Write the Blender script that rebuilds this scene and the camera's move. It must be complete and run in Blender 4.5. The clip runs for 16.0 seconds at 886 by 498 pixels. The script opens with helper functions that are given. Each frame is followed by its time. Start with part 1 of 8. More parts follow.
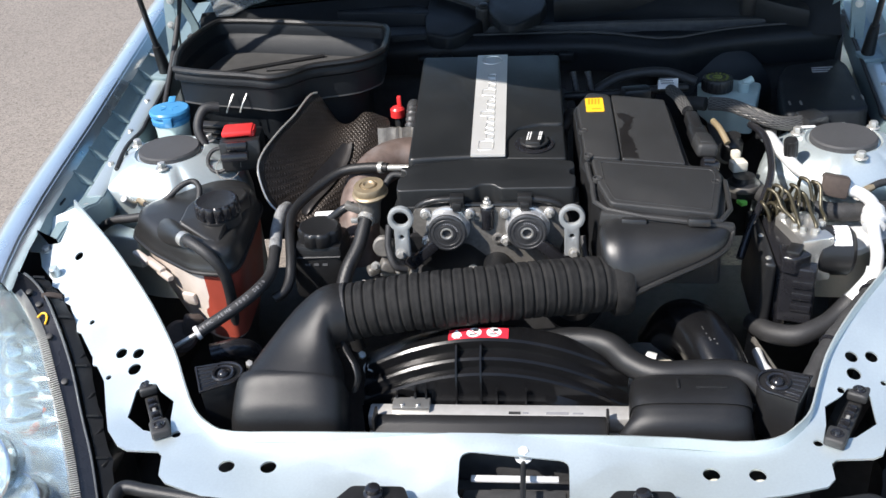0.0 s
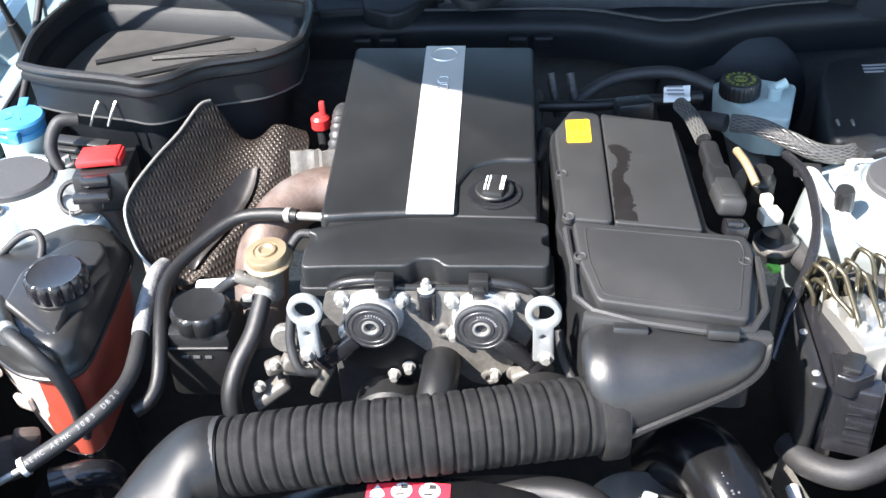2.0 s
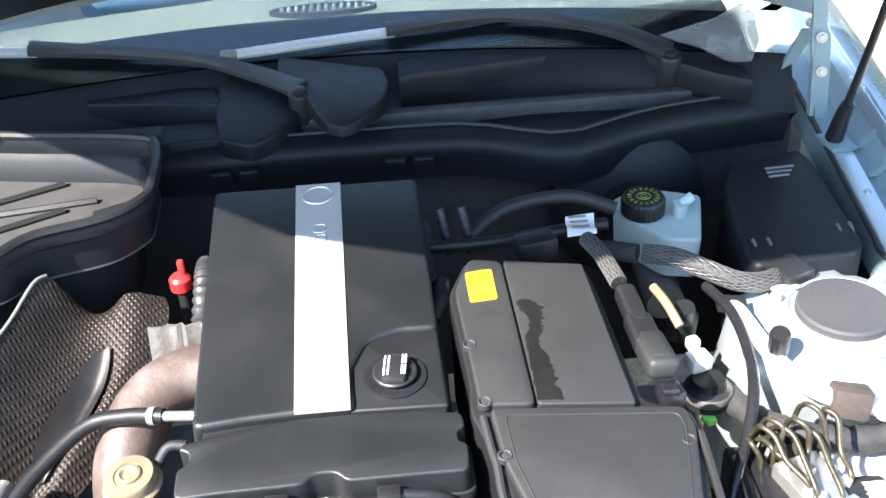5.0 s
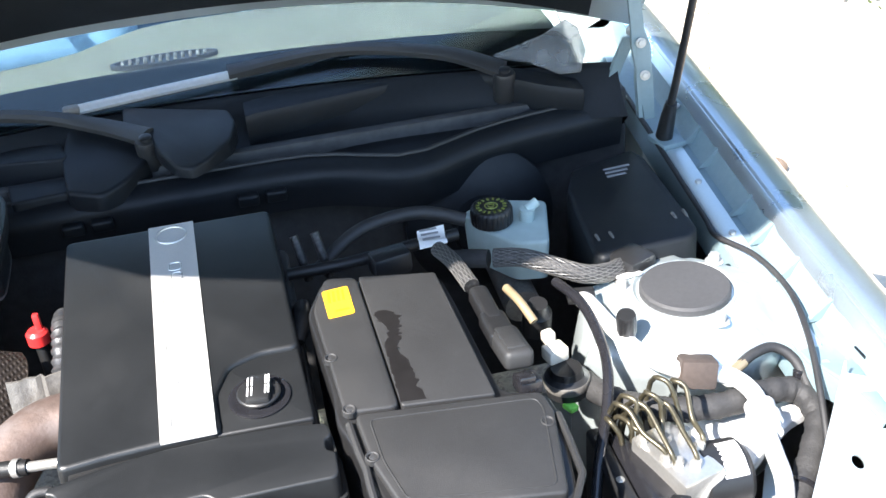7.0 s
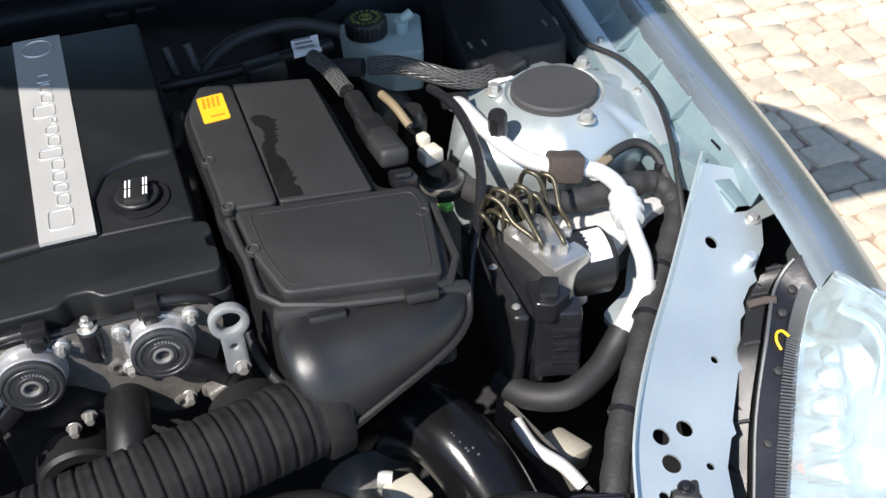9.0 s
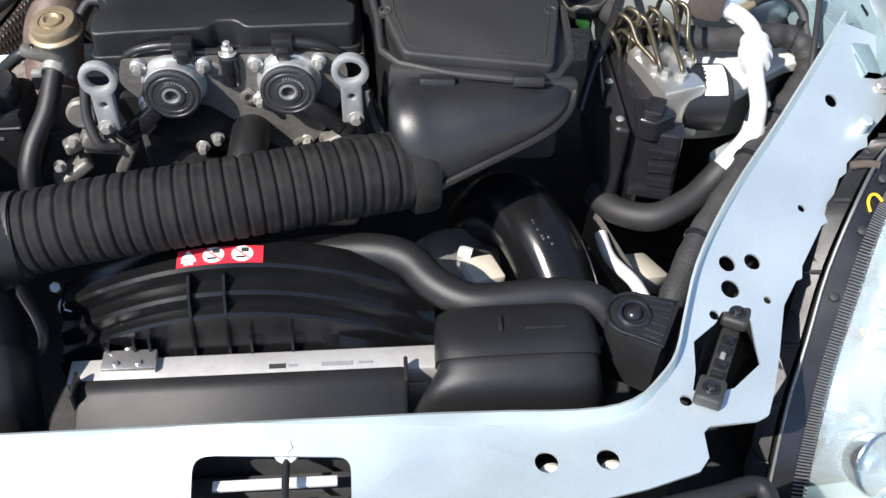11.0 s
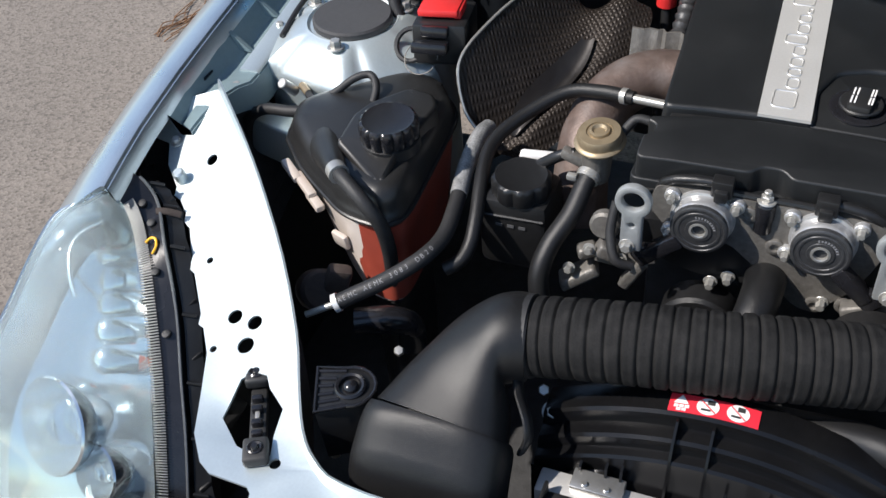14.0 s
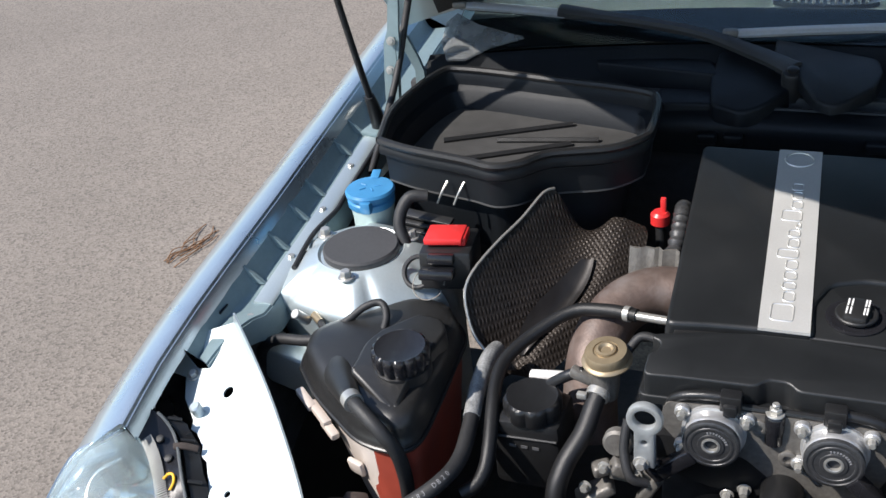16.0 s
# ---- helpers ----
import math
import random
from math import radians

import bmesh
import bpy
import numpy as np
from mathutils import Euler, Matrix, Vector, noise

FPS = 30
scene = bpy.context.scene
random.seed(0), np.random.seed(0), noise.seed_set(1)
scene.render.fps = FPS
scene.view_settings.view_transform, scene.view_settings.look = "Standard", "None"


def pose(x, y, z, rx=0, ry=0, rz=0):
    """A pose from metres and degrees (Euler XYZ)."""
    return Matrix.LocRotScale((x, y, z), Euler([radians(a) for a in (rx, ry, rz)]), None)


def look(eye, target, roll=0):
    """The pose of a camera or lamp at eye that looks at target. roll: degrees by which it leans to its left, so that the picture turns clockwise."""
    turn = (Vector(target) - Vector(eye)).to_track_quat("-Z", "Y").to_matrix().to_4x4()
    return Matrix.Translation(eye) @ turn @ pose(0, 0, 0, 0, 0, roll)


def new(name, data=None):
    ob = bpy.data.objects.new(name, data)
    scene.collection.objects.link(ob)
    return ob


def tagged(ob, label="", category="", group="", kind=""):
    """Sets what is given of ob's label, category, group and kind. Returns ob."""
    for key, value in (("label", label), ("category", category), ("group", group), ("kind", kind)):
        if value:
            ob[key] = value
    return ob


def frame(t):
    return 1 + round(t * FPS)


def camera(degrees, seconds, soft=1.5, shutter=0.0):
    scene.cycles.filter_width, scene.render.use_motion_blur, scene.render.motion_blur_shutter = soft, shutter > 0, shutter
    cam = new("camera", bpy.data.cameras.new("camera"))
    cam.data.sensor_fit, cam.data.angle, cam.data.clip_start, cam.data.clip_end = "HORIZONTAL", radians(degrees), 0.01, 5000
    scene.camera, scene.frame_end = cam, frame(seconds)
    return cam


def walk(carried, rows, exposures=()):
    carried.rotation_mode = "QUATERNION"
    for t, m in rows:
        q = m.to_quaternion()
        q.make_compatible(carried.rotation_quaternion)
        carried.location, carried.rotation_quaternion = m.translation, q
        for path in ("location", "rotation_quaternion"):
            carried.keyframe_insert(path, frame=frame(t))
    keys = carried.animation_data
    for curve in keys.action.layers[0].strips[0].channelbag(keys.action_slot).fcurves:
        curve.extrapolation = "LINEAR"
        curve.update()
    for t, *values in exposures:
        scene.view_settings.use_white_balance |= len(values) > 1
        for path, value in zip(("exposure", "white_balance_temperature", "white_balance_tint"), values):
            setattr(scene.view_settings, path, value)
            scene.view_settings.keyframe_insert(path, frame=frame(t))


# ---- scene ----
cam = camera(45.6, 16.0)
PATH = [
    (0, (0.111, 0.034, 1.589), (-0.111, 1.761, 0.604), -4.0),
    (0.5, (0.062, 0.17, 1.571), (-0.031, 1.901, 0.573), -4.9),
    (1, (0.057, 0.276, 1.569), (0.02, 1.982, 0.525), -2.4),
    (1.5, (0.098, 0.425, 1.558), (0.003, 2.099, 0.467), -2.2),
    (2, (0.128, 0.545, 1.549), (-0.063, 2.173, 0.403), -3.4),
    (2.5, (0.101, 0.626, 1.568), (-0.12, 2.203, 0.358), -5.9),
    (3, (0.036, 0.705, 1.572), (-0.07, 2.285, 0.35), -6.5),
    (3.5, (0.015, 0.757, 1.576), (0.019, 2.328, 0.339), -3.0),
    (4, (0.049, 0.785, 1.592), (0.073, 2.381, 0.388), -2.5),
    (6.3, (0.11, 0.739, 1.567), (0.301, 2.442, 0.536), -4.8),
    (6.5, (0.114, 0.733, 1.564), (0.332, 2.435, 0.536), -4.9),
    (7, (0.122, 0.717, 1.562), (0.414, 2.404, 0.528), -5.4),
    (7.5, (0.132, 0.708, 1.56), (0.494, 2.371, 0.51), -5.6),
    (8, (0.139, 0.705, 1.554), (0.563, 2.33, 0.468), -5.5),
    (8.5, (0.124, 0.684, 1.539), (0.593, 2.241, 0.374), -6.6),
    (9, (0.117, 0.655, 1.527), (0.556, 2.139, 0.261), -3.2),
    (9.2, (0.134, 0.631, 1.532), (0.523, 2.098, 0.23), -2.9),
    (11.3, (0.164, 0.517, 1.487), (0.227, 1.91, 0.053), 1.3),
    (11.5, (0.15, 0.523, 1.488), (0.188, 1.898, 0.037), 1.7),
    (12, (0.126, 0.538, 1.489), (0.063, 1.872, 0.0), 0.6),
    (12.5, (0.089, 0.555, 1.499), (-0.098, 1.865, 0.0), 0.5),
    (13, (0.069, 0.566, 1.511), (-0.295, 1.865, 0.034), -2.5),
    (13.5, (0.05, 0.572, 1.529), (-0.456, 1.888, 0.11), -3.6),
    (14, (0.038, 0.574, 1.544), (-0.586, 1.94, 0.223), -4.6),
    (14.5, (0.027, 0.576, 1.559), (-0.634, 2.002, 0.323), -4.6),
    (15, (0.023, 0.576, 1.571), (-0.647, 2.054, 0.402), -3.8),
    (15.5, (0.033, 0.569, 1.578), (-0.654, 2.096, 0.485), -4.4),
    (16, (0.036, 0.561, 1.584), (-0.65, 2.144, 0.573), -6.4),
]
EXPOSURES = [(0, 0.75), (0.5, 1.14), (1, 1.92), (2, 2.06), (2.5, 2.22), (3.2, 2.20), (4.2, 2.20), (6.3, 2.27), (7, 1.98), (7.5, 1.33), (8, 0.78), (9.2, 0.58), (11.3, 0.78), (12, 0.54), (12.5, 0.34), (13, 0.22), (14.5, 0.24), (16, 0.44)]
walk(cam, [(t, look(eye, target, roll)) for t, eye, target, roll in PATH], EXPOSURES)

from mathutils import geometry

# ---- light ----
SUN = Vector((-0.76, -0.56, 1.0)).normalized()
world = bpy.data.worlds.new("sky")
scene.world = world
world.use_nodes = True
wn = world.node_tree.nodes
sky = wn.new("ShaderNodeTexSky")
sky.sky_type = "NISHITA"
sky.sun_disc = False
sky.dust_density = 0.35
sky.ozone_density = 1.6
sky.sun_elevation = math.asin(SUN.z)
sky.sun_rotation = math.atan2(SUN.x, SUN.y)
world.node_tree.links.new(sky.outputs[0], wn["Background"].inputs[0])
wn["Background"].inputs[1].default_value = 0.15
sun = new("sun", bpy.data.lights.new("sun", "SUN"))
sun.data.energy = 5.0
sun.data.angle = radians(0.55)
sun.data.color = (1.0, 0.938, 0.878)
sun.matrix_world = look((SUN.x * 20, SUN.y * 20, SUN.z * 20), (0, 0, 0))


# ---- materials ----
def mat(name, color, rough=0.5, metal=0.0, vary=0.15, scale=60.0, bump=0.0, bump_scale=400.0, stain=0.0, stain_color=None,
        stain_scale=9.0, coat=0.0, spec=0.5, tint=0.0, transmission=0.0, alpha=1.0, rough_vary=0.08):
    """A surface with grain, broad variation, optional stains and fine relief."""
    m = bpy.data.materials.new(name)
    m.use_nodes = True
    nt = m.node_tree
    n, l = nt.nodes, nt.links
    b = n["Principled BSDF"]
    tc = n.new("ShaderNodeTexCoord")
    fine = n.new("ShaderNodeTexNoise")
    fine.inputs["Scale"].default_value = scale
    fine.inputs["Detail"].default_value = 5.0
    broad = n.new("ShaderNodeTexNoise")
    broad.inputs["Scale"].default_value = stain_scale
    broad.inputs["Detail"].default_value = 4.0
    l.new(tc.outputs["Object"], fine.inputs["Vector"])
    l.new(tc.outputs["Object"], broad.inputs["Vector"])
    add = n.new("ShaderNodeMath")
    add.operation = "ADD"
    l.new(fine.outputs[0], add.inputs[0])
    l.new(broad.outputs[0], add.inputs[1])
    rng = n.new("ShaderNodeMapRange")
    rng.inputs["From Min"].default_value = 0.65
    rng.inputs["From Max"].default_value = 1.35
    rng.inputs["To Min"].default_value = 1.0 - vary
    rng.inputs["To Max"].default_value = 1.0 + vary
    l.new(add.outputs[0], rng.inputs["Value"])
    if tint:
        oi = n.new("ShaderNodeObjectInfo")
        tr = n.new("ShaderNodeMapRange")
        tr.inputs["To Min"].default_value = 1.0 - tint
        tr.inputs["To Max"].default_value = 1.0 + tint
        l.new(oi.outputs["Random"], tr.inputs["Value"])
        tm = n.new("ShaderNodeMath")
        tm.operation = "MULTIPLY"
        l.new(rng.outputs[0], tm.inputs[0])
        l.new(tr.outputs[0], tm.inputs[1])
        shade = tm.outputs[0]
    else:
        shade = rng.outputs[0]
    mul = n.new("ShaderNodeVectorMath")
    mul.operation = "SCALE"
    mul.inputs[0].default_value = color
    l.new(shade, mul.inputs["Scale"])
    col = mul.outputs[0]
    if stain:
        sr = n.new("ShaderNodeMapRange")
        sr.inputs["From Min"].default_value = 0.52
        sr.inputs["From Max"].default_value = 0.72
        sr.inputs["To Max"].default_value = stain
        l.new(broad.outputs[0], sr.inputs["Value"])
        mix = n.new("ShaderNodeMix")
        mix.data_type = "RGBA"
        l.new(sr.outputs[0], mix.inputs[0])
        l.new(col, mix.inputs[6])
        mix.inputs[7].default_value = (*(stain_color or color), 1)
        col = mix.outputs[2]
    l.new(col, b.inputs["Base Color"])
    rr = n.new("ShaderNodeMapRange")
    rr.inputs["From Min"].default_value = 0.3
    rr.inputs["From Max"].default_value = 0.7
    rr.inputs["To Min"].default_value = max(0.02, rough - rough_vary)
    rr.inputs["To Max"].default_value = min(1.0, rough + rough_vary)
    l.new(broad.outputs[0], rr.inputs["Value"])
    l.new(rr.outputs[0], b.inputs["Roughness"])
    b.inputs["Metallic"].default_value = metal
    b.inputs["Specular IOR Level"].default_value = spec
    b.inputs["Coat Weight"].default_value = coat
    b.inputs["Coat Roughness"].default_value = 0.06
    b.inputs["Transmission Weight"].default_value = transmission
    b.inputs["Alpha"].default_value = alpha
    if bump:
        bn = n.new("ShaderNodeTexNoise")
        bn.inputs["Scale"].default_value = bump_scale
        bn.inputs["Detail"].default_value = 3.0
        l.new(tc.outputs["Object"], bn.inputs["Vector"])
        bp = n.new("ShaderNodeBump")
        bp.inputs["Strength"].default_value = bump
        bp.inputs["Distance"].default_value = 0.001
        l.new(bn.outputs[0], bp.inputs["Height"])
        l.new(bp.outputs[0], b.inputs["Normal"])
    return m


PAINT = mat("blue silver paint", (0.62, 0.69, 0.695), 0.42, 0.68, 0.05, 300, stain=0.25, stain_color=(0.55, 0.625, 0.635), coat=0.3)
PAINT_OUTER = mat("polished blue silver paint", (0.50, 0.56, 0.60), 0.30, 0.82, 0.05, 300, stain=0.25, stain_color=(0.47, 0.53, 0.57), coat=0.5)
# body paint darkened to hold the shade under the bonnet, with dusty blotches
PAINT_DUSTY_SHADE = mat("dusty blue silver paint darkened for shade", (0.185, 0.255, 0.275), 0.5, 0.12, 0.08, 120, stain=0.5, stain_color=(0.225, 0.28, 0.285))
BLACK = mat("satin black plastic", (0.0150, 0.0152, 0.0160), 0.36, 0, 0.2, 200, 0.25, 900, stain=0.3, stain_color=(0.024, 0.0235, 0.023))
COVER = mat("satin cover plastic", (0.0118, 0.0128, 0.0138), 0.42, 0, 0.15, 220, 0.2, 1100, stain=0.3, stain_color=(0.017, 0.0175, 0.018))
BLACK_GRAIN = mat("grained black plastic", (0.0140, 0.0140, 0.0145), 0.42, 0, 0.2, 260, 0.3, 1400, stain=0.4, stain_color=(0.019, 0.0185, 0.018), spec=0.4)
BLACK_DUSTY = mat("dusty grey black plastic", (0.0265, 0.0265, 0.0268), 0.52, 0, 0.16, 300, 0.4, 1200, stain=0.5, stain_color=(0.036, 0.0345, 0.033))
BLACK_GLOSS = mat("gloss black plastic", (0.0144, 0.0144, 0.0168), 0.22, 0, 0.2, 80, 0.08, 300)
RUBBER = mat("black rubber", (0.020, 0.020, 0.021), 0.56, 0, 0.25, 160, 0.5, 700, stain=0.3, stain_color=(0.038, 0.036, 0.033))
CORRUGATED = mat("corrugated hose rubber", (0.0115, 0.0112, 0.0112), 0.72, 0, 0.6, 700, 0.9, 1100, stain=0.6, stain_color=(0.024, 0.023, 0.022), stain_scale=60, spec=0.25)
FOAM = mat("brown foam clamp", (0.06, 0.045, 0.038), 0.8, 0, 0.25, 150, 0.8, 900)
TAPE = mat("black cloth tape", (0.028, 0.028, 0.029), 0.7, 0, 0.3, 130, 0.9, 260, stain=0.4, stain_color=(0.05, 0.047, 0.042))
# near-black that stands for shade deep in the bay
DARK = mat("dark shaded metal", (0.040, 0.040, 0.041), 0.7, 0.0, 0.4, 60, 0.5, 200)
ALU = mat("brushed aluminium", (0.66, 0.65, 0.62), 0.36, 0.85, 0.08, 250, 0.15, 500)
ALU_CAST = mat("cast aluminium", (0.185, 0.175, 0.160), 0.52, 0.45, 0.3, 160, 0.6, 500, stain=0.6, stain_color=(0.085, 0.076, 0.066), stain_scale=28)
ALU_BRIGHT = mat("bright machined aluminium", (0.52, 0.52, 0.52), 0.34, 0.55, 0.1, 160, 0.15, 600)
ALU_PAINT = mat("silver painted pipe", (0.78, 0.78, 0.765), 0.42, 0.30, 0.06, 100, 0.1, 300)
STRIP = mat("silver lacquered trim", (0.72, 0.71, 0.68), 0.42, 0.50, 0.05, 500, 0.12, 1500)
STRIP_RAISED = mat("polished raised trim", (0.66, 0.65, 0.62), 0.32, 0.6, 0.05, 400)
STEEL = mat("zinc plated steel", (0.46, 0.45, 0.42), 0.36, 0.6, 0.15, 200, 0.2, 500)
GOLD = mat("yellow chromate steel", (0.36, 0.285, 0.185), 0.46, 0.6, 0.18, 90, 0.15, 400, stain=0.5, stain_color=(0.42, 0.36, 0.25))
BRASSY = mat("olive chromate tube", (0.088, 0.078, 0.052), 0.40, 0.55, 0.25, 150, 0.2, 500)
RUST = mat("heat tinted exhaust steel", (0.135, 0.098, 0.084), 0.55, 0.35, 0.3, 60, 0.4, 300, stain=0.7, stain_color=(0.20, 0.175, 0.165), stain_scale=22)
GREY_PLASTIC = mat("grey magnet face", (0.060, 0.061, 0.064), 0.42, 0.35, 0.3, 220, 0.3, 700)
LIFT = mat("light grey coated steel", (0.36, 0.375, 0.375), 0.42, 0.35, 0.1, 200, 0.2, 500)
RED = mat("red plastic", (0.72, 0.035, 0.035), 0.4, 0, 0.12, 60, 0.1, 500)
BLUE = mat("blue plastic", (0.05, 0.23, 0.45), 0.38, 0, 0.12, 70, 0.1, 500, stain=0.3, stain_color=(0.10, 0.28, 0.50))
GREEN = mat("green plastic", (0.25, 0.75, 0.12), 0.45, 0, 0.1, 60)
YELLOW = mat("yellow orange label", (0.95, 0.50, 0.02), 0.5, 0, 0.05, 60)
LABEL_RED = mat("red label", (0.70, 0.025, 0.045), 0.45, 0, 0.06, 60)
WHITE = mat("white print", (0.78, 0.77, 0.75), 0.55, 0, 0.08, 100)
GREY_PRINT = mat("grey print", (0.22, 0.22, 0.23), 0.6, 0, 0.1, 100)
DIM_PRINT = mat("dim moulded print", (0.09, 0.09, 0.092), 0.55, 0, 0.1, 100)
DARK_PRINT = mat("dark print", (0.03, 0.03, 0.03), 0.6, 0, 0.1, 100)
CREAM = mat("cream plastic", (0.66, 0.62, 0.52), 0.5, 0, 0.1, 90)
MILKY = mat("milky polyethylene", (0.42, 0.52, 0.50), 0.45, 0, 0.1, 50, 0.1, 300)
TANK = mat("translucent tank plastic", (0.60, 0.53, 0.47), 0.4, 0, 0.14, 25, 0.15, 300, stain=0.6, stain_color=(0.50, 0.38, 0.32))
COOLANT = mat("red coolant seen through tank", (0.30, 0.055, 0.035), 0.35, 0, 0.18, 18, 0.1, 300, stain=0.5, stain_color=(0.40, 0.10, 0.065))
SHIELD = mat("embossed heat shield steel", (0.070, 0.057, 0.049), 0.44, 0.35, 0.25, 30, 0.2, 400, stain=0.5, stain_color=(0.035, 0.029, 0.026))
SHIELD_SMOOTH = mat("smooth heat shield steel darkened for reflection", (0.040, 0.037, 0.036), 0.36, 0.5, 0.25, 40, 0.15, 300, stain=0.4, stain_color=(0.05, 0.045, 0.042), stain_scale=20)
RADIATOR = mat("radiator aluminium", (0.56, 0.55, 0.53), 0.5, 0.5, 0.12, 80, 0.3, 400)
SHOCK_CAP = mat("strut cap rubber", (0.050, 0.050, 0.052), 0.7, 0, 0.15, 200, 0.4, 900)
WET = mat("dark oil stain", (0.012, 0.011, 0.011), 0.4, 0, 0.3, 60, 0.1, 300)
INTERIOR = mat("dark dashboard", (0.016, 0.022, 0.022), 0.8, 0, 0.12, 40, 0.3, 900)
SEAT_BLUE = mat("blue seat leather", (0.10, 0.20, 0.33), 0.5, 0, 0.12, 40, 0.3, 400)
FRIT = mat("black glass border", (0.010, 0.012, 0.016), 0.15, 0, 0.1, 40)
# black plastic with the shade below the bonnet put into its colour
SHADED = mat("shade darkened black plastic", (0.0080, 0.0098, 0.0122), 0.5, 0, 0.2, 160, 0.4, 900, stain=0.35, stain_color=(0.0135, 0.0155, 0.0175), spec=0.3)
WHITE_TRIM = mat("weathered pale grille slat", (0.52, 0.49, 0.44), 0.6, 0.1, 0.2, 40, 0.3, 200, stain=0.6, stain_color=(0.36, 0.30, 0.25))
LAMP_REFLECTOR = mat("lamp reflector", (0.66, 0.70, 0.725), 0.15, 0.93, 0.03, 60)
AMBER = mat("amber bulb", (0.55, 0.12, 0.06), 0.2, 0, 0.1, 40)
DUCT = mat("moulded duct plastic", (0.0125, 0.0125, 0.013), 0.40, 0, 0.25, 260, 0.3, 1400, stain=0.5, stain_color=(0.017, 0.0165, 0.016), rough_vary=0.06, spec=0.38)
TANK_TOP = mat("moulded tank plastic", (0.0181, 0.0178, 0.0175), 0.38, 0, 0.2, 120, 0.15, 600, stain=0.5, stain_color=(0.0213, 0.0206, 0.0200), rough_vary=0.08)
SHROUD = mat("polished shroud plastic", (0.0065, 0.0065, 0.007), 0.20, 0, 0.2, 200, 0.1, 700, stain=0.5, stain_color=(0.011, 0.0105, 0.010), spec=0.30)
TRAY_DUST = mat("dusty tray floor", (0.050, 0.0495, 0.049), 0.7, 0, 0.25, 40, 0.3, 300, stain=0.5, stain_color=(0.036, 0.035, 0.034))
TAN = mat("tan rubber", (0.22, 0.17, 0.10), 0.6, 0, 0.15, 60)
GRILLE_MESH = mat("ribbed lamp trim", (0.16, 0.165, 0.165), 0.4, 0.5, 0.15, 200)


def glass(name, color, rough=0.02, ior=1.45, clear=1.0):
    m = bpy.data.materials.new(name)
    m.use_nodes = True
    b = m.node_tree.nodes["Principled BSDF"]
    b.inputs["Base Color"].default_value = (*color, 1)
    b.inputs["Roughness"].default_value = rough
    b.inputs["Transmission Weight"].default_value = clear
    b.inputs["IOR"].default_value = ior
    return m


GLASS = glass("windscreen glass", (0.82, 0.92, 0.88), 0.02, 1.38)
LENS = glass("clear lamp lens", (0.95, 0.97, 0.98), 0.01, 1.5)
LENS_DUSTY = glass("dusty lamp lens", (0.84, 0.94, 0.95), 0.02, 1.5, 0.91)


def ground_mat(name, color, dark, speck):
    m = bpy.data.materials.new(name)
    m.use_nodes = True
    n, l = m.node_tree.nodes, m.node_tree.links
    b = n["Principled BSDF"]
    tc = n.new("ShaderNodeTexCoord")
    vor = n.new("ShaderNodeTexVoronoi")
    vor.inputs["Scale"].default_value = speck
    broad = n.new("ShaderNodeTexNoise")
    broad.inputs["Scale"].default_value = 0.9
    broad.inputs["Detail"].default_value = 6.0
    fine = n.new("ShaderNodeTexNoise")
    fine.inputs["Scale"].default_value = 40.0
    fine.inputs["Detail"].default_value = 5.0
    for node in (vor, broad, fine):
        l.new(tc.outputs["Object"], node.inputs["Vector"])
    hsv = n.new("ShaderNodeSeparateColor")
    l.new(vor.outputs["Color"], hsv.inputs[0])
    ramp = n.new("ShaderNodeValToRGB")
    ramp.color_ramp.elements[0].position, ramp.color_ramp.elements[0].color = 0.0, (*dark, 1)
    ramp.color_ramp.elements[1].position, ramp.color_ramp.elements[1].color = 0.35, (*color, 1)
    e = ramp.color_ramp.elements.new(1.0)
    e.color = (*[min(1, c * 1.28) for c in color], 1)
    l.new(hsv.outputs[0], ramp.inputs[0])
    mix = n.new("ShaderNodeMix")
    mix.data_type = "RGBA"
    mix.blend_type = "MULTIPLY"
    mix.inputs[0].default_value = 0.55
    rg = n.new("ShaderNodeMapRange")
    rg.inputs["From Min"].default_value, rg.inputs["From Max"].default_value = 0.3, 0.7
    rg.inputs["To Min"].default_value, rg.inputs["To Max"].default_value = 0.75, 1.15
    l.new(broad.outputs[0], rg.inputs["Value"])
    l.new(ramp.outputs[0], mix.inputs[6])
    l.new(rg.outputs[0], mix.inputs[7])
    l.new(mix.outputs[2], b.inputs["Base Color"])
    b.inputs["Roughness"].default_value = 0.9
    bp = n.new("ShaderNodeBump")
    bp.inputs["Strength"].default_value = 0.4
    bp.inputs["Distance"].default_value = 0.003
    l.new(vor.outputs["Distance"], bp.inputs["Height"])
    l.new(bp.outputs[0], b.inputs["Normal"])
    return m


ASPHALT = ground_mat("sun bleached asphalt", (0.200, 0.171, 0.143), (0.125, 0.106, 0.089), 150.0)
JOINT = mat("sandy joint", (0.36, 0.26, 0.195), 0.95, 0, 0.25, 60, 0.8, 200)
COBBLE = mat("pale granite cobble", (0.56, 0.485, 0.375), 0.8, 0, 0.14, 60, 0.6, 120, tint=0.14, stain=0.4, stain_color=(0.50, 0.39, 0.30), stain_scale=14)

# ---- mesh helpers ----
ORIGIN = {}


def thing(name, loc, label, category, group="", kind=""):
    ob = new(name)
    ob.location = loc
    ORIGIN[ob] = Vector(loc)
    return tagged(ob, label, category, group, kind)


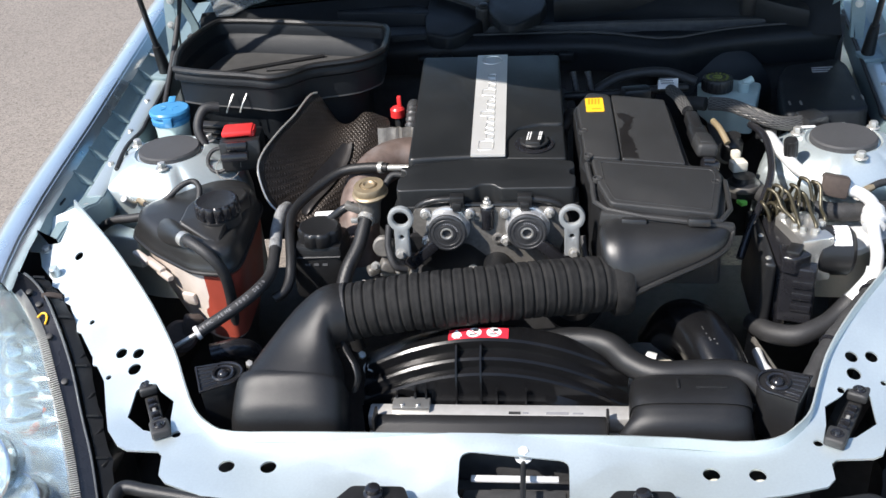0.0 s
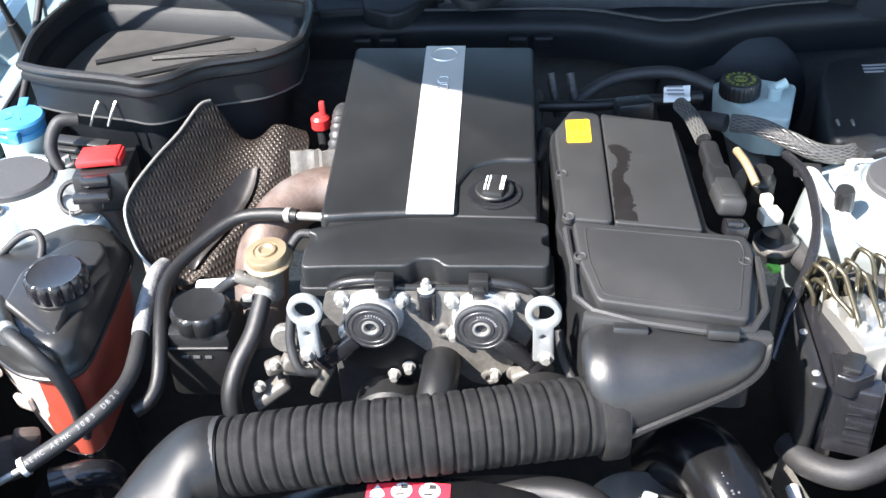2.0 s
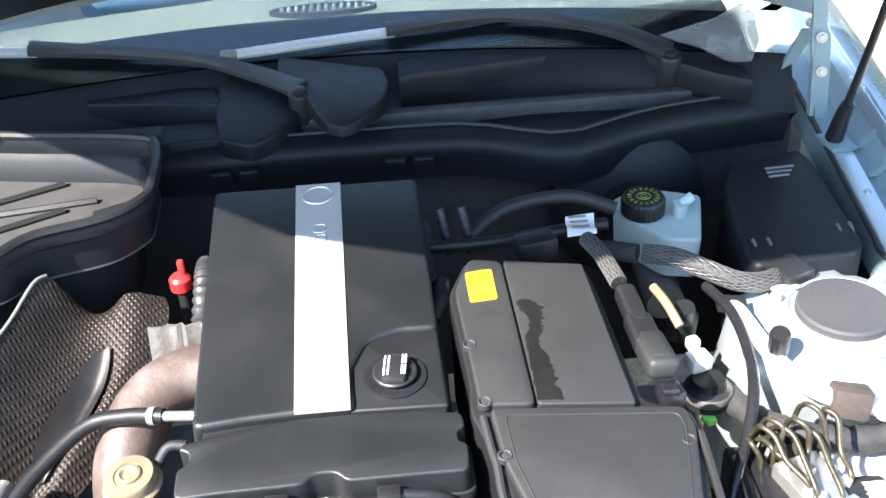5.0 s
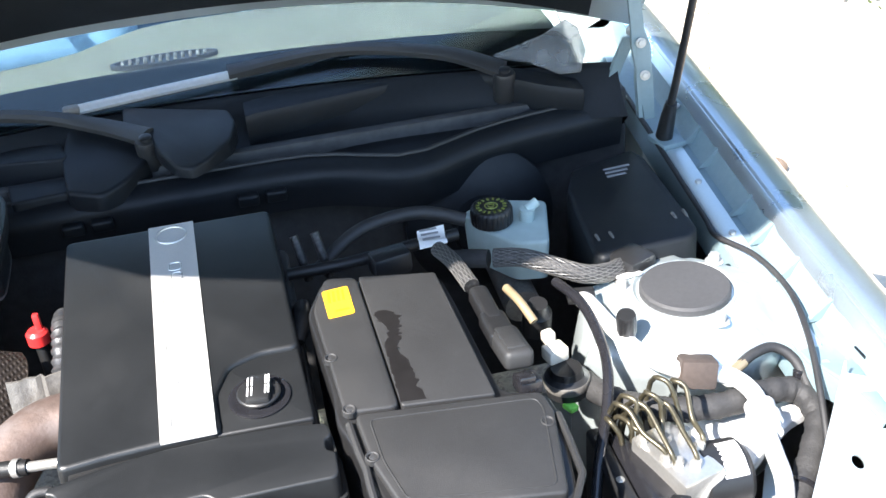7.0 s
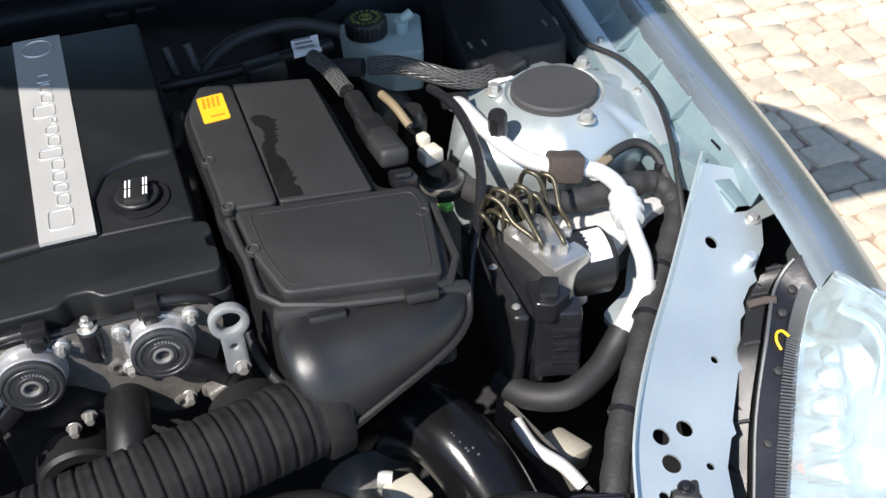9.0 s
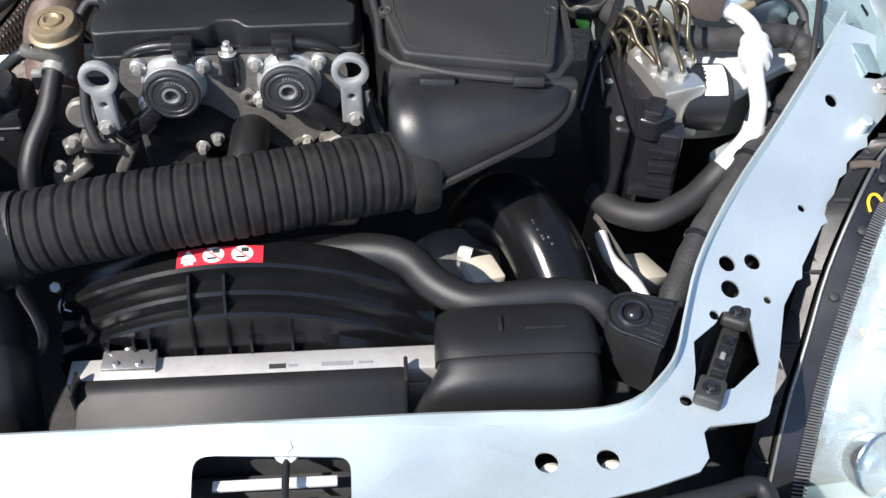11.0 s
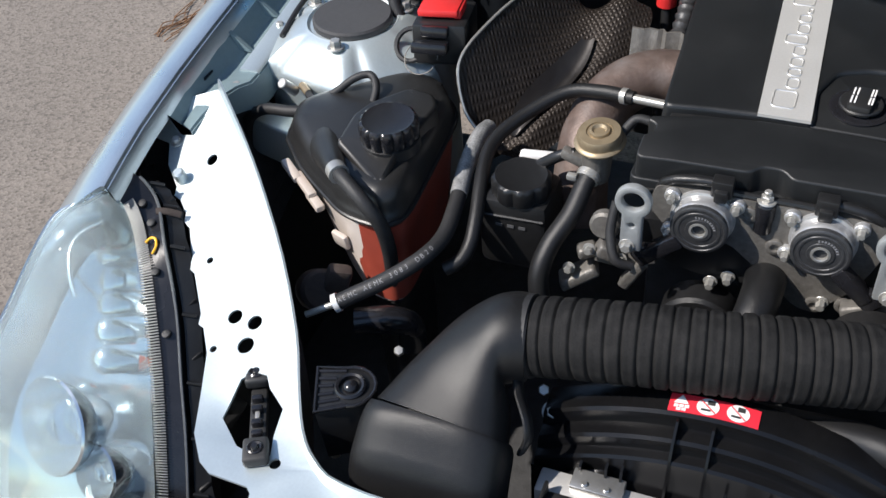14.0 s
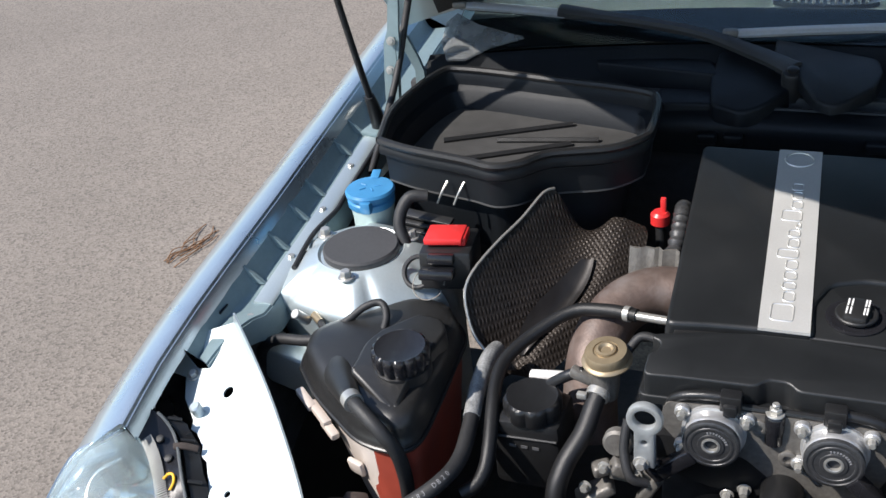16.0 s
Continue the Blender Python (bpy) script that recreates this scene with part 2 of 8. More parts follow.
def finish(bm, me, smooth=38):
    bmesh.ops.recalc_face_normals(bm, faces=bm.faces[:])
    bm.to_mesh(me)
    bm.free()
    if smooth:
        me.shade_smooth()
        me.set_sharp_from_angle(angle=radians(smooth))


def part(name, bm, material, parent, label="", smooth=38):
    me = bpy.data.meshes.new(name)
    o = ORIGIN[parent]
    bmesh.ops.transform(bm, matrix=Matrix.Translation(-o), verts=bm.verts[:])
    finish(bm, me, smooth)
    me.materials.append(material)
    ob = new(name, me)
    ob.parent = parent
    ORIGIN[ob] = o
    return tagged(ob, label)


def solo(name, bm, material, loc, label, category, group="", kind="", smooth=38):
    """A thing that is one mesh."""
    me = bpy.data.meshes.new(name)
    bmesh.ops.transform(bm, matrix=Matrix.Translation(-Vector(loc)), verts=bm.verts[:])
    finish(bm, me, smooth)
    me.materials.append(material)
    ob = new(name, me)
    ob.location = loc
    ORIGIN[ob] = Vector(loc)
    return tagged(ob, label, category, group, kind)


def spline(pts, n=8):
    """A smooth line through the points."""
    pts = [Vector(p) for p in pts]
    out = []
    for i in range(len(pts) - 1):
        p0, p1, p2, p3 = pts[max(i - 1, 0)], pts[i], pts[i + 1], pts[min(i + 2, len(pts) - 1)]
        for k in range(n):
            t = k / n
            out.append(0.5 * ((2 * p1) + (p2 - p0) * t + (2 * p0 - 5 * p1 + 4 * p2 - p3) * t * t + (3 * p1 - p0 - 3 * p2 + p3) * t ** 3))
    out.append(pts[-1])
    return out


def skin(bm, rings, caps=True, closed=True):
    rows = [[bm.verts.new(p) for p in r] for r in rings]
    for a, b in zip(rows, rows[1:]):
        n = len(a)
        for i in range(n if closed else n - 1):
            bm.faces.new((a[i], a[(i + 1) % n], b[(i + 1) % n], b[i]))
    if caps and closed:
        bm.faces.new(rows[0][::-1])
        bm.faces.new(rows[-1])
    return rows


def tube(bm, pts, r, seg=12, n=8, smooth=True, flat=1.0):
    """A round bar along a line; r may be a list, one for each given point, or a function of 0..1."""
    path = spline(pts, n) if smooth and len(pts) > 2 else [Vector(p) for p in pts]
    m = len(path)
    rings, up = [], None
    for i, p in enumerate(path):
        d = (path[min(i + 1, m - 1)] - path[max(i - 1, 0)]).normalized()
        if up is None:
            up = d.orthogonal().normalized()
        up = (up - d * up.dot(d)).normalized()
        side = d.cross(up)
        u = i / (m - 1)
        if callable(r):
            rr = r(u)
        elif isinstance(r, (list, tuple)):
            f = u * (len(r) - 1)
            k = min(int(f), len(r) - 2)
            rr = r[k] + (r[k + 1] - r[k]) * (f - k)
        else:
            rr = r
        rings.append([p + (up * math.cos(a) + side * math.sin(a) * flat) * rr for a in [2 * math.pi * j / seg for j in range(seg)]])
    skin(bm, rings)
    return bm


def basis(axis):
    z = Vector(axis).normalized()
    x = z.orthogonal().normalized()
    return x, z.cross(x), z


def lathe(bm, origin, axis, profile, seg=32):
    """Turn (radius, height) pairs round an axis."""
    x, y, z = basis(axis)
    o = Vector(origin)
    rings = []
    for r, h in profile:
        r = max(r, 1e-5)
        rings.append([o + z * h + (x * math.cos(2 * math.pi * j / seg) + y * math.sin(2 * math.pi * j / seg)) * r for j in range(seg)])
    skin(bm, rings)
    return bm


def cyl(bm, p0, p1, r, bev=0.0015, seg=20, r1=None):
    p0, p1 = Vector(p0), Vector(p1)
    h = (p1 - p0).length
    e = r if r1 is None else r1
    lathe(bm, p0, p1 - p0, [(r - bev, 0), (r, bev), (e, h - bev), (e - bev, h)], seg)
    return bm


def box(bm, c, s, bev=0.003, rot=(0, 0, 0), seg=2, taper=1.0):
    """A rounded box; taper scales its top."""
    tmp = bmesh.new()
    bmesh.ops.create_cube(tmp, size=1.0)
    for v in tmp.verts:
        k = taper if v.co.z > 0 else 1.0
        v.co = Vector((v.co.x * s[0] * k, v.co.y * s[1] * k, v.co.z * s[2]))
    if bev:
        bmesh.ops.bevel(tmp, geom=tmp.edges[:], offset=bev, segments=seg, profile=0.5, affect="EDGES", clamp_overlap=True)
    bmesh.ops.transform(tmp, matrix=pose(*c, *rot), verts=tmp.verts[:])
    join(bm, tmp)
    return bm


def join(bm, tmp):
    me = bpy.data.meshes.new("tmp")
    tmp.to_mesh(me)
    tmp.free()
    bm.from_mesh(me)
    bpy.data.meshes.remove(me)


def prism(bm, outline, z0, ztop, bev=0.004, seg=3, draft=0.0):
    """An upright slab over an outline in plan, rounded along its top edge; ztop is a number or f(x, y). draft widens the foot."""
    tmp = bmesh.new()
    n = len(outline)
    cx, cy = sum(p[0] for p in outline) / n, sum(p[1] for p in outline) / n
    top = [tmp.verts.new((x, y, ztop(x, y) if callable(ztop) else ztop)) for x, y in outline]
    low = [tmp.verts.new((x + (x - cx) * draft, y + (y - cy) * draft, z0(x, y) if callable(z0) else z0)) for x, y in outline]
    tf = tmp.faces.new(top)
    tmp.faces.new(low[::-1])
    for i in range(n):
        tmp.faces.new((low[i], low[(i + 1) % n], top[(i + 1) % n], top[i]))
    if bev:
        bmesh.ops.recalc_face_normals(tmp, faces=tmp.faces[:])
        bmesh.ops.bevel(tmp, geom=list(tf.edges), offset=bev, segments=seg, profile=0.5, affect="EDGES", clamp_overlap=True)
    join(bm, tmp)
    return bm


def rounded(outline, r, n=4):
    """Round the corners of a polygon in plan."""
    out = []
    m = len(outline)
    for i in range(m):
        p, a, b = Vector(outline[i]), Vector(outline[i - 1]), Vector(outline[(i + 1) % m])
        da, db = (a - p), (b - p)
        k = min(r, da.length * 0.45, db.length * 0.45)
        s, e = p + da.normalized() * k, p + db.normalized() * k
        for j in range(n + 1):
            t = j / n
            out.append(tuple((1 - t) ** 2 * s + 2 * t * (1 - t) * p + t * t * e))
    return out


def circle(cx, cy, r, n=20):
    return [(cx + r * math.cos(2 * math.pi * i / n), cy + r * math.sin(2 * math.pi * i / n)) for i in range(n)]


def inside(p, loop):
    odd = False
    for (x0, y0), (x1, y1) in zip(loop, [*loop[1:], loop[0]]):
        if (y0 > p.y) != (y1 > p.y) and p.x < x0 + (p.y - y0) / (y1 - y0) * (x1 - x0):
            odd = not odd
    return odd


def plate(outline, holes, zf, thick, cuts=()):
    """A sheet with holes, laid over the height zf(x, y)."""
    bm = bmesh.new()
    pts, links = [], []
    for loop in [outline, *holes]:
        base = len(pts)
        pts += [Vector(p) for p in loop]
        links += [(base + i, base + (i + 1) % len(loop)) for i in range(len(loop))]
    flat, _, tris, *_ = geometry.delaunay_2d_cdt(pts, links, [], 0, 1e-6)
    vs = [bm.verts.new((p.x, p.y, 0)) for p in flat]
    for tri in tris:
        c = (flat[tri[0]] + flat[tri[1]] + flat[tri[2]]) / 3
        if inside(c, outline) and not any(inside(c, h) for h in holes):
            bm.faces.new([vs[i] for i in tri])
    for v in [v for v in bm.verts if not v.link_faces]:
        bm.verts.remove(v)
    for co, no in cuts:
        bmesh.ops.bisect_plane(bm, geom=bm.verts[:] + bm.edges[:] + bm.faces[:], plane_co=co, plane_no=no)
    for v in bm.verts:
        v.co.z = zf(v.co.x, v.co.y)
    bmesh.ops.recalc_face_normals(bm, faces=bm.faces[:])
    if bm.faces[0].normal.z < 0:
        bmesh.ops.reverse_faces(bm, faces=bm.faces[:])
    bmesh.ops.solidify(bm, geom=bm.faces[:], thickness=thick)
    return bm


def ribbon(bm, pts, up, thick=0.002):
    """An upstanding strip along a line: up(p) gives the vector from foot to top."""
    rings = []
    m = len(pts)
    for i, p in enumerate(pts):
        d = (Vector(pts[min(i + 1, m - 1)]) - Vector(pts[max(i - 1, 0)])).normalized()
        u = Vector(up(p))
        s = d.cross(u).normalized() * thick / 2
        p = Vector(p)
        rings.append([p - s, p + s, p + s + u, p - s + u])
    skin(bm, rings)
    return bm


def bolt(bm, p, axis, r=0.006, h=0.006, washer=True):
    """A hexagon bolt with its washer."""
    p = Vector(p)
    z = Vector(axis).normalized()
    if washer:
        lathe(bm, p, z, [(r * 1.5, 0), (r * 1.55, r * 0.15), (r * 1.45, r * 0.3), (r * 0.9, r * 0.32)], 16)
    lathe(bm, p + z * r * 0.25, z, [(r, 0), (r, h * 0.85), (r * 0.85, h), (r * 0.4, h * 1.02)], 6)
    return bm


# ---- ground ----
bm = bmesh.new()
bmesh.ops.create_grid(bm, x_segments=2, y_segments=2, size=400)
solo("ground", bm, ASPHALT, (0, 0, 0), "sun-bleached grey beige asphalt with fine aggregate", "ground", kind="structure", smooth=0)

bm = bmesh.new()
box(bm, (30.95, 20, 0.002), (60, 120, 0.012), 0)
pavement = solo("pavement", bm, JOINT, (0.95, 0, 0), "sandy bed of a pale cobbled pavement", "pavement", kind="structure", smooth=0)

# ---- car body ----
car = thing("car", (0, 1.6, 0), "light blue silver roadster with its bonnet open, engine bay showing", "car")


def panel_z(x, y):
    s = max(0.0, (y - 1.12) * 1.45 - (abs(x) - 0.45) * 0.5)
    return 0.70 + 0.15 * s + 0.28 * s * s + 0.08 * (min(y, 1.10) - 1.06)


INNER = [(-0.685, 1.513), (-0.624, 1.453), (-0.567, 1.392), (-0.496, 1.306), (-0.439, 1.223), (-0.409, 1.166), (-0.384, 1.123), (-0.358, 1.097), (-0.319, 1.081), (-0.198, 1.073)]
OUTER = [(-0.770, 1.494), (-0.760, 1.453), (-0.727, 1.444), (-0.714, 1.416), (-0.686, 1.388), (-0.684, 1.377), (-0.672, 1.372), (-0.655, 1.356), (-0.652, 1.345), (-0.640, 1.338), (-0.618, 1.303), (-0.612, 1.288), (-0.604, 1.284), (-0.570, 1.238), (-0.566, 1.225),
         (-0.558, 1.222), (-0.538, 1.194), (-0.518, 1.143), (-0.499, 1.1), (-0.476, 1.072), (-0.46, 1.063), (-0.416, 1.061), (-0.409, 1.055), (-0.402, 1.02), (-0.39, 1.007), (-0.337, 0.987), (-0.241, 0.977), (-0.1, 0.969)]
OUTER_R = [(0.770, 1.494), (0.760, 1.453), (0.727, 1.444), (0.714, 1.416), (0.686, 1.388), (0.684, 1.377), (0.672, 1.372), (0.655, 1.356), (0.652, 1.345), (0.642, 1.338), (0.623, 1.303), (0.618, 1.288), (0.610, 1.284), (0.578, 1.238), (0.575, 1.225),
           (0.568, 1.222), (0.549, 1.195), (0.532, 1.144), (0.515, 1.101), (0.502, 1.074), (0.49, 1.068), (0.445, 1.065), (0.438, 1.059), (0.437, 1.033), (0.426, 1.02), (0.376, 1.006), (0.272, 0.987), (0.1, 0.969)]
INNER_R = [(0.198, 1.073), (0.325, 1.076), (0.377, 1.084), (0.407, 1.108), (0.427, 1.133), (0.443, 1.174), (0.463, 1.223), (0.493, 1.273), (0.53, 1.323), (0.577, 1.379), (0.626, 1.44), (0.685, 1.513)]
outline = INNER + INNER_R + OUTER_R + OUTER[::-1]
holes = []
for s in (-1, 1):
    for hx, hy, hr in ((0.526, 1.241, 0.0085), (0.499, 1.238, 0.0085), (0.497, 1.211, 0.0095), (0.592, 1.302, 0.004), (0.533, 1.200, 0.004), (0.475, 1.183, 0.005),
                       (0.652, 1.425, 0.007), (0.332 + 0.015 * s, 1.037, 0.0105), (0.277 + 0.015 * s, 1.037, 0.0105), (0.415 + 0.014 * s, 1.093, 0.006)):
        holes.append(circle(s * hx, hy, hr))
    holes.append([(s * x + 0.014 * (s + 1), y + 0.002 * (s + 1)) for x, y in ((0.483, 1.173), (0.473, 1.184), (0.456, 1.183), (0.446, 1.17), (0.421, 1.151), (0.417, 1.121), (0.41, 1.1), (0.427, 1.089), (0.439, 1.098), (0.449, 1.1), (0.481, 1.127))])
holes.append(rounded([(-0.016, 0.985), (0.12, 0.985), (0.12, 1.046), (-0.016, 1.046)], 0.012))
cuts = []
for s in (-1, 1):
    for k in range(9):
        t = 0.02 + 0.05 * k
        cuts.append(((s * (0.45 - 0.21 * t), 1.12 + 0.62 * t, 0), (s * -0.5, 1.45, 0)))
part("front_panel", plate(outline, holes, panel_z, 0.003, cuts), PAINT, car, "light blue painted slam panel with round holes")
bm = bmesh.new()
lip = spline([(x, y, panel_z(x, y) - 0.001) for x, y in INNER] + [(x, y, panel_z(x, y) - 0.001) for x, y in INNER_R], 3)
ribbon(bm, lip, lambda p: (0, 0.004, 0.014), 0.0025)
part("panel_flange", bm, PAINT, car)
# dark sheet below the panel edge, its colour giving the shaded gap
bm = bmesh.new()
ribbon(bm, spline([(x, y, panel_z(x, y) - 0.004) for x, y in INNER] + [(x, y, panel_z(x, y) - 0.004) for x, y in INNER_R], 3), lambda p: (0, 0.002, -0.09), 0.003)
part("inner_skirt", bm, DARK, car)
bm = bmesh.new()
prism(bm, rounded([(0.032, 1.071), (0.096, 1.071), (0.096, 1.0775), (0.032, 1.0775)], 0.002, 2), 0.698, 0.716, 0.002)
part("latch_tab", bm, PAINT, car)
for x, y in ((0.298, 1.033), (0.353, 1.033), (-0.312, 1.033)):
    bm = bmesh.new()
    lathe(bm, (x, y, 0.678), (0, -0.2, 1), [(0.013, -0.01), (0.013, 0.004), (0.009, 0.008), (0.003, 0.008)], 18)
    part("hole_plug", bm, CREAM, car)

# fenders, as mirrored shells
FENDER = [(1.262, 0.727, 0.792), (1.30, 0.732, 0.804), (1.40, 0.742, 0.826), (1.50, 0.742, 0.848), (1.60, 0.742, 0.864), (1.76, 0.746, 0.882), (2.0, 0.766, 0.898), (2.4, 0.800, 0.922), (2.9, 0.83, 0.95)]


def fender_at(y):
    for (y0, x0, z0), (y1, x1, z1) in zip(FENDER, FENDER[1:]):
        if y <= y1:
            f = (y - y0) / (y1 - y0)
            return x0 + (x1 - x0) * f, z0 + (z1 - z0) * f
    return FENDER[-1][1:]


for s in (-1, 1):
    bm = bmesh.new()
    rings = []
    for k in range(34):
        y = 1.318 + (2.9 - 1.318) * k / 33
        xc, zc = fender_at(y)
        prof = [(-0.012, -0.020), (-0.0065, -0.006), (-0.003, -0.0008), (0.001, 0), (0.012, -0.0018), (0.026, -0.006), (0.041, -0.0135), (0.056, -0.0255), (0.068, -0.043), (0.080, -0.075), (0.092, -0.14), (0.10, -0.22), (0.104, -0.35), (0.098, -0.60)]
        back = [(a - 0.004, b - 0.004) for a, b in prof[::-1]]
        lead = math.exp(-((y - 1.318) / 0.12) ** 2)
        rings.append([(s * (xc + a), y - max(0.0, a) * 1.1 * lead, zc + b - 0.35 * max(0.0, a) * lead) for a, b in prof + back])
    skin(bm, rings)
    part("fender", bm, PAINT_OUTER, car)
    # rail and gussets wear the darker paint that stands for bonnet shade
    bm = bmesh.new()
    rings = []
    for k in range(36):
        y = 1.455 + (2.5 - 1.455) * (k / 35) ** 1.3
        xc, zc = fender_at(y)
        f = min(1.0, (y - 1.455) / 0.11)
        prof = [(-0.011, -0.017), (-0.024, -0.042), (-0.034, -0.049), (-0.062, -0.046), (-0.073, -0.046), (-0.079, -0.060), (-0.080, -0.085)]
        rail = []
        for i, (a, b) in enumerate(prof):
            if i > 1:
                a = -0.026 + (a + 0.026) * (0.35 + 0.65 * f)
                b = b * f + (panel_z(xc + a, y) + (0.008 if i < 5 else -0.008) - zc) * (1 - f)
            rail.append((a, b))
        rings.append([(s * (xc + a), y, zc + b) for a, b in rail + [(a - 0.003, b - 0.003) for a, b in rail[::-1]]])
    skin(bm, rings)
    part("inner_fender_rail", bm, PAINT_DUSTY_SHADE, car)
    # added brighter strip: the sunlit band of the ledge, put into paint
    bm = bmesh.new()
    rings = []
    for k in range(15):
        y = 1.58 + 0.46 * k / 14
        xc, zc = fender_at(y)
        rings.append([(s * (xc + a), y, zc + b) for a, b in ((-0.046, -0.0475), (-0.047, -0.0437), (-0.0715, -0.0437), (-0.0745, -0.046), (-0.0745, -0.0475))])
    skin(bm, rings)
    part("rail_lit_strip", bm, PAINT, car)
    for y in (1.62, 1.70, 1.774, 1.843, 1.971, 2.041):
        bm = bmesh.new()
        xc, zc = fender_at(y)
        skin(bm, [[(s * (xc + a), y + d, zc + b) for a, b in ((-0.015, -0.020), (-0.027, -0.046), (-0.046, -0.0465))] for d in (-0.003, 0.003)])
        part("gusset", bm, PAINT_DUSTY_SHADE, car)
    bm = bmesh.new()
    xc, zc = fender_at(1.545)
    box(bm, (s * (xc - 0.0205), 1.545, zc - 0.032), (0.003, 0.020, 0.006), 0.001, (0, s * -27, 0))
    part("wing_slot", bm, FRIT, car)
    for y in (1.55, 1.68, 1.80, 1.93):
        bm = bmesh.new()
        xc, zc = fender_at(y)
        bolt(bm, (s * (xc - 0.058), y, zc - 0.046), (0, 0, 1), 0.005, 0.005)
        part("rail_bolt", bm, STEEL, car)
    bm = bmesh.new()
    tube(bm, [(s * (fender_at(y)[0] - 0.080), y, fender_at(y)[1] - 0.043) for y in (1.80, 1.84, 1.92, 2.0, 2.1, 2.2, 2.3)][::-1] + ([(0.690, 1.735, 0.846), (0.694, 1.657, 0.843), (0.676, 1.575, 0.832), (0.652, 1.50, 0.806), (0.640, 1.46, 0.775)] if s > 0 else [(-0.668, 1.72, 0.846), (-0.66, 1.64, 0.838)]), 0.0038, 10)
    part("rubber_seal", bm, RUBBER, car)

# strut towers
for s in (-1, 1):
    bm = bmesh.new()
    rings = []
    for rx, ry, z, dy, dent in ((0.138, 0.110, 0.60, 0.014, 0), (0.138, 0.114, 0.76, 0.010, 0.3), (0.136, 0.118, 0.790, 0.004, 0.7), (0.133, 0.119, 0.806, 0, 1), (0.128, 0.116, 0.814, 0, 1), (0.121, 0.112, 0.8195, 0, 1), (0.108, 0.102, 0.829, 0, 1), (0.094, 0.092, 0.838, 0, 1), (0.078, 0.078, 0.8455, 0, 0.4), (0.066, 0.066, 0.8485, 0, 0), (0.062, 0.062, 0.850, 0, 0), (0.058, 0.058, 0.846, 0, 0)):
        ring_pts = []
        for j in range(120):
            a = 2 * math.pi * j / 120
            q = (a - radians(15)) % (math.pi / 3) - math.pi / 6
            facet = 1 + 0.75 * min(1.0, (0.15 + dent)) * (math.cos(math.pi / 6) / math.cos(q) - 0.945)
            groove = sum(math.exp(-(((a - radians(g) + math.pi) % (2 * math.pi) - math.pi) / radians(4.5)) ** 2) for g in (-118, -52, 2, 68, 122, 188))
            k = facet - 0.045 * groove * dent * (1 if z < 0.815 else 0)
            ring_pts.append((s * 0.577 + s * rx * math.cos(a) * k, 1.69 + dy + ry * math.sin(a) * k, z - dent * 0.0055 * groove))
        rings.append(ring_pts)
    skin(bm, rings)
    tower = part("strut_tower", bm, PAINT, car, "light blue painted strut tower dome")
    bm = bmesh.new()
    lathe(bm, (s * 0.577, 1.69, 0.846), (0, 0, 1), [(0.054, 0), (0.054, 0.0075), (0.0515, 0.0105), (0.046, 0.0105), (0.01, 0.0095)], 48)
    part("strut_cap", bm, SHOCK_CAP, tower, "matt dark grey rubber cap")
    for a in (-90, 30, 150):
        bm = bmesh.new()
        q = radians(a + 8)
        bolt(bm, (s * 0.577 + 0.074 * math.cos(q), 1.69 + 0.074 * math.sin(q), 0.848), (0, 0, 1), 0.0075, 0.010)
        part("tower_nut", bm, STEEL, tower)

# bay walls behind the parts, coloured dark for the shade of the deep gaps
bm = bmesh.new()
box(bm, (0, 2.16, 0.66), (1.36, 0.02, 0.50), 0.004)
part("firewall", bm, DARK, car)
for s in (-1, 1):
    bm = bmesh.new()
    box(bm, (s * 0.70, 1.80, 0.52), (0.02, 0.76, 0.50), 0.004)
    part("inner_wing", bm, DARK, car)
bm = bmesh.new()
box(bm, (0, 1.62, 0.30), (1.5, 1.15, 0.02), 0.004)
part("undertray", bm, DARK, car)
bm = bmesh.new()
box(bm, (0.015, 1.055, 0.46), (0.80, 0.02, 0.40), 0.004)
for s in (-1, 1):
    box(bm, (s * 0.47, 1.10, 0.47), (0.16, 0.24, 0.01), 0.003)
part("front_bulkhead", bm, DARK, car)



def ring(c, a, b, p=2.0, n=40):
    """A rounded section: centre, half width and half height vectors; p 2 is an ellipse, more is boxier."""
    c, a, b = Vector(c), Vector(a), Vector(b)
    out = []
    for i in range(n):
        q = 2 * math.pi * i / n
        cs, sn = math.cos(q), math.sin(q)
        out.append(c + a * math.copysign(abs(cs) ** (2 / p), cs) + b * math.copysign(abs(sn) ** (2 / p), sn))
    return out


def between(rings, n=4):
    """More sections between the given ones, along smooth lines."""
    cols = [spline([r[i] for r in rings], n) for i in range(len(rings[0]))]
    return [[c[k] for c in cols] for k in range(len(cols[0]))]


def slab_y(bm, outline, y0, y1, holes=(), bev=0.0):
    """A slab over an outline in x and z, from y0 back to y1."""
    tmp = bmesh.new()
    edges = []
    for loop in [outline, *holes]:
        vs = [tmp.verts.new((x, 0, z)) for x, z in loop]
        edges += [tmp.edges.new((vs[i], vs[(i + 1) % len(vs)])) for i in range(len(vs))]
    bmesh.ops.triangle_fill(tmp, use_beauty=True, use_dissolve=False, edges=edges)
    ext = bmesh.ops.extrude_face_region(tmp, geom=tmp.faces[:])
    for v in tmp.verts:
        v.co.y = y0
    for v in ext["geom"]:
        if isinstance(v, bmesh.types.BMVert):
            v.co.y = y1
    join(bm, tmp)
    return bm


# ---- engine ----
engine = thing("engine", (0, 1.7, 0.55), "four cylinder engine under a black plastic cover with a silver strip", "engine")


def cover_z(x, y):
    return 0.8965 + (y - 1.543) * 0.062


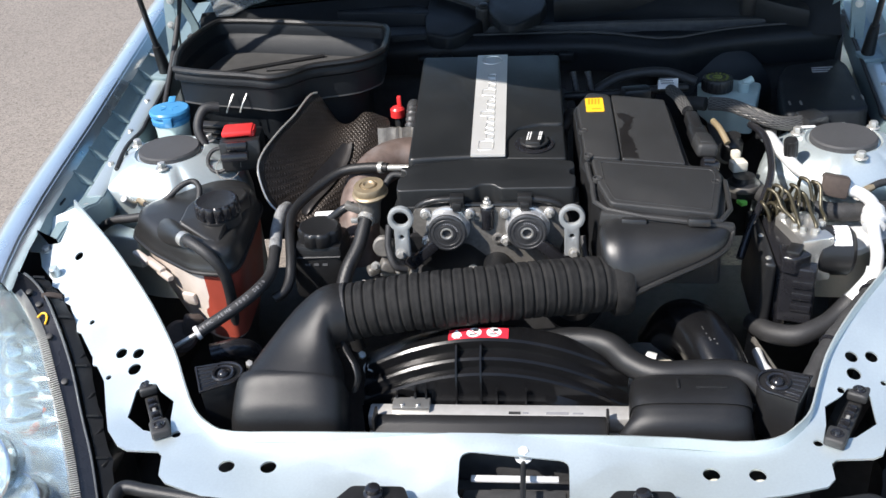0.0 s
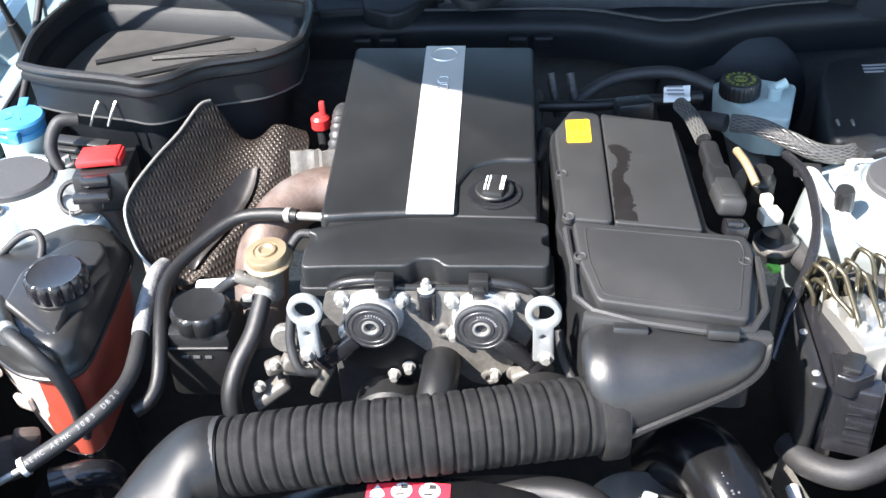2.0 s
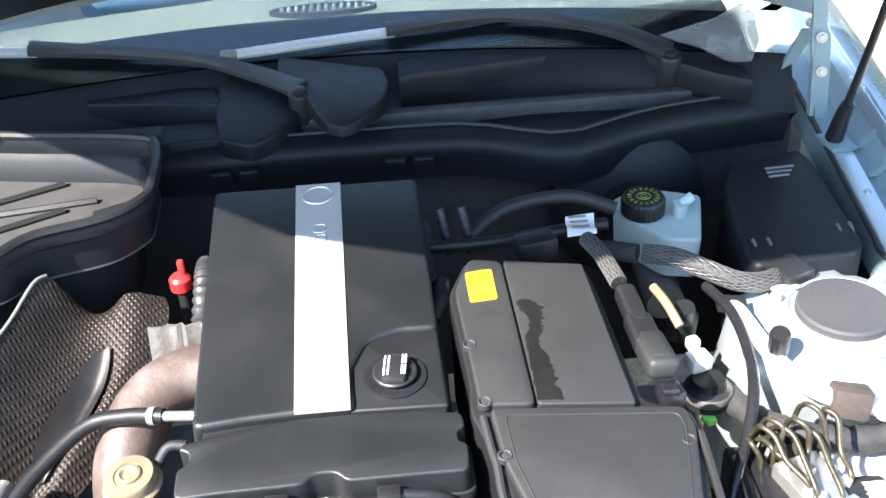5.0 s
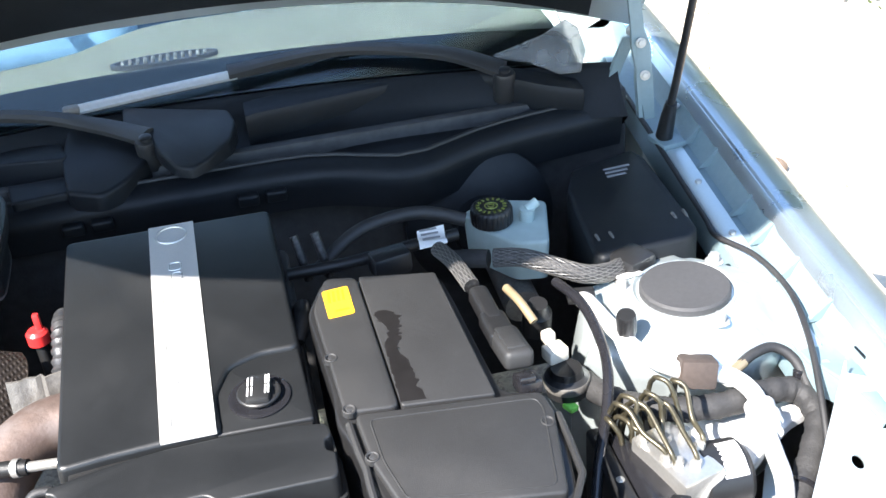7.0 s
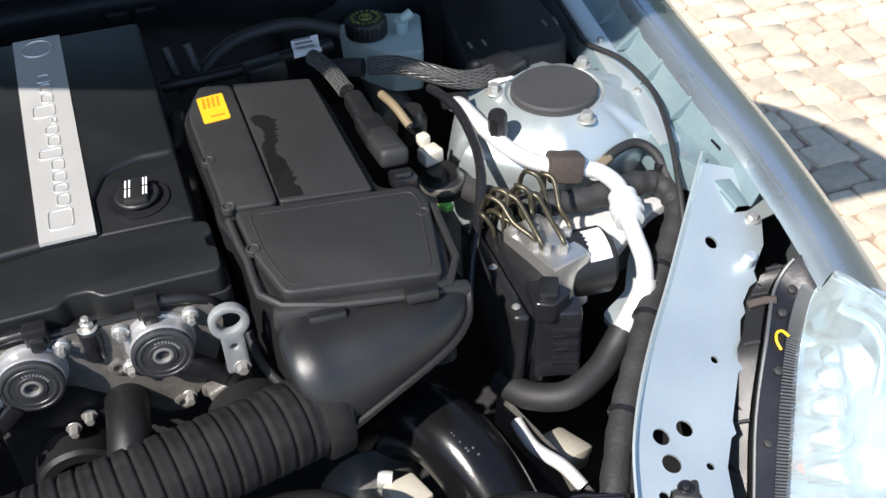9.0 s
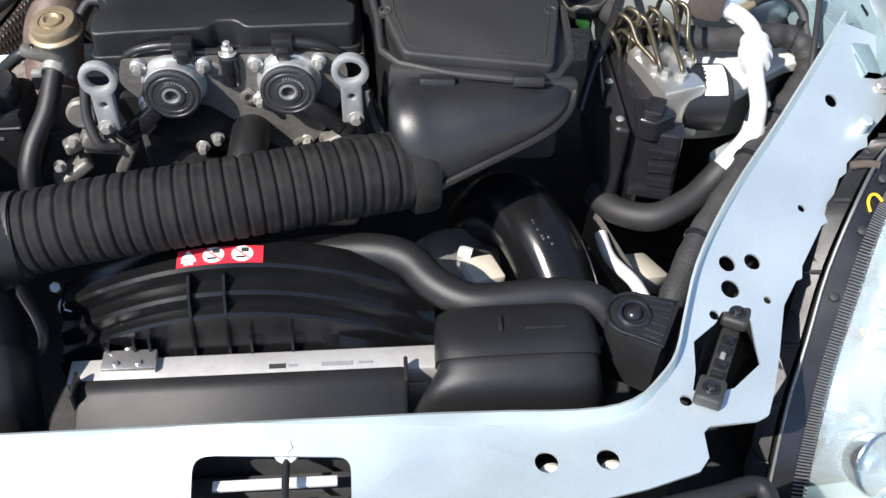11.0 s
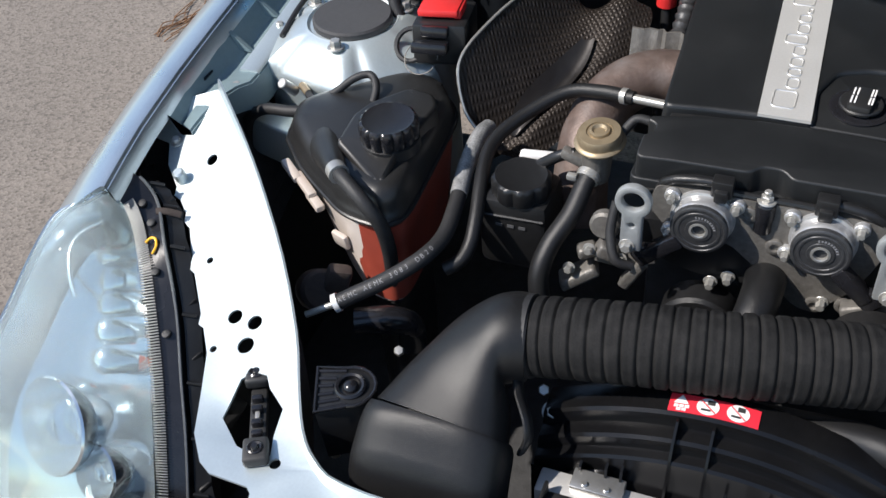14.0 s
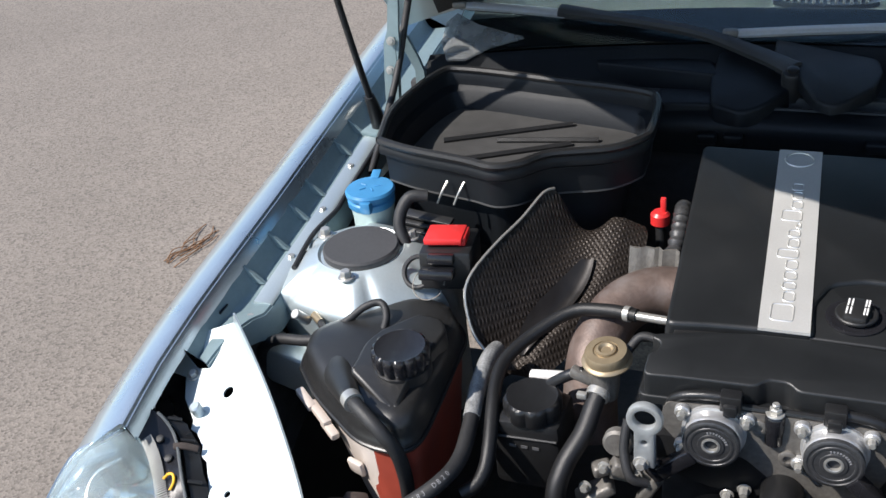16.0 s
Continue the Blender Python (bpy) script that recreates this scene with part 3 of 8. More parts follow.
bm = bmesh.new()
box(bm, (0, 1.73, 0.70), (0.25, 0.46, 0.30), 0.01)
part("block", bm, DARK, engine)
bm = bmesh.new()
prism(bm, rounded([(-0.145, 1.942), (-0.1275, 1.536), (-0.080, 1.5415), (-0.029, 1.5445), (0.030, 1.545), (0.026, 1.60), (0.042, 1.640), (0.075, 1.653), (0.1175, 1.652), (0.111, 1.938)], 0.010), 0.845, cover_z, 0.005, 3, 0.03)
cover = part("rear_cover", bm, COVER, engine, "satin black plastic engine cover")
bm = bmesh.new()
prism(bm, rounded([(0.020, 1.5455), (0.1205, 1.5425), (0.1165, 1.665), (0.020, 1.665)], 0.004), 0.845, lambda x, y: cover_z(x, y) - 0.0055, 0.003, 3, 0.02)
part("filler_shelf", bm, COVER, cover)
bm = bmesh.new()
lathe(bm, (0.070, 1.588, 0.8945), (0, -0.06, 1), [(0.0320, 0), (0.0320, 0.0014), (0.0305, 0.0020), (0.027, 0.001), (0.022, 0.001)], 40)
part("filler_recess", bm, BLACK_GLOSS, cover)


def front_cover_z(x, y):
    return 0.8935 - (1.535 - y) * 0.255


bm = bmesh.new()
prism(bm, rounded([(-0.136, 1.521), (-0.1385, 1.515), (-0.128, 1.511), (-0.128, 1.500), (-0.1385, 1.495), (-0.1395, 1.464), (-0.10, 1.4665), (-0.022, 1.468), (-0.012, 1.478), (0.010, 1.478), (0.020, 1.468),
                   (0.095, 1.4685), (0.134, 1.468), (0.1345, 1.497), (0.126, 1.500), (0.126, 1.511), (0.1335, 1.515), (0.132, 1.530), (0.090, 1.5365), (0.03, 1.5385), (-0.032, 1.5375), (-0.085, 1.5315)], 0.009), 0.846, front_cover_z, 0.007, 4, 0.0)
part("front_cover", bm, COVER, engine, "satin black plastic timing end cover")
bm = bmesh.new()
prism(bm, rounded([(-0.142, 1.528), (-0.145, 1.462), (-0.024, 1.4655), (0.022, 1.4655), (0.140, 1.467), (0.140, 1.534)], 0.012), 0.838, 0.8485, 0.002)
part("cover_lip", bm, COVER, engine)
bm = bmesh.new()
prism(bm, rounded([(-0.118, 1.52), (0.118, 1.52), (0.118, 1.56), (-0.118, 1.56)], 0.004), 0.846, 0.8865, 0.001)
part("seam_web", bm, BLACK_GRAIN, engine)
bm = bmesh.new()
tube(bm, [(-0.112, 1.468, 0.828), (-0.105, 1.462, 0.850), (-0.08, 1.458, 0.862), (-0.04, 1.458, 0.864)], 0.0055, 10)
tube(bm, [(-0.04, 1.460, 0.853), (0.055, 1.460, 0.853)], 0.004, 8)
tube(bm, [(0.05, 1.458, 0.864), (0.09, 1.458, 0.860), (0.115, 1.462, 0.845), (0.122, 1.468, 0.82)], 0.0055, 10)
part("sensor_cable_duct", bm, BLACK, engine)
for x in (-0.045, 0.058):
    bm = bmesh.new()
    box(bm, (x, 1.456, 0.862), (0.022, 0.016, 0.020), 0.002)
    box(bm, (x, 1.450, 0.856), (0.014, 0.014, 0.014), 0.002)
    part("plug_connector", bm, BLACK, engine)

# silver strip with raised shapes
def strip_x(y):
    f = (y - 1.5225) / 0.42
    return -0.0285 - 0.0135 * f, 0.0258 - 0.0118 * f


bm = bmesh.new()
rows = []
for k in range(9):
    y = 1.5435 + (1.9395 - 1.5435) * k / 8
    a, b = strip_x(y)
    z = cover_z(0, y)
    rows.append([(a, y, z - 0.002), (a, y, z + 0.0016), (b, y, z + 0.0016), (b, y, z - 0.002)])
skin(bm, rows)
strip = part("trim_strip", bm, STRIP, engine, "silver lacquered strip with raised plain shapes")
# plain raised shapes in place of the brand's letters
y = 1.560
for w, h, gap in ((0.030, 0.030, 0.006), (0.018, 0.016, 0.005), (0.013, 0.018, 0.005), (0.016, 0.017, 0.005), (0.018, 0.016, 0.005), (0.017, 0.030, 0.005), (0.018, 0.016, 0.005),
                  (0.015, 0.017, 0.005), (0.010, 0.006, 0.006), (0.023, 0.030, 0.005), (0.018, 0.016, 0.005), (0.017, 0.016, 0.005), (0.016, 0.018, 0.0)):
    a, b = strip_x(y)
    mid = (a + b) / 2 + (h - 0.02) * 0.4 * -1
    yy = y + w / 2
    bm = bmesh.new()
    z = cover_z(0, yy) + 0.0018
    hh = h * 0.8
    loop = [(mid - hh / 2, yy - w / 2), (mid + hh / 2, yy - w / 2), (mid + hh / 2, yy + w / 2), (mid - hh / 2, yy + w / 2)]
    inner = rounded(loop, 0.005)
    tube(bm, [(px, py, cover_z(0, py) + 0.0016) for px, py in inner + inner[:1]], 0.0010, 6, 1)
    part("raised_shape", bm, STRIP_RAISED, strip)
    y += w + gap
bm = bmesh.new()
tube(bm, [(px, py, cover_z(0, py) + 0.002) for px, py in circle(-0.0135, 1.914, 0.0185, 32) + circle(-0.0135, 1.914, 0.0185, 32)[:1]], 0.0014, 8, 1)
part("raised_ring", bm, STRIP_RAISED, strip)

# oil filler cap
bm = bmesh.new()
lathe(bm, (0.070, 1.588, 0.8995), (0, -0.06, 1), [(0.0225, 0), (0.0225, 0.002), (0.0210, 0.0032), (0.018, 0.0032), (0.005, 0.0032)], 36)
box(bm, (0.070, 1.588, 0.9020), (0.0255, 0.040, 0.0150), 0.005, (3, 0, -6))
cap = part("oil_filler_cap", bm, BLACK, engine, "black oil filler cap with white print")
for dx in (-0.0105, -0.0065, 0.0075, 0.0105):
    for j in range(2):
        bm = bmesh.new()
        box(bm, (0.070 + dx + 0.0016 * j, 1.588 - 0.0075 + j * 0.015, 0.9094 + j * 0.0008), (0.0017, 0.0125, 0.0006), 0, (3, 0, -6))
        part("print_bar", bm, WHITE, cap)

# timing plate
bm = bmesh.new()
slab_y(bm, rounded([(-0.112, 0.850), (-0.120, 0.82), (-0.095, 0.790), (-0.030, 0.788), (0.000, 0.762), (0.030, 0.735), (0.046, 0.719), (0.066, 0.714), (0.082, 0.733), (0.100, 0.756), (0.113, 0.785), (0.125, 0.825), (0.116, 0.850)], 0.010),
       1.456, 1.470)
plate_ob = part("timing_plate", bm, ALU_CAST, engine, "rough cast aluminium timing cover plate")
for x, z in ((-0.016, 0.833), (0.016, 0.797), (0.066, 0.728), (0.096, 0.735)):
    bm = bmesh.new()
    lathe(bm, (x, 1.456, z), (0, -1, 0), [(0.010, 0), (0.010, 0.003), (0.0085, 0.004), (0.005, 0.004), (0.0045, 0.001)], 20)
    part("boss", bm, ALU_CAST, plate_ob)
bm = bmesh.new()
lathe(bm, (0.0, 1.458, 0.826), (0, -0.05, 1), [(0.0095, -0.012), (0.0095, 0.004), (0.0105, 0.005), (0.0105, 0.023), (0.009, 0.026), (0.006, 0.028)], 24)
stud = part("cover_stud", bm, BLACK_GLOSS, engine, "dark sleeve under a bright cover nut")
bm = bmesh.new()
bolt(bm, (0.0, 1.4566, 0.853), (0, -0.05, 1), 0.0065, 0.007)
lathe(bm, (0.0, 1.4562, 0.861), (0, -0.05, 1), [(0.004, 0), (0.004, 0.005), (0.003, 0.006)], 14)
part("cover_nut", bm, STEEL, stud)
for x, z in ((0.073, 0.733), (-0.026, 0.742), (-0.044, 0.730)):
    bm = bmesh.new()
    bolt(bm, (x, 1.456, z), (0, -1, 0), 0.0052, 0.010)
    part("flange_bolt", bm, STEEL, engine)

# camshaft adjuster magnets
for x in (-0.061, 0.061):
    bm = bmesh.new()
    lathe(bm, (x, 1.4565, 0.819), (0, -1, 0), [(0.034, 0), (0.034, 0.005), (0.0312, 0.006), (0.0305, 0.014), (0.0312, 0.016), (0.0308, 0.0185), (0.0296, 0.0205), (0.02, 0.0205)], 48)
    for q in (35, 145, 215):
        e = Vector((x + 0.041 * math.cos(radians(q)), 1.4565, 0.819 + 0.041 * math.sin(radians(q))))
        cyl(bm, e, e + Vector((0, -0.008, 0)), 0.0082, 0.001, 16)
    magnet = part("camshaft_magnet", bm, ALU_BRIGHT, engine, "bright aluminium camshaft magnet with dark face")
    bm = bmesh.new()
    lathe(bm, (x, 1.446, 0.819), (0, -1, 0), [(0.0300, 0.008), (0.0300, 0.0146), (0.0284, 0.0158), (0.0262, 0.0158), (0.0257, 0.0151), (0.0232, 0.0151), (0.0227, 0.0157), (0.0205, 0.0157), (0.0200, 0.0150), (0.0140, 0.0150), (0.0135, 0.0160), (0.010, 0.0160), (0.0095, 0.010)], 48)
    part("magnet_face", bm, GREY_PLASTIC, magnet)
    bm = bmesh.new()
    lathe(bm, (x, 1.446, 0.819), (0, -1, 0), [(0.0100, 0.010), (0.0100, 0.0166), (0.0078, 0.0170), (0.0070, 0.0165), (0.0066, 0.0095)], 24)
    part("centre_bush", bm, STEEL, magnet)
    for q in (35, 145, 215):
        bm = bmesh.new()
        bolt(bm, (x + 0.041 * math.cos(radians(q)), 1.4485, 0.819 + 0.041 * math.sin(radians(q))), (0, -1, 0), 0.0042, 0.008)
        part("magnet_bolt", bm, STEEL, magnet)
    bm = bmesh.new()
    lathe(bm, (x, 1.4365, 0.819), (0, -1, 0), [(0.0067, 0), (0.0067, 0.0028), (0.001, 0.0028)], 20)
    part("centre_plug", bm, DARK, magnet)
    for q in range(-4, 5):
        bm = bmesh.new()
        w = radians(90 + q * 11 - 30)
        box(bm, (x + 0.0165 * math.cos(w), 1.4308, 0.819 + 0.0165 * math.sin(w)), (0.0016, 0.0006, 0.0024), 0, (0, -math.degrees(w) + 90, 0))
        part("print_bar", bm, GREY_PRINT, magnet)
    bm = bmesh.new()
    s = -1 if x < 0 else 1
    box(bm, (x + s * 0.036, 1.436, 0.784), (0.048, 0.018, 0.017), 0.003, (0, 42 * s, 0))
    box(bm, (x + s * 0.056, 1.436, 0.767), (0.020, 0.014, 0.022), 0.003, (0, 42 * s, 0))
    part("magnet_plug", bm, BLACK_GLOSS, magnet)

# lifting eyes
for s in (-1, 1):
    bm = bmesh.new()
    loop = []
    for k in range(25):
        q = radians(-55 + 290 * k / 24)
        loop.append((s * 0.128 + 0.0195 * math.cos(q), 0.852 + 0.0205 * math.sin(q)))
    loop += [(s * 0.128 - 0.0115, 0.788), (s * 0.128 + 0.0115, 0.788)]
    slab_y(bm, loop, 1.414, 1.424, [circle(s * 0.128, 0.853, 0.0118, 24), circle(s * 0.128, 0.822, 0.0035, 12)])
    bmesh.ops.bevel(bm, geom=[e for e in bm.edges if e.is_manifold and e.calc_face_angle(0) > 1.2], offset=0.0022, segments=2, affect="EDGES", profile=0.5)
    eye = part("lifting_eye", bm, LIFT, engine, "light grey coated steel lifting eye")
    bm = bmesh.new()
    bolt(bm, (s * 0.131, 1.4145, 0.794), (0, -1, 0.1), 0.0058, 0.007)
    part("eye_bolt", bm, STEEL, eye)
bm = bmesh.new()
tube(bm, [(0.013, 1.47, 0.745), (0.013, 1.430, 0.755), (0.010, 1.398, 0.748), (0.004, 1.375, 0.725), (0.000, 1.365, 0.69)], [0.0235, 0.0215, 0.0215, 0.0225, 0.0225], 24)
part("water_neck", bm, DUCT, engine)
bm = bmesh.new()
lathe(bm, (-0.05, 1.465, 0.675), (0, -1, 0), [(0.045, 0), (0.045, 0.03), (0.041, 0.034), (0.03, 0.034), (0.028, 0.02), (0.012, 0.02)], 36)
part("belt_pulley", bm, DUCT, engine)
bm = bmesh.new()
lathe(bm, (0.13, 1.43, 0.715), (0, -1, 0), [(0.045, 0), (0.045, 0.04), (0.041, 0.044), (0.026, 0.044), (0.024, 0.03)], 36)
part("idler_pulley", bm, DUCT, engine)
for kind, c, d, rot in (("accessory_bracket", (-0.150, 1.458, 0.742), (0.050, 0.030, 0.020), (0, 12, 8)), ("sensor_housing", (-0.158, 1.442, 0.758), (0.026, 0.024, 0.018), (0, 24, 14)), ("sensor_housing", (-0.182, 1.446, 0.748), (0.024, 0.020, 0.014), (0, -10, 25)),
                        ("bracket_arm", (0.115, 1.445, 0.745), (0.05, 0.02, 0.020), (0, -25, 0)), ("bracket_arm", (-0.19, 1.44, 0.715), (0.05, 0.03, 0.014), (0, -30, 20)), ("bracket_arm", (-0.128, 1.450, 0.725), (0.014, 0.018, 0.050), (0, 28, 0))):
    bm = bmesh.new()
    box(bm, c, d, 0.004, rot, 3, 0.9)
    part(kind, bm, ALU_CAST, engine)
for q in ((-0.176, 1.432, 0.762), (-0.142, 1.440, 0.750), (-0.198, 1.430, 0.730)):
    bm = bmesh.new()
    bolt(bm, q, (0, -1, 0.3), 0.0048, 0.008)
    part("bracket_bolt", bm, STEEL, engine)
bm = bmesh.new()
cyl(bm, (-0.163, 1.455, 0.788), (-0.163, 1.440, 0.790), 0.017, 0.003)
part("sender_disc", bm, ALU_CAST, engine)
bm = bmesh.new()
slab_y(bm, rounded([(-0.125, 0.80), (-0.13, 0.755), (-0.06, 0.735), (0.02, 0.735), (0.03, 0.78), (-0.02, 0.80)], 0.01), 1.458, 1.470)
part("lower_timing_case", bm, BLACK, engine)

# ---- corrugated intake hose ----
intake = thing("corrugated_intake_hose", (0, 1.30, 0.745), "black ribbed rubber intake hose across the engine front", "hose")
RIBS = 27


def corrugation(u):
    d = abs((u * RIBS) % 1.0 - 0.5) * 2
    return 0.0402 + 0.0006 * d - 0.0031 * math.exp(-((1 - d) / 0.22) ** 2) + 0.0005 * noise.noise(Vector((u * 40, 0, 0)))


hose_line = spline([(-0.192, 1.263, 0.786), (-0.10, 1.271, 0.798), (0.0, 1.284, 0.802), (0.10, 1.307, 0.799), (0.203, 1.338, 0.789)], 108)
bm = bmesh.new()
tube(bm, hose_line, corrugation, 32, 1, smooth=False)
part("ribbed_sleeve", bm, CORRUGATED, intake, smooth=60)
for k in (0, -15):
    bm = bmesh.new()
    tube(bm, hose_line[k:k + 14] if k == 0 else hose_line[k:], 0.0422, 32, 1, smooth=False)
    part("end_cuff", bm, RUBBER, intake)

# ---- left intake duct ----
duct = thing("intake_duct", (-0.256, 1.16, 0.60), "matt black moulded intake duct leading to the front panel", "air duct", "intake ducts")
bm = bmesh.new()
rings = [ring((-0.190, 1.263, 0.783), (0.007, -0.0435, 0), (0, 0, 0.0435)),
         ring((-0.206, 1.259, 0.783), (0.009, -0.0455, 0), (0, 0, 0.0455)),
         ring((-0.220, 1.253, 0.779), (0.018, -0.043, 0), (-0.004, -0.004, 0.0445)),
         ring((-0.232, 1.240, 0.766), (0.034, -0.036, 0), (-0.008, -0.014, 0.040), 2.2),
         ring((-0.244, 1.212, 0.744), (0.054, -0.020, 0), (-0.006, -0.022, 0.037), 2.6),
         ring((-0.255, 1.181, 0.724), (0.069, -0.006, 0), (0, -0.026, 0.039), 3.0)]
skin(bm, between(rings, 4))
part("elbow", bm, DUCT, duct)
bm = bmesh.new()
rings = [ring((-0.256, 1.1795, 0.7235), (0.0725, -0.004, 0), (0, -0.027, 0.0415), 3.2), ring((-0.256, 1.172, 0.716), (0.0755, 0, 0), (0, -0.028, 0.045), 3.5),
         ring((-0.256, 1.152, 0.697), (0.0775, 0, 0), (0, -0.024, 0.047), 3.8), ring((-0.256, 1.132, 0.664), (0.079, 0, 0), (0, -0.026, 0.048), 4),
         ring((-0.256, 1.125, 0.58), (0.079, 0, 0), (0, -0.034, 0.03), 4)]
skin(bm, between(rings, 3))
part("mouth", bm, DUCT, duct)
bm = bmesh.new()
tube(bm, [(x, y, z) for x, y, z in ((-0.282, 1.170, 0.7555), (-0.242, 1.168, 0.7555), (-0.242, 1.163, 0.7515), (-0.282, 1.165, 0.7515), (-0.282, 1.170, 0.7555))], 0.0012, 6, 1, smooth=False)
part("moulded_slot", bm, BLACK_GRAIN, duct)
bm = bmesh.new()
tube(bm, [(-0.205, 1.258, 0.762), (-0.196, 1.238, 0.766), (-0.184, 1.212, 0.756), (-0.170, 1.192, 0.746), (-0.166, 1.182, 0.732), (-0.172, 1.180, 0.712)], 0.0036, 10, flat=2.2)
part("retaining_strap", bm, BLACK, duct)

# ---- right intake duct ----
duct_r = thing("intake_duct", (0.275, 1.12, 0.60), "matt black moulded intake duct with a clipped lid", "air duct", "intake ducts")
bm = bmesh.new()
rings = [ring((0.279, 1.160, 0.697), (0.0765, 0, 0), (0, -0.018, 0.034), 4), ring((0.278, 1.146, 0.690), (0.078, 0, 0), (0, -0.020, 0.038), 4),
         ring((0.270, 1.130, 0.662), (0.090, 0, 0), (0, -0.026, 0.042), 3.4), ring((0.262, 1.125, 0.58), (0.105, 0, 0), (0, -0.034, 0.03), 3.2)]
skin(bm, between(rings, 4))
part("mouth", bm, DUCT, duct_r)
bm = bmesh.new()
rings = [ring((0.279, 1.152, 0.697), (0.079, 0, 0), (0, -0.020, 0.036), 4), ring((0.279, 1.166, 0.702), (0.079, 0, 0), (0, -0.014, 0.036), 4), ring((0.279, 1.20, 0.70), (0.076, 0, 0), (0, -0.008, 0.034), 4),
         ring((0.279, 1.21, 0.69), (0.066, 0, 0), (0, -0.004, 0.025), 3)]
skin(bm, between(rings, 3))
part("lid", bm, DUCT, duct_r)
bm = bmesh.new()
box(bm, (0.262, 1.165, 0.7385), (0.004, 0.018, 0.004), 0.001)
part("lid_catch", bm, BLACK_GRAIN, duct_r)
bm = bmesh.new()
box(bm, (0.305, 1.160, 0.737), (0.040, 0.004, 0.004), 0.001)
part("lid_clip", bm, BLACK_GRAIN, duct_r)

bm = bmesh.new()
sx, sy = -0.272, 1.186
slot = rounded([(sx, sy - 0.005), (sx + 0.032, sy - 0.004), (sx + 0.032, sy + 0.004), (sx, sy + 0.003)], 0.002, 2)
tube(bm, [(x, y, 0.7385 + (y - sy) * 0.5) for x, y in slot + slot[:1]], 0.0012, 6, 1, smooth=False)
part("moulded_slot", bm, DUCT, duct)

# ---- charge air hose ----
bm = bmesh.new()
tube(bm, [(0.03, 1.30, 0.700), (0.085, 1.285, 0.722), (0.14, 1.280, 0.728), (0.178, 1.266, 0.728), (0.205, 1.235, 0.722), (0.24, 1.212, 0.720), (0.29, 1.211, 0.722), (0.335, 1.212, 0.722), (0.365, 1.202, 0.716), (0.382, 1.188, 0.695), (0.385, 1.18, 0.66)], 0.0185, 20)
ch = solo("charge_hose", bm, BLACK_GRAIN, (0.2, 1.24, 0.66), "matt black rubber hose bent round the fan shroud", "hose")
bm = bmesh.new()
lathe(bm, (0.3835, 1.186, 0.690), (0.1, -0.25, -1), [(0.0190, -0.006), (0.0205, -0.005), (0.0205, 0.005), (0.0190, 0.006)], 28)
part("hose_clamp", bm, STEEL, ch)

# ---- radiator and fan shroud ----
rad = thing("radiator", (0.03, 1.17, 0.40), "aluminium radiator with a pale top rail and printed marks", "radiator")
bm = bmesh.new()
box(bm, (0.03, 1.178, 0.6685), (0.37, 0.030, 0.024), 0.003)
box(bm, (0.03, 1.178, 0.52), (0.37, 0.028, 0.27), 0.002)
part("top_rail", bm, RADIATOR, rad)
bm = bmesh.new()
box(bm, (-0.096, 1.184, 0.6845), (0.052, 0.024, 0.009), 0.0015)
cyl(bm, (-0.108, 1.178, 0.689), (-0.108, 1.178, 0.692), 0.003, 0.0005, 12)
cyl(bm, (-0.086, 1.178, 0.689), (-0.086, 1.178, 0.692), 0.003, 0.0005, 12)
part("mounting_clip", bm, ALU, rad)
for x, w, h, m in ((0.047, 0.016, 0.0055, DARK_PRINT), (0.062, 0.008, 0.003, GREY_PRINT), (0.105, 0.030, 0.005, GREY_PRINT), (0.133, 0.014, 0.003, GREY_PRINT)):
    bm = bmesh.new()
    box(bm, (x, 1.1735, 0.6808), (w, h, 0.0006), 0)
    part("print_bar", bm, m, rad)
bm = bmesh.new()
rows = []
for x in (-0.142, -0.138, 0.168, 0.172):
    e = 0.003 if x in (-0.142, 0.172) else 0
    rows.append([(x, yy, zz - e) for yy, zz in ((1.165, 0.640), (1.1655, 0.681), (1.162, 0.6855), (1.154, 0.6865), (1.145, 0.683), (1.138, 0.678), (1.11, 0.669), (1.08, 0.652), (1.06, 0.62), (1.06, 0.58))])
skin(bm, rows)
part("air_deflector", bm, BLACK_GRAIN, rad)
for x in (-0.142, 0.172):
    bm = bmesh.new()
    box(bm, (x, 1.152, 0.683), (0.004, 0.030, 0.026), 0.0015)
    part("deflector_fin", bm, BLACK_GRAIN, rad)

shroud = thing("fan_shroud", (0.02, 1.24, 0.50), "black plastic fan shroud with ribs and a red warning label", "fan shroud")


def arc(x):
    return 0.7615 - (x - 0.01) ** 2 / 0.62


bm = bmesh.new()
rows = []
for k in range(33):
    x = -0.168 + 0.372 * k / 32
    zt = arc(x)
    prof = [(1.275, zt - 0.10), (1.275, zt - 0.006), (1.270, zt - 0.001), (1.262, zt), (1.2405, zt - 0.003), (1.2375, zt - 0.006), (1.236, zt - 0.020), (1.2225, zt - 0.0225), (1.2195, zt - 0.0255), (1.218, zt - 0.037), (1.2085, zt - 0.039),
            (1.206, zt - 0.042), (1.205, min(zt - 0.06, 0.69)), (1.196, 0.674), (1.196, 0.56)]
    rows.append([(x, yy, max(zz, 0.55)) for yy, zz in prof])
skin(bm, rows)
part("shroud_body", bm, SHROUD, shroud, smooth=30)
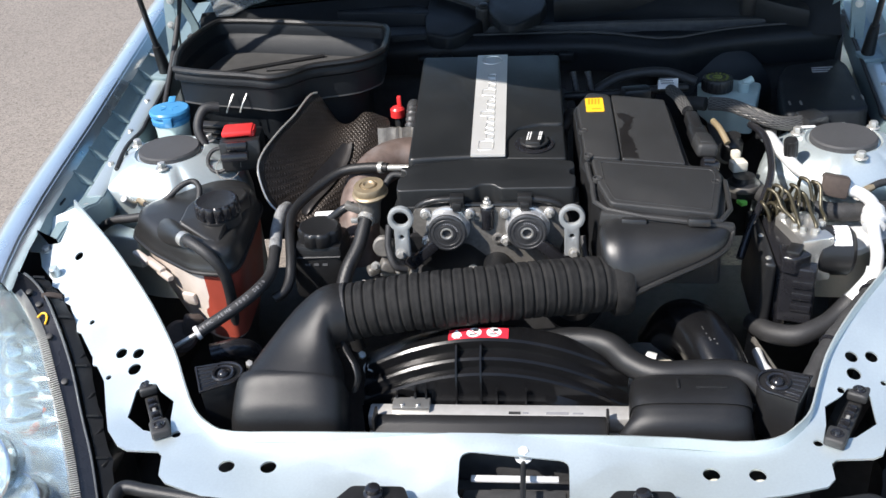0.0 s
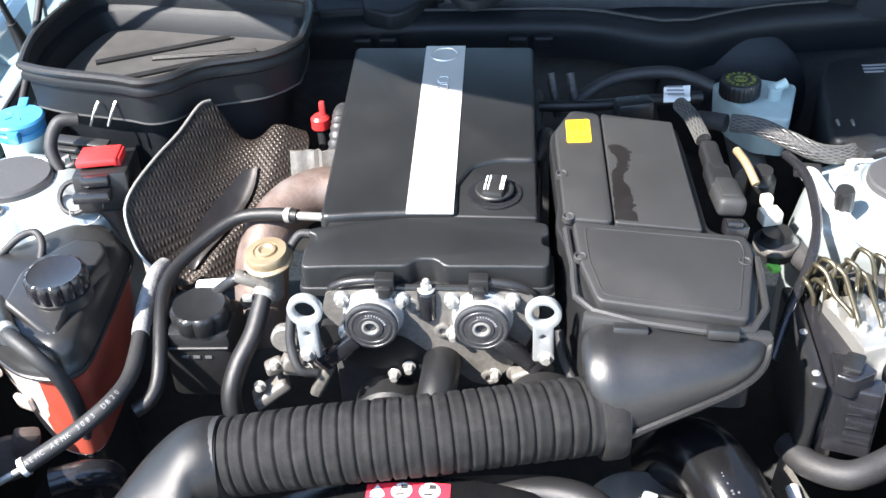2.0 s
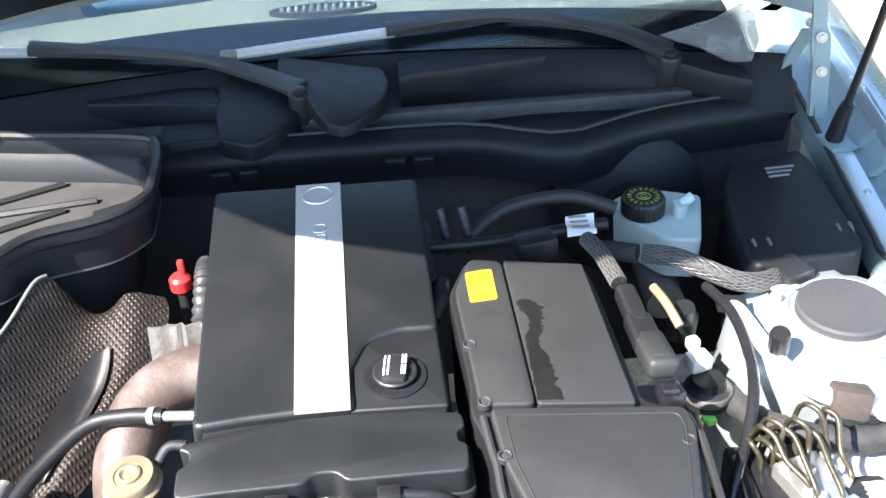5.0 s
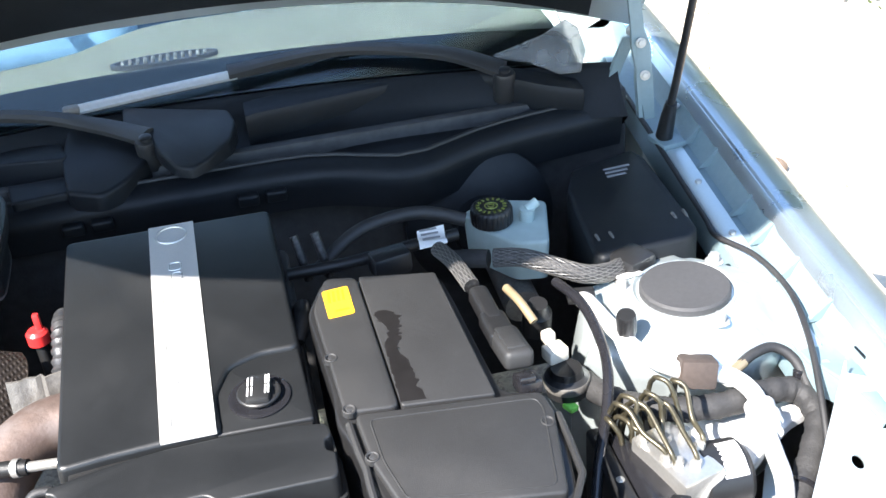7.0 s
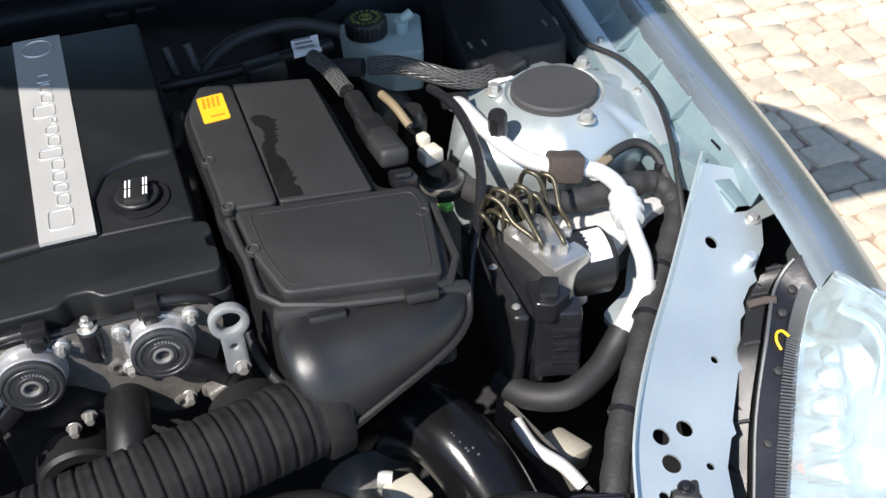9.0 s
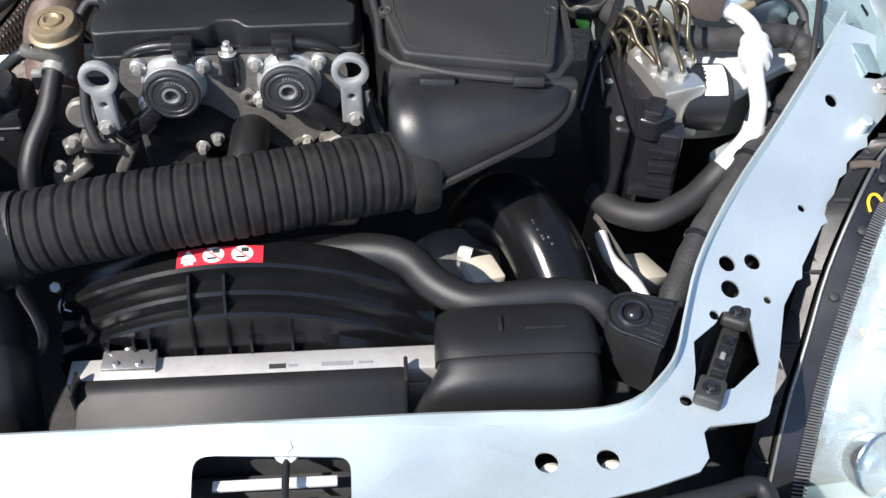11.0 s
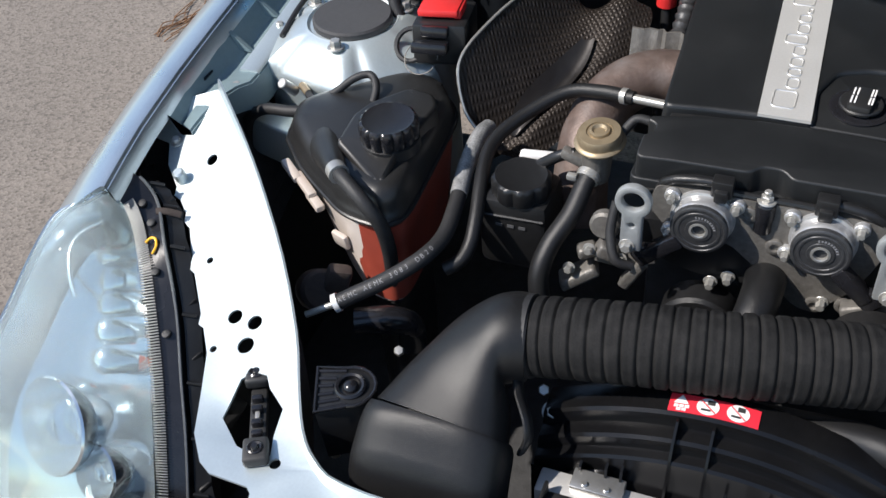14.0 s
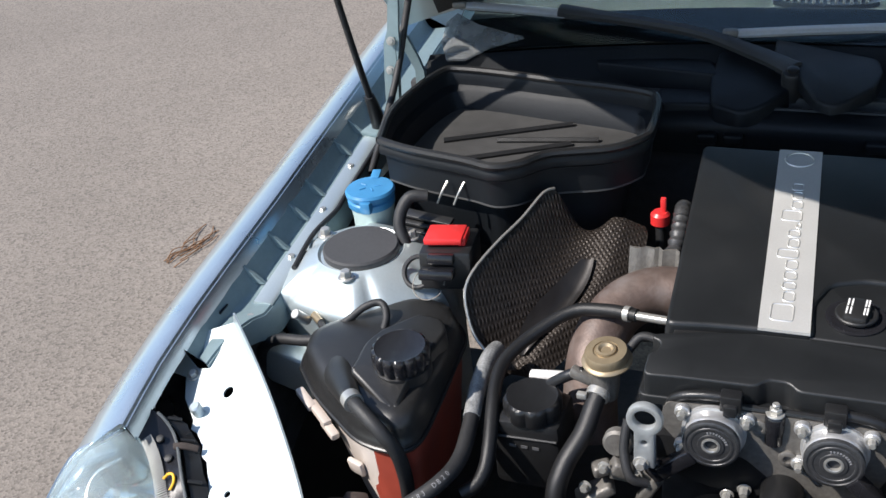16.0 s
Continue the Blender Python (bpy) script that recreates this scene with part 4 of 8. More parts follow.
for x, zz, h in ((-0.117, 0.690, 0.022), (-0.091, 0.692, 0.030), (-0.076, 0.693, 0.032), (-0.034, 0.700, 0.052), (0.000, 0.700, 0.052), (0.022, 0.692, 0.03), (0.062, 0.692, 0.030)):
    bm = bmesh.new()
    if h > 0.04:
        side = [(1.190, 0.672), (1.200, 0.705), (1.214, 0.738), (1.230, 0.753), (1.242, 0.750), (1.245, 0.672)]
    else:
        side = [(1.190, 0.672), (1.1935, 0.672 + h), (1.200, 0.674 + h), (1.215, 0.672)]
    skin(bm, [[(x + d, yy, zz) for yy, zz in side] for d in (-0.0013, 0.0013)])
    part("stiffening_rib", bm, SHROUD, shroud)


# label on the shroud
def on_shroud(x, f):
    """A place on the sloping front of the rim; f 0 is its front, 1 its back."""
    return Vector((x, 1.2405 + f * 0.0215, arc(x) - 0.003 + 0.003 * f + 0.0010))


def shroud_patch(bm, x0, x1, f0, f1, lift=0.0, n=8):
    rows = []
    for k in range(n + 1):
        x = x0 + (x1 - x0) * k / n
        rows.append([on_shroud(x, f0) + Vector((0, 0, lift - 0.0008)), on_shroud(x, f0) + Vector((0, 0, lift)), on_shroud(x, f1) + Vector((0, 0, lift)), on_shroud(x, f1) + Vector((0, 0, lift - 0.0008))])
    skin(bm, rows)
    return bm


label = part("warning_label", shroud_patch(bmesh.new(), -0.046, 0.038, 0.0, 0.92), LABEL_RED, shroud, "red label with three white warning signs")
bm = bmesh.new()
skin(bm, [[on_shroud(x, f) + Vector((0, 0, d)) for x, f in ((-0.042, 0.42), (-0.028, 0.42), (-0.035, 0.86))] for d in (0.0002, 0.0008)])
part("warning_triangle", bm, WHITE, label)
for x, f0, f1 in ((-0.0412, 0.22, 0.36), (-0.0362, 0.22, 0.36), (-0.0312, 0.22, 0.36), (-0.0385, 0.06, 0.18), (-0.0335, 0.06, 0.18)):
    part("print_bar", shroud_patch(bmesh.new(), x, x + 0.0042, f0, f1, 0.0006, 1), WHITE, label)
for cx in (-0.010, 0.018):
    bm = bmesh.new()
    skin(bm, [[on_shroud(cx + 0.0105 * math.cos(q), 0.46 + 0.42 * math.sin(q)) + Vector((0, 0, d)) for q in [2 * math.pi * j / 24 for j in range(24)]] for d in (0.0002, 0.0008)])
    part("warning_disc", bm, WHITE, label)
    bm = bmesh.new()
    tube(bm, [on_shroud(cx - 0.0072, 0.74) + Vector((0, 0, 0.0008)), on_shroud(cx + 0.0072, 0.18) + Vector((0, 0, 0.0008))], 0.0008, 6)
    part("warning_slash", bm, LABEL_RED, label)
    bm = bmesh.new()
    shroud_patch(bm, cx - 0.001, cx + 0.006, 0.55, 0.78, 0.0011, 2)
    shroud_patch(bm, cx - 0.006, cx + 0.003, 0.22, 0.32, 0.0011, 2)
    part("pictogram_mark", bm, DARK_PRINT, label)

# ---- air cleaner ----
airbox = thing("air_cleaner_box", (0.24, 1.56, 0.70), "dusty black plastic air cleaner with two lids and an oil stain", "air filter")


def air_z(x, y):
    return 0.892 + (y - 1.468) * 0.083 - (x - 0.166) * 0.10


bm = bmesh.new()
prism(bm, rounded([(0.133, 1.705), (0.156, 1.762), (0.294, 1.752), (0.300, 1.70), (0.312, 1.545), (0.357, 1.535), (0.362, 1.50), (0.341, 1.378), (0.176, 1.388), (0.150, 1.50), (0.140, 1.53), (0.143, 1.57)], 0.012), 0.76, lambda x, y: air_z(x, y) - 0.010, 0.004)
part("housing", bm, BLACK, airbox)
bm = bmesh.new()
prism(bm, rounded([(0.140, 1.700), (0.160, 1.755), (0.1965, 1.752), (0.2045, 1.531), (0.150, 1.531), (0.148, 1.57)], 0.010), lambda x, y: air_z(x, y) - 0.014, air_z, 0.003)
part("narrow_lid", bm, BLACK_DUSTY, airbox)
bm = bmesh.new()
prism(bm, rounded([(0.1985, 1.752), (0.288, 1.746), (0.303, 1.531), (0.2065, 1.531)], 0.004), lambda x, y: air_z(x, y) - 0.014, air_z, 0.002)
main_lid = part("rear_lid", bm, BLACK_DUSTY, airbox)
bm = bmesh.new()
prism(bm, rounded([(0.159, 1.527), (0.349, 1.5275), (0.354, 1.50), (0.334, 1.392), (0.183, 1.401), (0.166, 1.46)], 0.008), lambda x, y: air_z(x, y) - 0.014, air_z, 0.003)
part("front_lid", bm, BLACK_DUSTY, airbox)
bm = bmesh.new()
tube(bm, [(x, y, air_z(x, y) - 0.008) for x, y in ((0.152, 1.522), (0.159, 1.46), (0.178, 1.394), (0.338, 1.386), (0.358, 1.50))], 0.004, 8, 3)
part("lid_rim", bm, BLACK_DUSTY, airbox)
bm = bmesh.new()
border = rounded([(0.172, 1.517), (0.341, 1.5175), (0.344, 1.50), (0.326, 1.402), (0.189, 1.410), (0.176, 1.46)], 0.008)
tube(bm, [(x, y, air_z(x, y) + 0.0) for x, y in border + border[:2]], 0.0010, 6, 1, smooth=False)
part("lid_border", bm, BLACK_DUSTY, airbox)
stain_line = [(0.214, 1.684, 0.010), (0.217, 1.674, 0.025), (0.2205, 1.660, 0.018), (0.2205, 1.644, 0.012), (0.217, 1.632, 0.016), (0.213, 1.62, 0.013), (0.214, 1.608, 0.014), (0.2165, 1.597, 0.019), (0.217, 1.579, 0.022), (0.2185, 1.561, 0.022), (0.220, 1.536, 0.026)]
bm = bmesh.new()
left, right = [], []
for k, p in enumerate(spline([(a, b, w) for a, b, w in stain_line], 5)):
    j = noise.noise(Vector((k * 0.7, 3.1, 0))) * 0.006
    left.append((p.x - p.z / 2 + j, p.y))
    right.append((p.x + p.z / 2 + j * 0.6 + noise.noise(Vector((k * 0.9, 9.1, 0))) * 0.006, p.y))
skin(bm, [[(a[0], a[1], air_z(*a) + 0.0004), (b[0], b[1], air_z(*b) + 0.0004), (b[0], b[1], air_z(*b) - 0.001), (a[0], a[1], air_z(*a) - 0.001)] for a, b in zip(left, right)])
part("oil_stain", bm, WET, main_lid, "dark dried oil run")
bm = bmesh.new()
prism(bm, rounded([(0.1535, 1.728), (0.1835, 1.735), (0.185, 1.685), (0.155, 1.679)], 0.003), lambda x, y: air_z(x, y) - 0.001, lambda x, y: air_z(x, y) + 0.0008, 0)
sticker = part("warning_sticker", bm, YELLOW, airbox, "yellow orange sticker with faint print")
ORANGE = mat("orange print", (0.80, 0.25, 0.01), 0.5, 0, 0.05, 60)
for k in range(4):
    bm = bmesh.new()
    box(bm, (0.160 + 0.0055 * k, 1.716 + 0.0012 * k, air_z(0.16 + 0.0055 * k, 1.716) + 0.0008), (0.003, 0.020, 0.0007), 0, (4.7, 5.7, -2))
    part("print_bar", bm, ORANGE, sticker)
bm = bmesh.new()
box(bm, (0.172, 1.692, air_z(0.172, 1.692) + 0.0008), (0.016, 0.003, 0.0007), 0, (4.7, 5.7, 12))
part("print_bar", bm, ORANGE, sticker)
for x, y in ((0.342, 1.484), (0.166, 1.468), (0.1545, 1.535), (0.1475, 1.615)):
    bm = bmesh.new()
    o = (x, y, air_z(x, y) - 0.006)
    lathe(bm, o, (0.1, -0.083, 1), [(0.0072, 0), (0.0072, 0.0064), (0.0062, 0.0070), (0.0046, 0.006), (0.004, 0.003)], 20)
    boss = part("screw_boss", bm, BLACK_DUSTY, airbox)
    bm = bmesh.new()
    bolt(bm, (x, y, air_z(x, y) - 0.005), (0.1, -0.083, 1), 0.0035, 0.004, False)
    part("screw", bm, GREY_PLASTIC, boss)
# snout: from the rim under the lid forward and down to the flange
low_edge = spline([(0.203, 1.304, 0.788), (0.258, 1.316, 0.810), (0.316, 1.336, 0.827), (0.343, 1.357, 0.835), (0.352, 1.376, 0.843), (0.355, 1.389, 0.852)], 5)
bm = bmesh.new()
rings = []
m = len(low_edge)
for i, q in enumerate(low_edge):
    u = i / (m - 1)
    x = 0.190 + 0.164 * u
    r = Vector((x, 1.394 - 0.004 * u, air_z(x, 1.39) - 0.016))
    c1 = r + Vector((0.002, -0.052 * (1 - u) - 0.004, 0.012 * (1 - u)))
    c2 = q + Vector((-0.004, -0.006 * (1 - u), 0.050 * (1 - u) ** 0.8 + 0.004))
    loop = []
    for k in range(15):
        v = k / 14
        loop.append(r * (1 - v) ** 3 + c1 * 3 * v * (1 - v) ** 2 + c2 * 3 * v * v * (1 - v) + q * v ** 3)
    loop.append(q + Vector((0, 0.006, -0.004)))
    loop.append(Vector((q.x, r.y - 0.004, q.z - 0.006)))
    loop.append(Vector((x, r.y + 0.002, r.z - 0.01)))
    rings.append(loop)
mid = sum(rings[0], Vector()) / len(rings[0])
rings = [[mid + (p - mid) * k + Vector((-d, 0, 0)) for p in rings[0]] for k, d in ((0.30, 0.028), (0.55, 0.0265), (0.74, 0.022), (0.88, 0.015), (0.96, 0.007))] + rings
skin(bm, rings)
part("snout", bm, BLACK, airbox)
bm = bmesh.new()
lathe(bm, (0.203, 1.338, 0.788), (-1, -0.22, 0), [(0.036, -0.004), (0.0440, -0.003), (0.0462, 0.003), (0.0462, 0.020), (0.044, 0.023), (0.040, 0.023)], 40)
part("hose_collar", bm, CORRUGATED, airbox)
bm = bmesh.new()
tube(bm, [p + Vector((0.0, -0.002, -0.002)) for p in low_edge], 0.0042, 8, 1, smooth=False, flat=1.5)
part("snout_flange", bm, BLACK_GRAIN, airbox)
for x, y, w in ((0.215, 1.376, 0.036), (0.306, 1.374, 0.032)):
    bm = bmesh.new()
    box(bm, (x, y, 0.8660), (w, 0.016, 0.012), 0.003, (-12, 2, -2))
    part("clip_tab", bm, BLACK, airbox)
bm = bmesh.new()
box(bm, (0.262, 1.386, 0.856), (0.19, 0.014, 0.024), 0.004, (0, 6, -2))
part("clip_rail", bm, BLACK_DUSTY, airbox)


def patch(bm, left, right, n=12, thick=0.0015, bulge=0.0):
    """A sheet between two lines with as many points each; bulge lifts its middle along the normal."""
    rows = []
    for a, b in zip(left, right):
        a, b = Vector(a), Vector(b)
        rows.append([a.lerp(b, k / n) for k in range(n + 1)])
    norm = (Vector(left[-1]) - Vector(left[0])).cross(Vector(right[len(right) // 2]) - Vector(left[len(left) // 2])).normalized()
    m = len(rows)
    for i, r in enumerate(rows):
        for k in range(n + 1):
            u = k / n
            r[k] = r[k] + norm * bulge * 4 * u * (1 - u) * (1 if m < 3 else min(1, 3 * min(i + 0.6, m - 0.4) / m))
    grid = [[bm.verts.new(p) for p in r] for r in rows]
    faces = [bm.faces.new((grid[i][k], grid[i][k + 1], grid[i + 1][k + 1], grid[i + 1][k])) for i in range(m - 1) for k in range(n)]
    bmesh.ops.recalc_face_normals(bm, faces=faces)
    if thick:
        bmesh.ops.solidify(bm, geom=faces, thickness=thick)
    return bm


def hexed(bm, o, axis, r, h, lobes=9, depth=0.06):
    """A knurled screw cap."""
    x, y, z = basis(axis)
    o = Vector(o)
    rings = []
    n = lobes * 6
    for k, hh in ((0.97, 0), (1, 0.1), (1, 0.78), (0.95, 0.94), (0.86, 1.0), (0.80, 0.97), (0.1, 0.97)):
        d = depth if k > 0.9 else 0
        rings.append([o + z * h * hh + (x * math.cos(q) + y * math.sin(q)) * r * k * (1 - d * (0.5 + 0.5 * math.cos(lobes * q)) ** 4) for q in [2 * math.pi * j / n for j in range(n)]])
    skin(bm, rings)
    return bm


# ---- headlights ----
def headlight(s):
    """One lamp: s -1 or 1."""
    m = lambda pts: [(-s * p[0], p[1], p[2]) for p in pts]
    lamp = part("headlight", box(bmesh.new(), (s * 0.63, 1.20, 0.47), (0.14, 0.16, 0.14), 0.02), BLACK, car, "clear glass headlight with chrome reflectors")
    inner = m(spline([(-0.732, 1.319, 0.803), (-0.716, 1.322, 0.784), (-0.694, 1.302, 0.765), (-0.660, 1.258, 0.749), (-0.636, 1.215, 0.706), (-0.613, 1.173, 0.663), (-0.594, 1.131, 0.620), (-0.581, 1.094, 0.570), (-0.570, 1.051, 0.505)], 4))
    outer = m(spline([(-0.735, 1.319, 0.802), (-0.752, 1.299, 0.795), (-0.778, 1.279, 0.785), (-0.790, 1.242, 0.760), (-0.802, 1.195, 0.720), (-0.808, 1.118, 0.672), (-0.808, 1.074, 0.618), (-0.806, 1.039, 0.550), (-0.800, 0.994, 0.480)], 4))
    bm = patch(bmesh.new(), inner, outer, 14, 0.003, 0.022 * s)
    lens = part("lens", bm, LENS_DUSTY, lamp, "clear polycarbonate lens")
    lens.visible_shadow = False
    skirt = [Vector(p) + Vector((s * 0.006, 0.002, -0.003)) for p in outer]
    wing = patch(bmesh.new(), [Vector(p) + Vector((s * 0.002, 0, 0.001)) for p in outer], skirt, 3, 0.003)
    patch(wing, skirt, [p + Vector((s * 0.035, 0.02, -0.12)) for p in skirt], 5, 0.003, 0.01 * s)
    part("wing_edge", wing, PAINT_OUTER, car)
    back_in = [Vector(p) + Vector((0, 0.02, -0.085)) for p in inner]
    back_out = [Vector(p) + Vector((-s * 0.01, 0.02, -0.075)) for p in outer]
    part("reflector", patch(bmesh.new(), back_in, back_out, 10, 0.002, -0.01 * s), LAMP_REFLECTOR, lamp)
    bm = bmesh.new()
    ribbon(bm, [p + Vector((0, 0, 0.012)) for p in back_in], lambda p: (0, -0.012, 0.062), 0.003)
    part("inner_wall", bm, LAMP_REFLECTOR, lamp)
    bm = bmesh.new()
    ribbon(bm, back_out, lambda p: (s * 0.006, -0.012, 0.068), 0.003)
    part("outer_wall", bm, LAMP_REFLECTOR, lamp)
    ax = Vector((s * 0.25, -0.8, 0.5))
    for c, r in (((0.700, 1.125, 0.615), 0.056), ((0.638, 1.105, 0.580), 0.034)):
        bm = bmesh.new()
        lathe(bm, Vector((s * c[0], c[1], c[2])), ax, [(r * 0.3, -0.03), (r * 0.72, -0.015), (r * 0.95, 0.012), (r, 0.03), (r * 1.04, 0.028), (r * 0.98, 0.0), (r * 0.75, -0.03), (r * 0.3, -0.042)], 36)
        part("reflector_bowl", bm, LAMP_REFLECTOR, lamp)
        bm = bmesh.new()
        lathe(bm, Vector((s * c[0], c[1], c[2])), ax, [(r * 0.5, -0.02), (r * 0.52, 0.0), (r * 0.45, 0.015), (r * 0.25, 0.025), (r * 0.02, 0.028)], 28)
        part("projector_lens", bm, LENS, lamp)
    for c in ((0.690, 1.195, 0.648), (0.658, 1.205, 0.650)):
        bm = bmesh.new()
        lathe(bm, (s * c[0], c[1], c[2]), ax, [(0.003, -0.012), (0.0055, -0.004), (0.006, 0.004), (0.004, 0.009), (0.001, 0.010)], 16)
        part("indicator_bulb", bm, AMBER, lamp)
    for k in range(5):
        bm = bmesh.new()
        q0, q1 = Vector(inner[9 + 2 * k]), Vector(outer[9 + 2 * k])
        a, b = q0.lerp(q1, 0.12) - Vector((0, 0, 0.045)), q0.lerp(q1, 0.48) - Vector((0, 0, 0.055))
        tube(bm, [a, a.lerp(b, 0.5) + Vector((0, -0.014, 0.016)), b], [0.011, 0.017, 0.006], 12, 6, flat=0.5)
        part("reflector_facet", bm, LAMP_REFLECTOR, lamp)
    # crescent trim behind the lens
    bm = bmesh.new()
    tube(bm, [Vector(inner[j]).lerp(Vector(outer[j]), 0.62 + 0.2 * math.sin((j - 4) / 10 * math.pi)) - Vector((0, 0, 0.03)) for j in range(4, 15)], 0.006, 10, 2, flat=0.5)
    part("trim_crescent", bm, LAMP_REFLECTOR, lamp)
    # dark surround with a ribbed chrome strip
    edge = m(spline([(-0.733, 1.364, 0.802), (-0.707, 1.360, 0.786), (-0.684, 1.346, 0.768), (-0.646, 1.296, 0.757), (-0.611, 1.245, 0.705), (-0.585, 1.192, 0.652), (-0.563, 1.149, 0.610), (-0.550, 1.112, 0.560), (-0.536, 1.067, 0.500)], 4))
    low = [Vector(p) + Vector((0, 0.004, -0.012)) for p in inner]
    part("surround", patch(bmesh.new(), low, edge, 4, 0.003), BLACK_GLOSS, lamp)
    bm = bmesh.new()
    tube(bm, [Vector(p) + Vector((0, 0, 0.003)) for p in edge[3:]], 0.002, 8, 1, smooth=False)
    part("seal_bead", bm, GRILLE_MESH, lamp)
    ref = [Vector(a).lerp(Vector(b), 0.14) for a, b in zip(low, edge)]
    ref = spline(ref[4:], 5)
    for k in range(0, len(ref) - 1):
        bm = bmesh.new()
        p, d = ref[k], (ref[k + 1] - ref[k]).normalized()
        side = d.cross(Vector((0, -0.5, 1))).normalized()
        tube(bm, [p - side * 0.0075 + Vector((0, 0, 0.004)), p + side * 0.0075 + Vector((0, 0, 0.004))], 0.0010, 6)
        part("chrome_rib", bm, GRILLE_MESH, lamp)
    # housing seen between lamp and panel
    gap = [Vector(p) + Vector((-s * 0.018, 0.012, -0.085)) for p in edge]
    part("housing", patch(bmesh.new(), [Vector(p) + Vector((0, 0, -0.006)) for p in edge], gap, 4, 0.004), BLACK, lamp)
    # moulded flange beside the panel, with teeth along its rim
    rim_in = [Vector(p) + Vector((-s * 0.006, 0.002, -0.004)) for p in edge[3:]]
    rim_out = [p + Vector((-s * (0.016 + 0.004 * (k % 4 == 1)), 0.008, -0.008)) for k, p in enumerate(rim_in)]
    part("lamp_flange", patch(bmesh.new(), rim_in, rim_out, 3, 0.004), BLACK, lamp)
    for k in range(4, len(edge) - 2, 4):
        bm = bmesh.new()
        p, q = Vector(edge[k]), Vector(edge[k + 1])
        tube(bm, [p.lerp(q, 0.2) + Vector((-s * 0.004, 0.004, 0.001)), p.lerp(q, 0.2) + Vector((-s * 0.019, 0.010, -0.004))], 0.0022, 8)
        part("flange_rib", bm, BLACK, lamp)
    # fittings in the sunk surround
    for k, f in ((6, 0.55), (9, 0.62), (13, 0.5), (17, 0.6)):
        bm = bmesh.new()
        p = Vector(low[k]).lerp(Vector(edge[k]), f)
        lathe(bm, p + Vector((0, 0, 0.002)), (0, -0.4, 1), [(0.005, 0), (0.005, 0.003), (0.003, 0.004), (0.001, 0.004)], 14)
        part("surround_rivet", bm, BLACK_DUSTY, lamp)
    bm = bmesh.new()
    p = Vector(low[11]).lerp(Vector(edge[11]), 0.4)
    tube(bm, [p + Vector((s * 0.008 * math.cos(q), 0.012 * math.sin(q), 0.004 + 0.006 * math.sin(q))) for q in (0.4, 1.2, 2.0, 2.8, 3.6)], 0.0016, 8)
    part("lamp_wire", bm, YELLOW, lamp)
    bm = bmesh.new()
    p = Vector(edge[9])
    tube(bm, [p + Vector((s * 0.004, -0.002, 0.004)), p + Vector((-s * 0.008, 0.003, 0.003)), p + Vector((-s * 0.022, 0.009, -0.004))], 0.0042, 8, 3, flat=0.5)
    part("lamp_tie", bm, FOAM, lamp, "brown tie across the lamp rim")
    for k in range(3, len(edge), 3):
        bm = bmesh.new()
        p = Vector(edge[k])
        box(bm, p + Vector((-s * 0.012, 0.008, -0.016)), (0.018, 0.016, 0.008), 0.003, (15, s * 15, s * 35))
        part("lens_clip", bm, DUCT, lamp)
    return lamp


for s in (-1, 1):
    headlight(s)
    bm = bmesh.new()
    cyl(bm, (s * 0.682, 1.398, panel_z(0.682, 1.398) - 0.002), (s * 0.683, 1.393, panel_z(0.682, 1.398) + 0.016), 0.0075, 0.002, 16)
    part("locating_peg", bm, PAINT, car)
    bm = bmesh.new()
    bolt(bm, (s * 0.716, 1.446, panel_z(0.716, 1.446)), (0, -0.3, 1), 0.006, 0.006)
    part("panel_bolt", bm, STEEL, car)
    # clip in the diamond opening
    clip = thing("headlight_clip", (s * 0.455, 1.14, 0.69), "black plastic adjuster clip in the panel opening", "clip", "headlight clips")
    bm = bmesh.new()
    ox = 0.014 * (s + 1)
    ca, cb = Vector((s * 0.471 + ox, 1.186, 0.709)), Vector((s * 0.423 + ox, 1.096, 0.709))
    turn = -s * 27
    box(bm, ca, (0.026, 0.026, 0.014), 0.004, (0, 0, turn), 3)
    box(bm, cb, (0.026, 0.030, 0.014), 0.004, (0, 0, turn), 3)
    box(bm, ca.lerp(cb, 0.5) - Vector((0, 0, 0.014)), (0.018, 0.085, 0.012), 0.003, (0, 0, turn))
    part("body", bm, BLACK_DUSTY, clip)
    for f in (0.28, 0.42, 0.60, 0.74):
        bm = bmesh.new()
        p = ca.lerp(cb, f)
        box(bm, p - Vector((0, 0, 0.005)), (0.012, 0.007, 0.010), 0.002, (0, 0, turn))
        part("spring_leaf", bm, BLACK_GLOSS, clip)
    for p in (ca, cb):
        bm = bmesh.new()
        lathe(bm, p + Vector((0, 0, 0.006)), (0, 0, 1), [(0.0085, 0), (0.0085, 0.002), (0.007, 0.003), (0.0045, 0.002), (0.003, 0.005)], 18)
        part("stud", bm, BLACK_GLOSS, clip)
    bm = bmesh.new()
    box(bm, ca.lerp(cb, 0.47) - Vector((0, 0, 0.005)), (0.005, 0.014, 0.003), 0.001, (0, 0, turn))
    part("clip_pin", bm, STEEL, clip)

